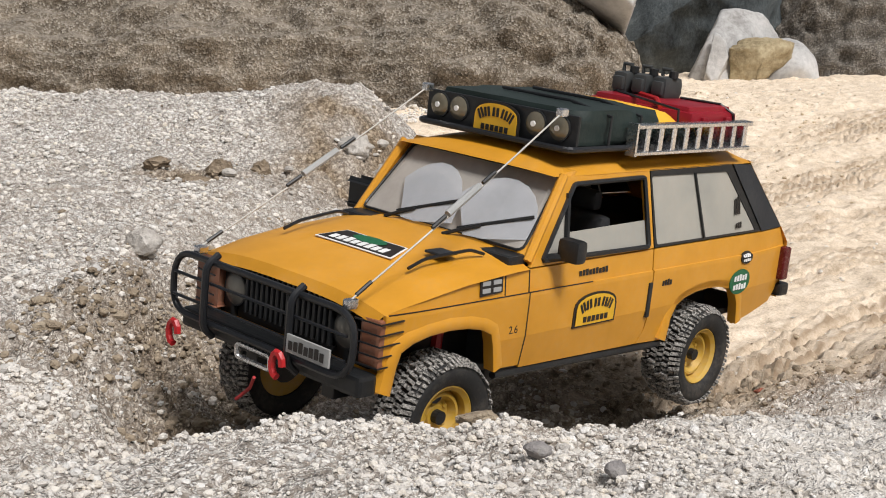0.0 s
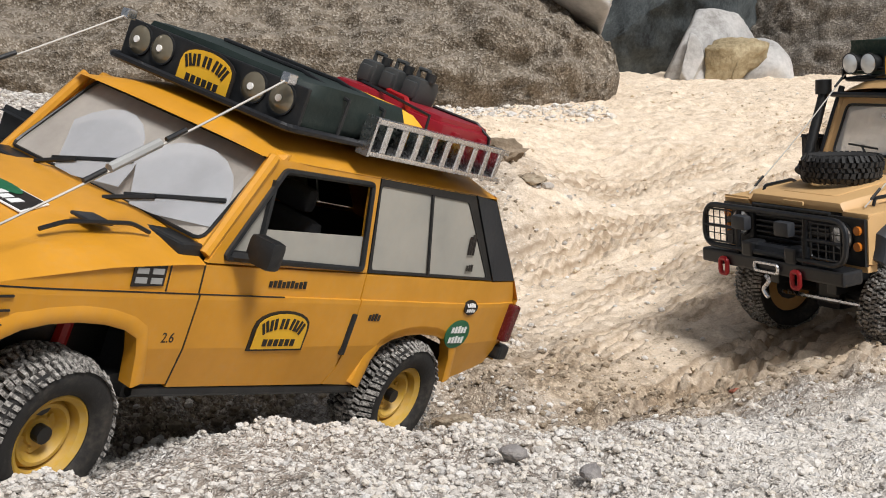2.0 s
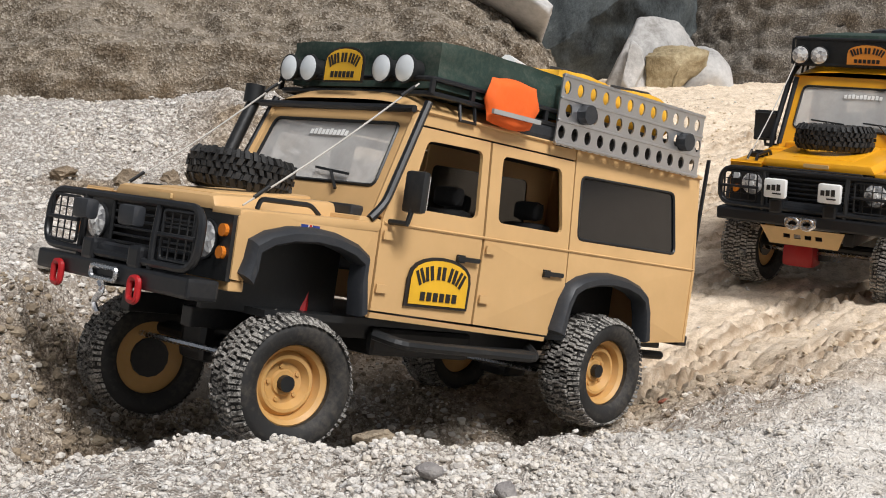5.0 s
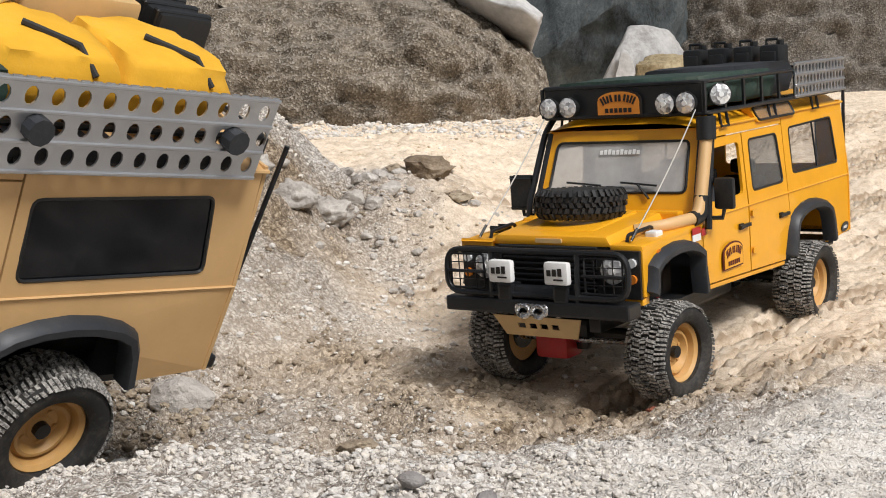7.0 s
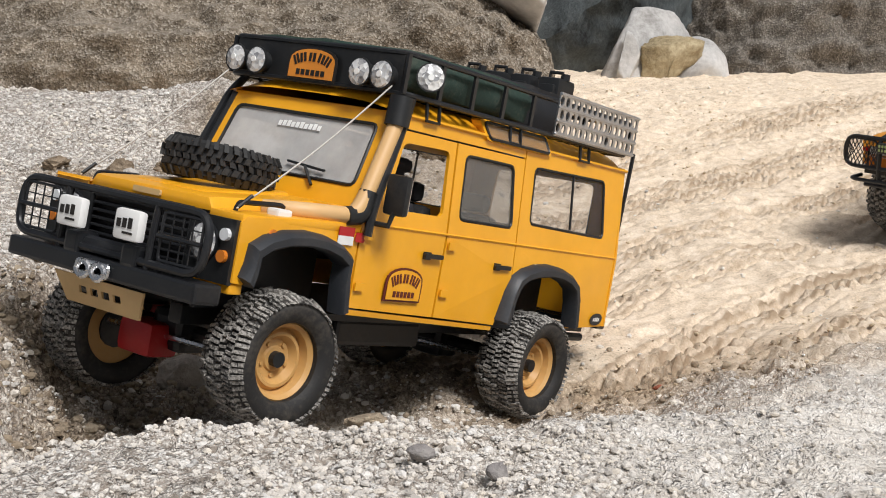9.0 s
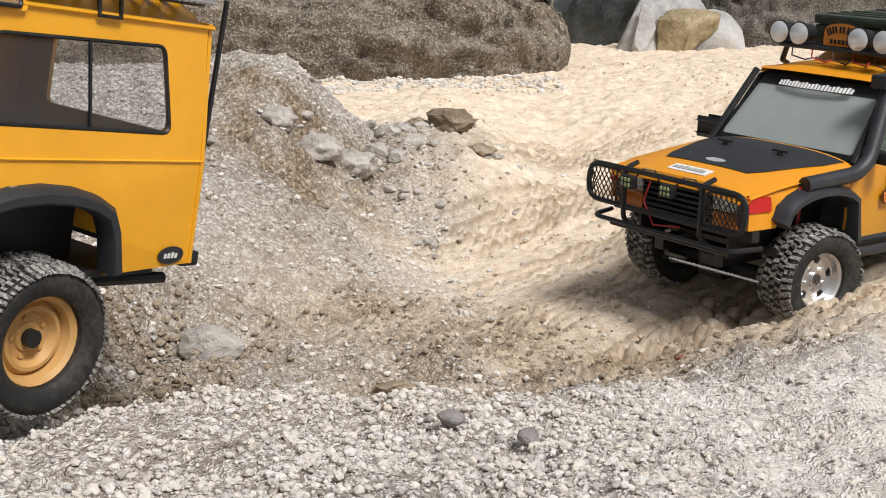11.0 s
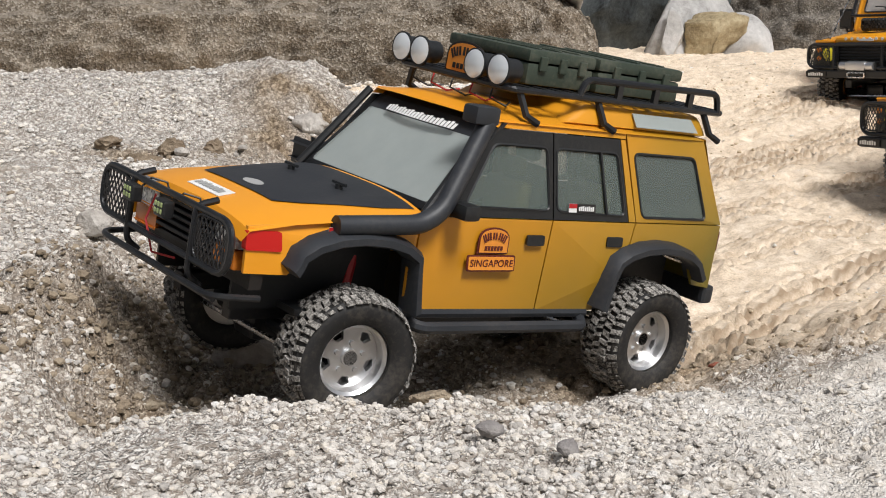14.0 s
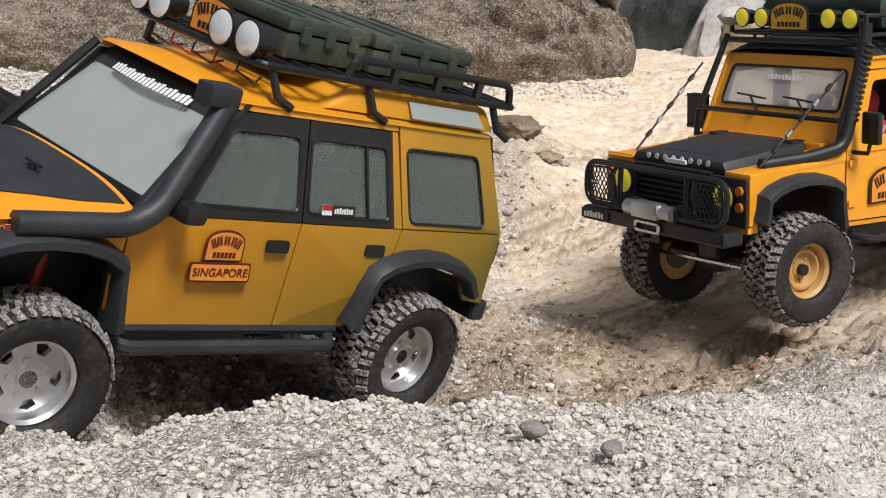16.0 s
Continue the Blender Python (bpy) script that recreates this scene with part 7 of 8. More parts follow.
    smooth(part("raised_roof", box((-0.222, -0.077, 0.242), (-0.04, 0.077, 0.2605), 0.006, taper=step_taper), P, car))
    for s in (1, -1):
        part("roof_window", sheet([(-0.125, 0.2455), (-0.205, 0.2455), (-0.198, 0.2565), (-0.122, 0.2565)], [], lambda u, v, d: Vector((u, s * (0.0785 - (v - 0.2455) * 0.48 - d), v)), 0.001), HAZE, car)
    part("tailgate", loft([[(-0.2165, y, 0.241) for y in (-0.079, 0, 0.079)], [(tail, y, 0.166) for y in (-0.088, 0, 0.088)], [(tail - 0.002, y, 0.103) for y in (-0.088, 0, 0.088)]]), P, car)
    part("rear_bumper", box((tail - 0.012, -0.092, 0.090), (tail + 0.004, 0.092, 0.108), 0.004), FLARE, car)
    part("grille_backing", box((nose - 0.016, -0.09, 0.108), (nose - 0.006, 0.09, 0.150)), INK, car)
    gr = part("grille", box((nose - 0.006, -0.046, 0.116), (nose - 0.002, 0.046, 0.119)), BLACK, car)
    for k in range(5):
        part("slat", box((nose - 0.005, -0.045, 0.122 + 0.0055 * k), (nose + 0.001, 0.045, 0.125 + 0.0055 * k), 0.0006, segments=1), BLACK, gr)
    bars = [tube(rounded([(0.266, -0.102, 0.120), (0.266, 0.102, 0.120), (0.265, 0.102, 0.157), (0.265, -0.102, 0.157)], 0.02, 5), 0.0026, 8, True)]
    bars += [tube(rounded([(0.256, y, 0.100), (0.267, y, 0.108), (0.266, y, 0.158), (0.250, y, 0.162)], 0.006, 4, False), 0.0026, 8) for y in (-0.050, 0.050)]
    bars += [tube(rounded([(0.235, -0.098, 0.104), (0.270, -0.09, 0.104), (0.270, 0.09, 0.104), (0.235, 0.098, 0.104)], 0.014, 5, False), 0.0025, 8), tube([(0.258, -0.075, 0.097), (0.258, 0.075, 0.097)], 0.0022, 8)]
    smooth(part("bull_bar", joined(*bars), STEEL, car, "black tubular bull bar with mesh lamp guards"))
    for y in (-0.040, 0.012):
        led = part("work_lamp", box((0.266, y - 0.009, 0.140), (0.275, y + 0.007, 0.153), 0.002), BLACK, car, "small black lamp with greenish diodes")
        for i in range(3):
            for j in range(2):
                part("diode", box((0.2745, y - 0.0072 + 0.0045 * i, 0.1425 + 0.005 * j), (0.2758, y - 0.0042 + 0.0045 * i, 0.1462 + 0.005 * j), 0.0006, segments=1), DIODE, led)
        part("cable", tube([(0.268, y + 0.004, 0.150), (0.262, y + 0.010, 0.160), (0.252, y + 0.016, 0.158), (0.25, y + 0.02, 0.148)], 0.0009, 5), INK, car)
    part("cable", tube([(0.262, -0.02, 0.15), (0.266, -0.024, 0.13), (0.264, -0.012, 0.108), (0.262, 0.02, 0.112)], 0.0009, 5), RED_CORD, car)
    smooth(part("snorkel", tube(rounded([(0.182, 0.099, 0.1575), (0.110, 0.1035, 0.1610), (0.092, 0.1035, 0.172), (0.052, 0.092, 0.243)], 0.018, 5, False), 0.0076, 10), FLARE, car, "fat black snorkel along the pillar"))
    smooth(part("snorkel_head", box((0.048, 0.082, 0.238), (0.072, 0.100, 0.252), 0.003), FLARE, car))
    # rack, lamps and cases
    rk = part("roof_rack", joined(tube(rounded([(0.020, -0.074, 0.265), (0.020, 0.074, 0.265), (-0.238, 0.074, 0.265), (-0.238, -0.074, 0.265)], 0.008), 0.0028, 7, True)), STEEL, car, "black flat roof rack")
    for k in range(14):
        part("slat", tube([(0.008 - 0.0175 * k, -0.073, 0.2655), (0.008 - 0.0175 * k, 0.073, 0.2655)], 0.0022, 6), STEEL, rk)
    for s in (1, -1):
        hoop = [tube(rounded([(-0.055, s * 0.074, 0.266), (-0.060, s * 0.074, 0.280), (-0.225, s * 0.074, 0.282), (-0.230, s * 0.074, 0.266)], 0.01, 4, False), 0.003, 8)]
        hoop += [box((x - 0.003, s * 0.074 - 0.002, 0.266), (x + 0.003, s * 0.074 + 0.002, 0.281)) for x in (-0.10, -0.145, -0.19)]
        part("rack_rail", joined(*hoop), STEEL, rk)
        for x in (0.008, -0.080, -0.215):
            part("foot", tube([(x, s * 0.070, 0.265), (x - 0.004, s * 0.079, 0.246), (x - 0.016, s * 0.081, 0.2405)], 0.0032, 6), STEEL, rk)
    for x0, x1 in ((-0.090, -0.015), (-0.200, -0.096)):
        case = smooth(part("equipment_case", joined(box((x0, -0.055, 0.268), (x1, 0.050, 0.286), 0.003), box((x0 - 0.001, -0.056, 0.2865), (x1 + 0.001, 0.051, 0.297), 0.003)), OLIVE, car, "olive green latched equipment case"))
        for k in range(3):
            x = x0 + (x1 - x0) * (0.2 + 0.3 * k)
            part("latch", box((x - 0.004, 0.0495, 0.280), (x + 0.004, 0.053, 0.292), 0.001), OLIVE, case)
            part("rib", box((x - 0.002, -0.05, 0.2965), (x + 0.002, 0.045, 0.2985), 0.0006, segments=1), OLIVE, case)
    for y in (-0.070, -0.044, 0.030, 0.060):
        lamp(car, (0.024, y, 0.278), (1, 0.05, 0), 0.0128, LAMP_GLOW, 0.018)
    front_sign(car, 0.010, 0.266, 0.05, 0.027, SIGN_ORANGE, INK)
    for k in range(5):
        y = -0.06 + 0.026 * k
        part("cable", tube([(0.012, y, 0.266), (0.018, y + 0.004, 0.254), (0.008, y + 0.014, 0.2495), (-0.004, y + 0.02 - 0.004 * k, 0.252)], 0.0009, 5), RED_CORD if k % 2 else INK, car)
    at = wagon_flank(1, 0.166, 0.097, 0.088, 0.079, 0.240, 0.1265, 0.2)
    side_sign(car, 0.029, 0.1375, 0.032, 0.021, SIGN_ORANGE, RED_INK, at)
    box_sign = part("sign", sheet(loop2([(0.054, 0.1235), (0.004, 0.1235), (0.004, 0.1365), (0.054, 0.1365)], 0.002), [], lambda u, v, d: at(u, v, d - 0.0012), 0.0008), RED_INK, car, "orange sign with a place name")
    part("sign_face", sheet(loop2([(0.0525, 0.1248), (0.0055, 0.1248), (0.0055, 0.1352), (0.0525, 0.1352)], 0.0015), [], lambda u, v, d: at(u, v, d - 0.0017), 0.0006), SIGN_ORANGE, box_sign)
    words("SINGAPORE", 0.0084, RED_INK, box_sign, Matrix(((-1, 0, 0, 0.029), (0, 0.0, 1, 0.0985), (0, 1, 0, 0.13), (0, 0, 0, 1))))
    for x, z, w, h in ((0.180, 0.1515, 0.0095, 0.0075), (-0.0535, 0.176, 0.009, 0.007)):
        f = part("flag_sticker", sheet([(x + w / 2, z - h / 2), (x - w / 2, z - h / 2), (x - w / 2, z + h / 2), (x + w / 2, z + h / 2)], [], lambda u, v, d: at(u, v, d - 0.0008), 0.0005), WHITE, car)
        part("flag_field", sheet([(x + w / 2, z), (x - w / 2, z), (x - w / 2, z + h / 2), (x + w / 2, z + h / 2)], [], lambda u, v, d: at(u, v, d - 0.0012), 0.0004), RED_PAINT, f)
    nm = part("name_sticker", sheet([(-0.0585, 0.1725), (-0.080, 0.1725), (-0.080, 0.1795), (-0.0585, 0.1795)], [], lambda u, v, d: at(u, v, d - 0.0008), 0.0005), INK, car)
    text_bars(8, 0.018, 0.004, lambda u, v, d: at(-0.069 - u, 0.176 + v, d - 0.0014), WHITE, nm)
    part("dashboard", box((0.06, -0.08, 0.146), (0.096, 0.08, 0.167), 0.006), INTERIOR, car)
    for y in (-0.043, 0.043):
        seat(car, -0.005, y, 0.130, OLIVE_CLOTH)
        seat(car, -0.10, y, 0.130, OLIVE_CLOTH)
    running_gear(car, 0.324, 0.072, 0.225, -0.235, 0.095)
    WHEELS["estate"] = add_wheels(car, (0.149, -0.166), 0.090, 0.062, 0.0520, 0.043, 0.0285, "alloy", SILVER_RIM, 7, lugs=42)


station_wagon()
estate()


# ---- loose stones and clods ----
split_boulder()
lump("stone", -0.138, 1.128, (0.032, 0.020, 0.018), STONE, "pale grey stone half sunk in the gravel", 4, turn=-0.2, lift=0.5)
lump("stone", -0.272, 1.170, (0.018, 0.014, 0.014), STONE, "small pale stone on the gravel slope", 5, lift=0.9)
lump("stone", -0.020, 1.735, (0.034, 0.026, 0.030), STONE, "large pale stone beside the mound", 6, lift=0.3, level=4, detail=0.3)
lump("stone", -0.068, 1.672, (0.034, 0.024, 0.022), STONE, "broken pale stone beside the mound", 7, lift=0.2, level=4, detail=0.3)
lump("stone", -0.113, 1.672, (0.026, 0.020, 0.019), STONE, "broken pale stone beside the mound", 17, lift=0.2, level=4, detail=0.3)
lump("stone", 0.047, 0.628, (0.0075, 0.006, 0.0048), DARK_STONE, "small dark stone on the near bank", 8, lift=0.7)
lump("stone", 0.083, 0.60, (0.006, 0.005, 0.005), DARK_STONE, "small brown stone on the near bank", 9, lift=0.7)
lump("clod", 0.020, 0.733, (0.013, 0.009, 0.007), CLOD, "crumbling brown clod on the bank's edge", 10, lift=0.5, category="clod", detail=0.3)
lump("stone", 0.290, 1.140, (0.012, 0.008, 0.005), RED_STONE, "small brick-red stone on the sand", 11, lift=0.6)
lump("clod", 0.122, 1.93, (0.038, 0.028, 0.026), DARK_CLOD, "dark brown clod on the sand", 12, lift=0.5, category="clod", detail=0.35)
lump("clod", 0.160, 1.85, (0.022, 0.016, 0.013), CLOD, "brown clod on the sand", 13, lift=0.5, category="clod", detail=0.35)
lump("clod", 0.078, 1.95, (0.018, 0.013, 0.010), CLOD, "brown clod on the sand", 14, lift=0.5, category="clod", detail=0.35)
lump("stone", -0.03, 1.02, (0.011, 0.009, 0.008), STONE, "pale stone in the trench", 18, lift=0.5)
lump("stone", -0.245, 0.655, (0.010, 0.008, 0.006), STONE, "pale stone on the near bank", 19, lift=0.5)

for x, y, size, seed in ((-0.335, 1.515, (0.020, 0.013, 0.011), 41), (-0.292, 1.50, (0.026, 0.016, 0.016), 42), (-0.262, 1.515, (0.016, 0.012, 0.012), 43), (-0.215, 1.55, (0.014, 0.01, 0.01), 44)):
    lump("clod", x, y, size, DARK_CLOD, "dark brown clod of earth broken out of the gravel", seed, lift=0.35, category="clod", detail=0.4)
for x, y, size, seed in ((0.012, 1.80, (0.018, 0.014, 0.014), 51), (0.040, 1.79, (0.016, 0.012, 0.012), 52), (0.062, 1.83, (0.020, 0.015, 0.014), 53), (0.030, 1.86, (0.017, 0.014, 0.014), 54)):
    lump("stone", x, y, size, STONE, "pale rubble stone in the heap beside the mound", seed, lift=0.35)


def near_share(x, y):
    return np.clip(gravel_share(x, y) * 1.2, 0.1, 1)


def heap_share(x, y):
    return np.clip(np.exp(-((x - 0.03) / 0.10) ** 2 - ((y - 1.80) / 0.13) ** 2) + 0.5 * np.exp(-((x + 0.27) / 0.10) ** 2 - ((y - 1.52) / 0.05) ** 2), 0, 1)


def rubble_share(x, y):
    crumbs = 0.75 * np.exp(-((y - 1.09 - 0.1 * x) / 0.09) ** 2) * step(-0.15, 0.0, x) * (1 - step(0.3, 0.45, x))
    return np.clip(crumbs + 0.7 * churned(x, y) + 0.55 * cut_bank(x, y) + 0.4 * heap_share(x, y) + 0.04 * gravel_share(x, y), 0, 1)


scatter("bank_pebbles", 95000, (-0.40, 0.40, 0.46, 0.84), (0.0005, 0.0031), 1, near_share, PEBBLE, "loose pale pebbles on the near bank", 1)
scatter("slope_pebbles", 80000, (-0.68, 0.30, 0.80, 2.0), (0.0008, 0.0046), 1, gravel_share, PEBBLE, "loose pale pebbles on the slope", 2)
scatter("field_pebbles", 12000, (-0.3, 1.1, 0.78, 3.2), (0.0007, 0.0034), 1, lambda x, y: np.clip(0.25 + 0.75 * (1 - sandy(x, y)), 0, 1) * (x > -0.3 * (y > 1.95)), PEBBLE, "scattered grit on the sand", 3)
scatter("rubble", 30000, (-0.42, 0.5, 0.84, 1.95), (0.0007, 0.0042), 1, rubble_share, CLOD, "brown rubble and crumbled earth", 4)
scatter("heap_rubble", 1500, (-0.40, 0.25, 1.42, 2.05), (0.0025, 0.012), 2, heap_share, STONE, "pale broken rubble beside the mound", 7)
scatter("sand_clods", 14000, (-0.1, 1.15, 1.05, 3.0), (0.0007, 0.0040), 1, lambda x, y: np.clip(sandy(x, y) * (0.05 + 0.35 * ruts_right(x, y)[1] + 1.6 * np.clip(fbm(x, y, 6, 3, 70) + 0.05, 0, 1)), 0, 1), SAND_CLOD, "crumbs of sand along the tyre tracks", 5, 0.3)
scatter("rock_grit", 7000, (-1.3, 0.36, 2.40, 2.54), (0.002, 0.008), 1, lambda x, y: 0.5 + 0 * x, PEBBLE, "fallen grit at the rock's foot", 6, 0.2)
scatter("cut_crumbs", 5000, (-0.32, -0.02, 0.84, 1.30), (0.0012, 0.006), 1, cut_bank, CLOD, "crumbled brown earth in the cut bank", 8)
# Way of each vehicle: seconds, place of its middle at tread level, turn in degrees.
WAYS = {}
WAYS['station_wagon'] = (
    (0, 0.0298, 1.0043, 0.0387, -7.3, -0.95, -132.7),
    (0.5, -0.0270, 0.9645, 0.0588, -18.7, -7.95, -130.56),
    (1, -0.0868, 0.9210, 0.0713, -12.0, -16.4, -130.6),
    (1.5, -0.1446, 0.8472, 0.0713, -18.86, -16.36, -123.33),
    (2, -0.1896, 0.7907, 0.0846, -17.0, -10.06, -122.02),
    (2.5, -0.2599, 0.7212, 0.1093, -8.05, -4.22, -122.45),
    (2.8, -0.3161, 0.6765, 0.1098, -14.7, -4.45, -123.5),
    (3, -0.3605, 0.6285, 0.1082, -15.0, -4.29, -123.4),
    (3.2, -0.4010, 0.5889, 0.1210, -12.9, -2.21, -122.07),
    (3.7, -0.50, 0.44, 0.118, -8, 0, -120),
    (4.4, -0.69, 0.14, 0.114, -3, 0, -119),
    (7, -1.5, -1.2, 0.11, 0, 0, -122),
    (16, -2.6, -3, 0.11, 0, 0, -122),
)
WAYS['tan_truck'] = (
    (0, 0.90, 1.50, 0.075, 0, 3, -154),
    (1, 0.735, 1.405, 0.060, 2, 4, -154),
    (1.5, 0.6480, 1.3620, 0.050, 0.6, 5, -154),
    (2, 0.5720, 1.3299, 0.0389, 0.25, 5.11, -153.63),
    (2.5, 0.5048, 1.3010, 0.0337, 2.08, 5.14, -153.19),
    (3, 0.4211, 1.2611, 0.0316, 3.13, 5.03, -151.58),
    (3.2, 0.3836, 1.2434, 0.0289, 4.82, 4.13, -150.91),
    (4, 0.215, 1.157, 0.013, 2, 1, -147),
    (4.6, 0.095, 1.083, 0.012, -1, -4, -142),
    (5, 0.02, 1.034, 0.026, 0, -11, -139),
    (5.3, -0.0395, 0.9986, 0.0369, -0.23, -14.25, -137.68),
    (5.5, -0.0821, 0.9767, 0.0358, -6.82, -16.3, -136.67),
    (6, -0.1869, 0.9178, 0.0387, -15.4, -16.8, -130.49),
    (6.5, -0.2409, 0.8633, 0.0709, -4.08, -8.74, -132.07),
    (6.6, -0.2646, 0.8491, 0.0767, -6.07, -8.37, -132.45),
    (7, -0.3732, 0.7766, 0.0848, -24.4, -4.47, -133.07),
    (7.4, -0.49, 0.67, 0.108, -14, -2, -130),
    (8.3, -0.70, 0.36, 0.112, -3, 0, -124),
    (11, -1.2, -0.6, 0.11, 0, 0, -120),
    (16, -1.9, -1.9, 0.11, 0, 0, -120),
)
WAYS['yellow_truck'] = (
    (0, 1.32, 2.10, 0.13, 0, 4, -133),
    (3, 0.94, 1.82, 0.09, 0, 4, -131),
    (5.3, 0.6077, 1.5426, 0.0550, -2.52, 2.15, -128.95),
    (5.5, 0.5833, 1.5236, 0.0514, -2.2, 2.53, -128.76),
    (6, 0.5194, 1.4675, 0.0475, -0.71, 5.0, -130.19),
    (6.5, 0.4493, 1.4143, 0.0354, 0.87, 4.92, -130.1),
    (7, 0.3535, 1.3523, 0.0194, 2.96, 3.29, -130.41),
    (7.5, 0.2487, 1.2831, 0.0111, 2.48, 1.3, -131.65),
    (8, 0.1550, 1.2187, 0.0012, -4.31, 0.34, -132.52),
    (8.5, 0.0615, 1.1461, -0.0030, -6.34, -0.9, -131.51),
    (9, -0.0163, 1.0707, 0.0202, -4.92, -10.74, -129.65),
    (9.5, -0.1029, 0.9899, 0.0295, -9.41, -16.1, -128.25),
    (10, -0.1920, 0.9213, 0.0314, -11.01, -14.03, -128.64),
    (10.2, -0.2078, 0.9027, 0.0498, -10.33, -12.46, -129.07),
    (11, -0.37, 0.68, 0.1, -8, -5, -127),
    (11.6, -0.52, 0.46, 0.112, -3, 0, -125),
    (12.2, -0.68, 0.22, 0.112, 0, 0, -122),
    (16, -1.25, -0.8, 0.11, 0, 0, -120),
)
WAYS['estate'] = (
    (0, 1.87, 2.42, 0.16, 0, 4, -140),
    (6, 1.32, 1.95, 0.1, 0, 3, -144),
    (8, 1.09, 1.805, 0.08, -3, 2, -146),
    (9, 0.905, 1.68, 0.060, -4, 2, -148),
    (10, 0.677, 1.508, 0.0365, -5.8, 2.0, -149.0),
    (12.3, 0.2966, 1.2609, 0.0066, 0.26, 2.2, -141.5),
    (12.5, 0.2595, 1.2376, 0.0031, 1.29, 1.55, -141.64),
    (13, 0.1668, 1.1830, -0.0010, 0.4, 0.42, -142.47),
    (13.5, 0.0681, 1.1298, -0.0030, -2.39, 0.1, -143.65),
    (14, 0.0174, 1.1095, 0.0116, -8.11, -6.54, -143.13),
    (14.5, -0.0618, 1.0596, 0.0276, -9.36, -15.55, -143.77),
    (15, -0.1461, 1.0064, 0.0277, -15.16, -15.08, -136.15),
    (15.5, -0.2071, 0.9575, 0.0399, -17.05, -11.43, -133.32),
    (16, -0.2248, 0.9369, 0.0500, -15.0, -8.56, -133.11),
)
WAYS['black_bonnet_truck'] = (
    (0, 2.5, 2.62, 0.17, 0, 3, -150),
    (6, 1.95, 2.36, 0.13, 0, 3, -155),
    (10, 1.45, 2.13, 0.11, 0, 3, -157),
    (12.5, 1.12, 2.0, 0.09, 0, 3, -157),
    (13.5, 0.98, 1.88, 0.06, 0, 2, -157),
    (14, 0.8955, 1.7357, 0.0814, 0, 2.9, -156),
    (14.5, 0.8194, 1.59, 0.0975, -0.6, 3.3, -154.7),
    (14.8, 0.735, 1.495, 0.0935, -1, 2.8, -153.7),
    (15, 0.6775, 1.448, 0.0883, -2, 2.3, -153),
    (15.2, 0.593, 1.409, 0.066, -2, 3.5, -150.7),
    (15.5, 0.4782, 1.3734, 0.0528, -2.14, 5.42, -148.71),
    (16, 0.4232, 1.3416, 0.0481, -1.81, 3.25, -148.59),
)
WAYS['rear_truck'] = (
    (0, 2.5, 3.3, 0.24, 0, 5, -148),
    (10, 1.6, 2.85, 0.21, 0, 5, -142),
    (13, 1.16, 2.6, 0.185, 0, 5, -139),
    (13.5, 1.06, 2.5, 0.175, 0, 5, -139),
    (14, 1, 2.44, 0.165, 0, 5, -139),
    (16, 1, 2.44, 0.165, 0, 5, -139),
)


# ---- what moves ----
def along(rows, t):
    """The pose at t seconds between the rows of a way."""
    for a, b in zip(rows, rows[1:]):
        if t <= b[0]:
            k = (t - a[0]) / (b[0] - a[0])
            p, q = pose(*a[1:]), pose(*b[1:])
            return Matrix.LocRotScale(p.translation.lerp(q.translation, k), p.to_quaternion().slerp(q.to_quaternion(), k), None)
    return pose(*rows[-1][1:])


SAG = {"station_wagon": -0.012, "estate": -0.006}
TRAVEL = {
    ("station_wagon", 1): ((0, -0.003), (1, -0.010), (1.5, -0.003), (3, -0.004)), ("station_wagon", -1): ((0, -0.008), (1, 0.004), (1.5, 0.010), (2.0, 0.004), (2.8, -0.018)),
    ("tan_truck", 1): ((2.8, 0.0), (4.5, -0.006), (5.7, -0.022), (7, -0.01)), ("tan_truck", -1): ((2.8, -0.002), (5.7, 0.010), (7, 0.003)),
    ("yellow_truck", 1): ((7, -0.009), (8, -0.007), (9.3, 0.0055)), ("yellow_truck", -1): ((7, -0.005), (8, -0.004), (9.3, -0.001)),
    ("estate", 1): ((13.3, -0.001), (14, -0.005), (15.6, -0.006), (16, -0.001)), ("estate", -1): ((13.3, -0.012), (14, 0.0), (15.6, 0.004), (16, 0.002)),
    ("black_bonnet_truck", 1): ((15.6, 0.006), (16, 0.003)),
}
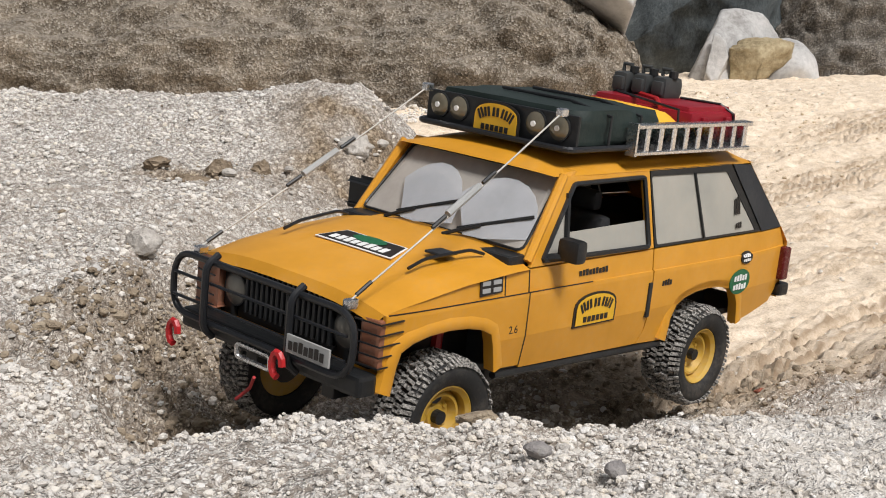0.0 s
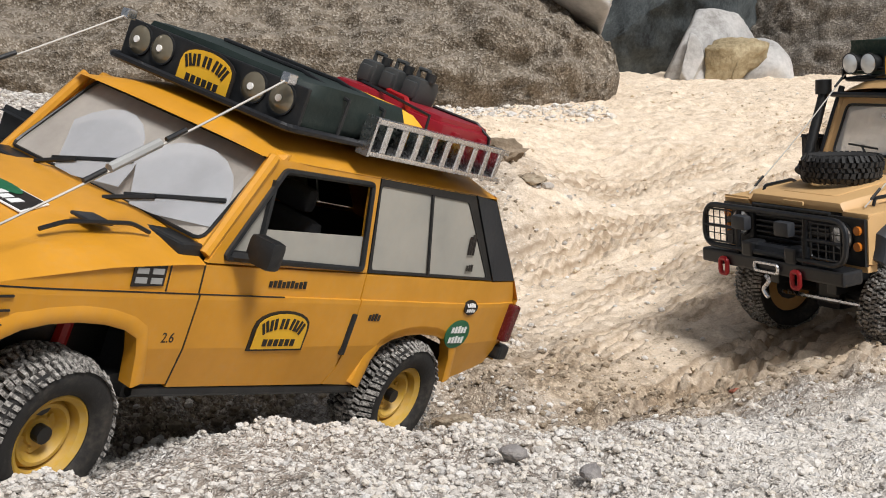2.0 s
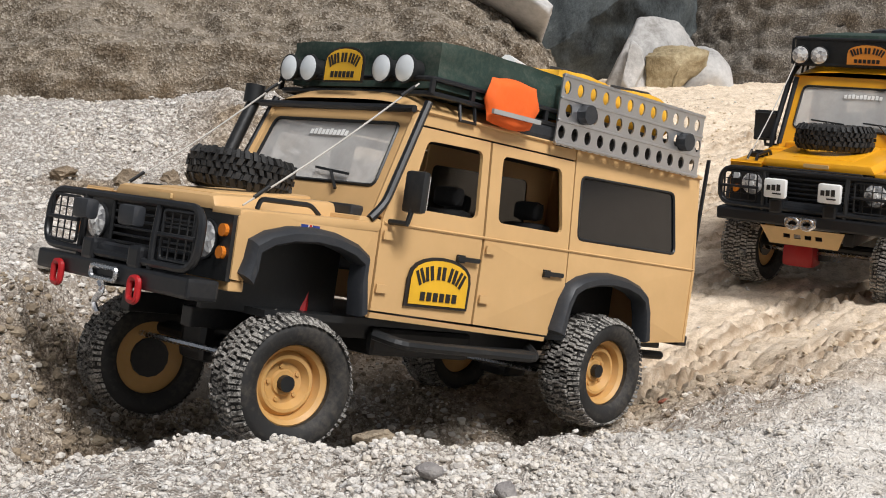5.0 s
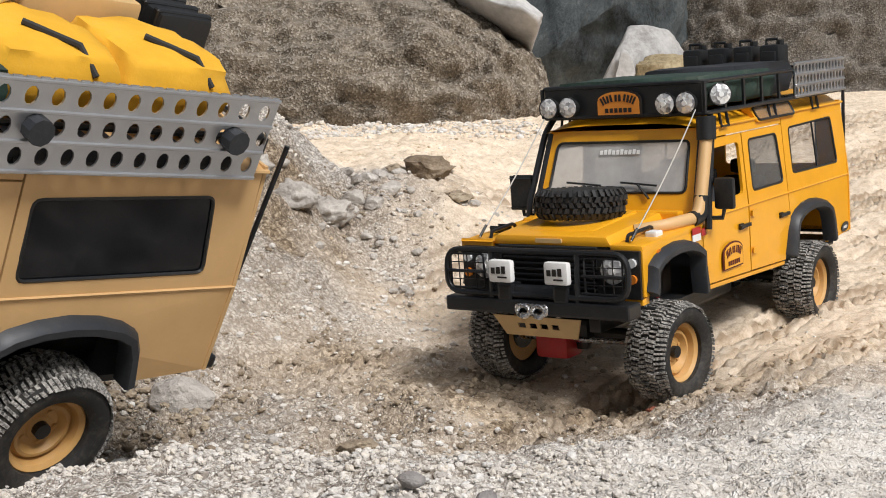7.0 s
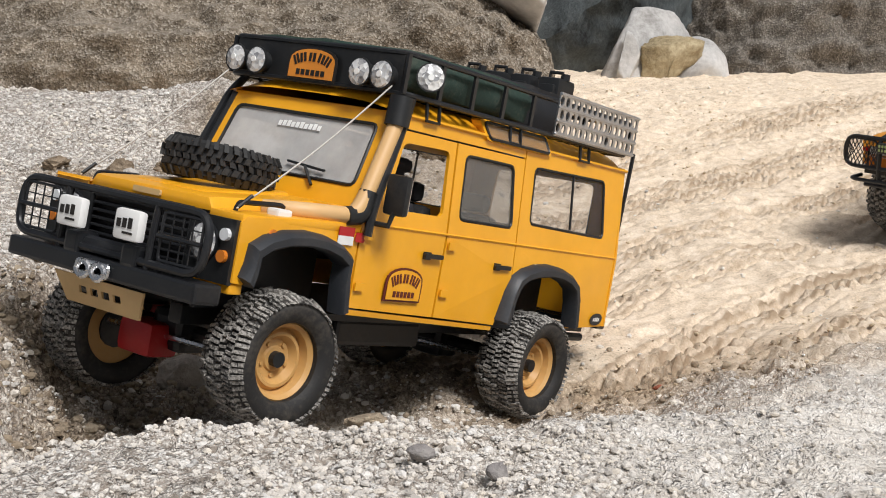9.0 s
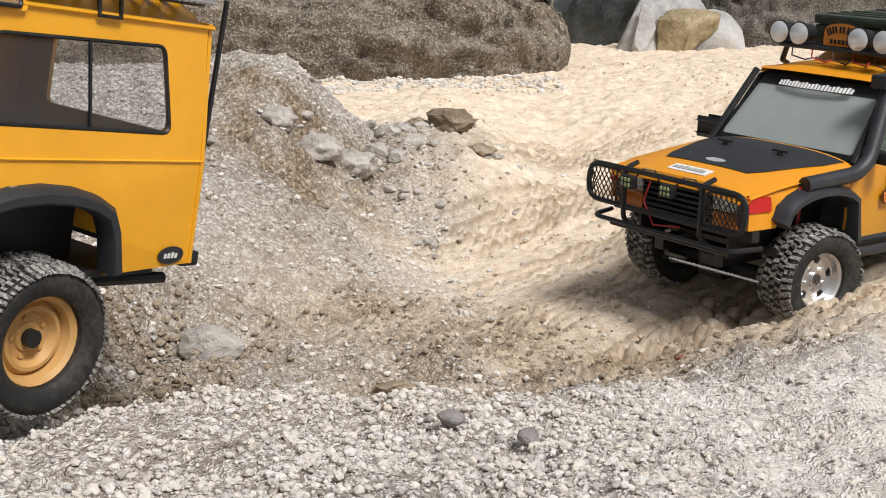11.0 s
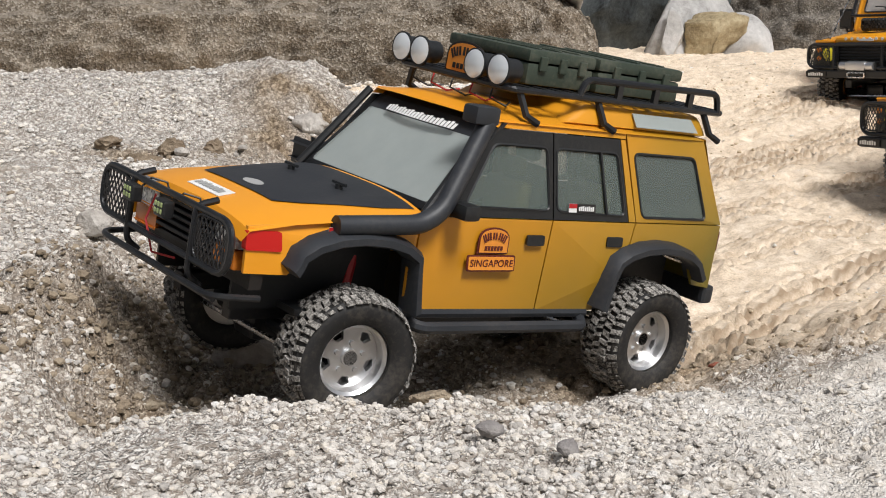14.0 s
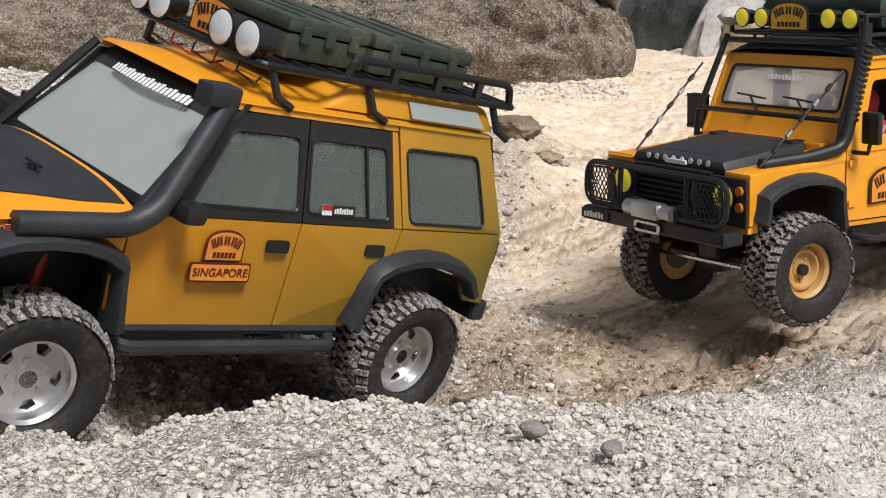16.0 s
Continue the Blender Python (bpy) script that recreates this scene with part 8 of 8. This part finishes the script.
STEER = {"estate": ((0, -8), (16, -8)), "yellow_truck": ((0, -5), (16, -5)), "tan_truck": ((0, -3), (5, -8), (16, -8)),
         "station_wagon": ((0, -3), (0.6, 2), (1.1, 18), (1.5, 26), (1.8, 8), (2.1, 0), (16, 0))}


def roll_wheels(key):
    """Each wheel turns by the way that it has gone, and its axle follows the ground."""
    rows = WAYS[key]
    times = [0.1 * k for k in range(161)]
    poses = [along(rows, t) for t in times]
    for wheel, base, side, r in WHEELS[key]:
        spots = [m @ base for m in poses]
        ups = [m.to_3x3().col[2] for m in poses]
        heads = [m.to_3x3().col[0] for m in poses]
        gx, gy = np.array([p.x for p in spots]), np.array([p.y for p in spots])
        hx, hy = np.array([h.x for h in heads]) * r * 0.5, np.array([h.y for h in heads]) * r * 0.5
        ground = np.maximum(height(gx, gy), np.maximum(terrain(gx + hx, gy + hy), terrain(gx - hx, gy - hy)) - r * 0.13)
        lift = (ground + r * 0.96 - np.array([p.z for p in spots])) / np.array([max(u.z, 0.5) for u in ups])
        low = -0.022 if key == "tan_truck" and base.x > 0 else SAG.get(key, -0.010)
        lift = np.clip(lift, low, 0.012)
        if side > 0 and (key, 1 if base.x > 0 else -1) in TRAVEL:
            lift = np.interp(times, *zip(*TRAVEL[key, 1 if base.x > 0 else -1]))
        lift = np.convolve(np.pad(lift, 2, mode="edge"), np.ones(5) / 5, "valid")
        turn, out = 0.0, []
        for k, t in enumerate(times):
            if k:
                turn += (spots[k] - spots[k - 1]).dot(heads[k]) / r
            steer = radians(float(np.interp(t, *zip(*STEER.get(key, ((0, -3), (16, -3))))))) if base.x > 0 else 0.0
            m = Matrix.Translation(base + Vector((0, 0, float(lift[k])))) @ Matrix.Rotation(steer, 4, "Z") @ Matrix.Rotation(turn, 4, "Y")
            if side < 0:
                m = m @ Matrix.Rotation(math.pi, 4, "Z")
            out.append((t, m))
        walk(wheel, out)


def motions():
    for key, rows in WAYS.items():
        walk(CARS[key], [(t, pose(*p)) for t, *p in rows])
        roll_wheels(key)


motions()
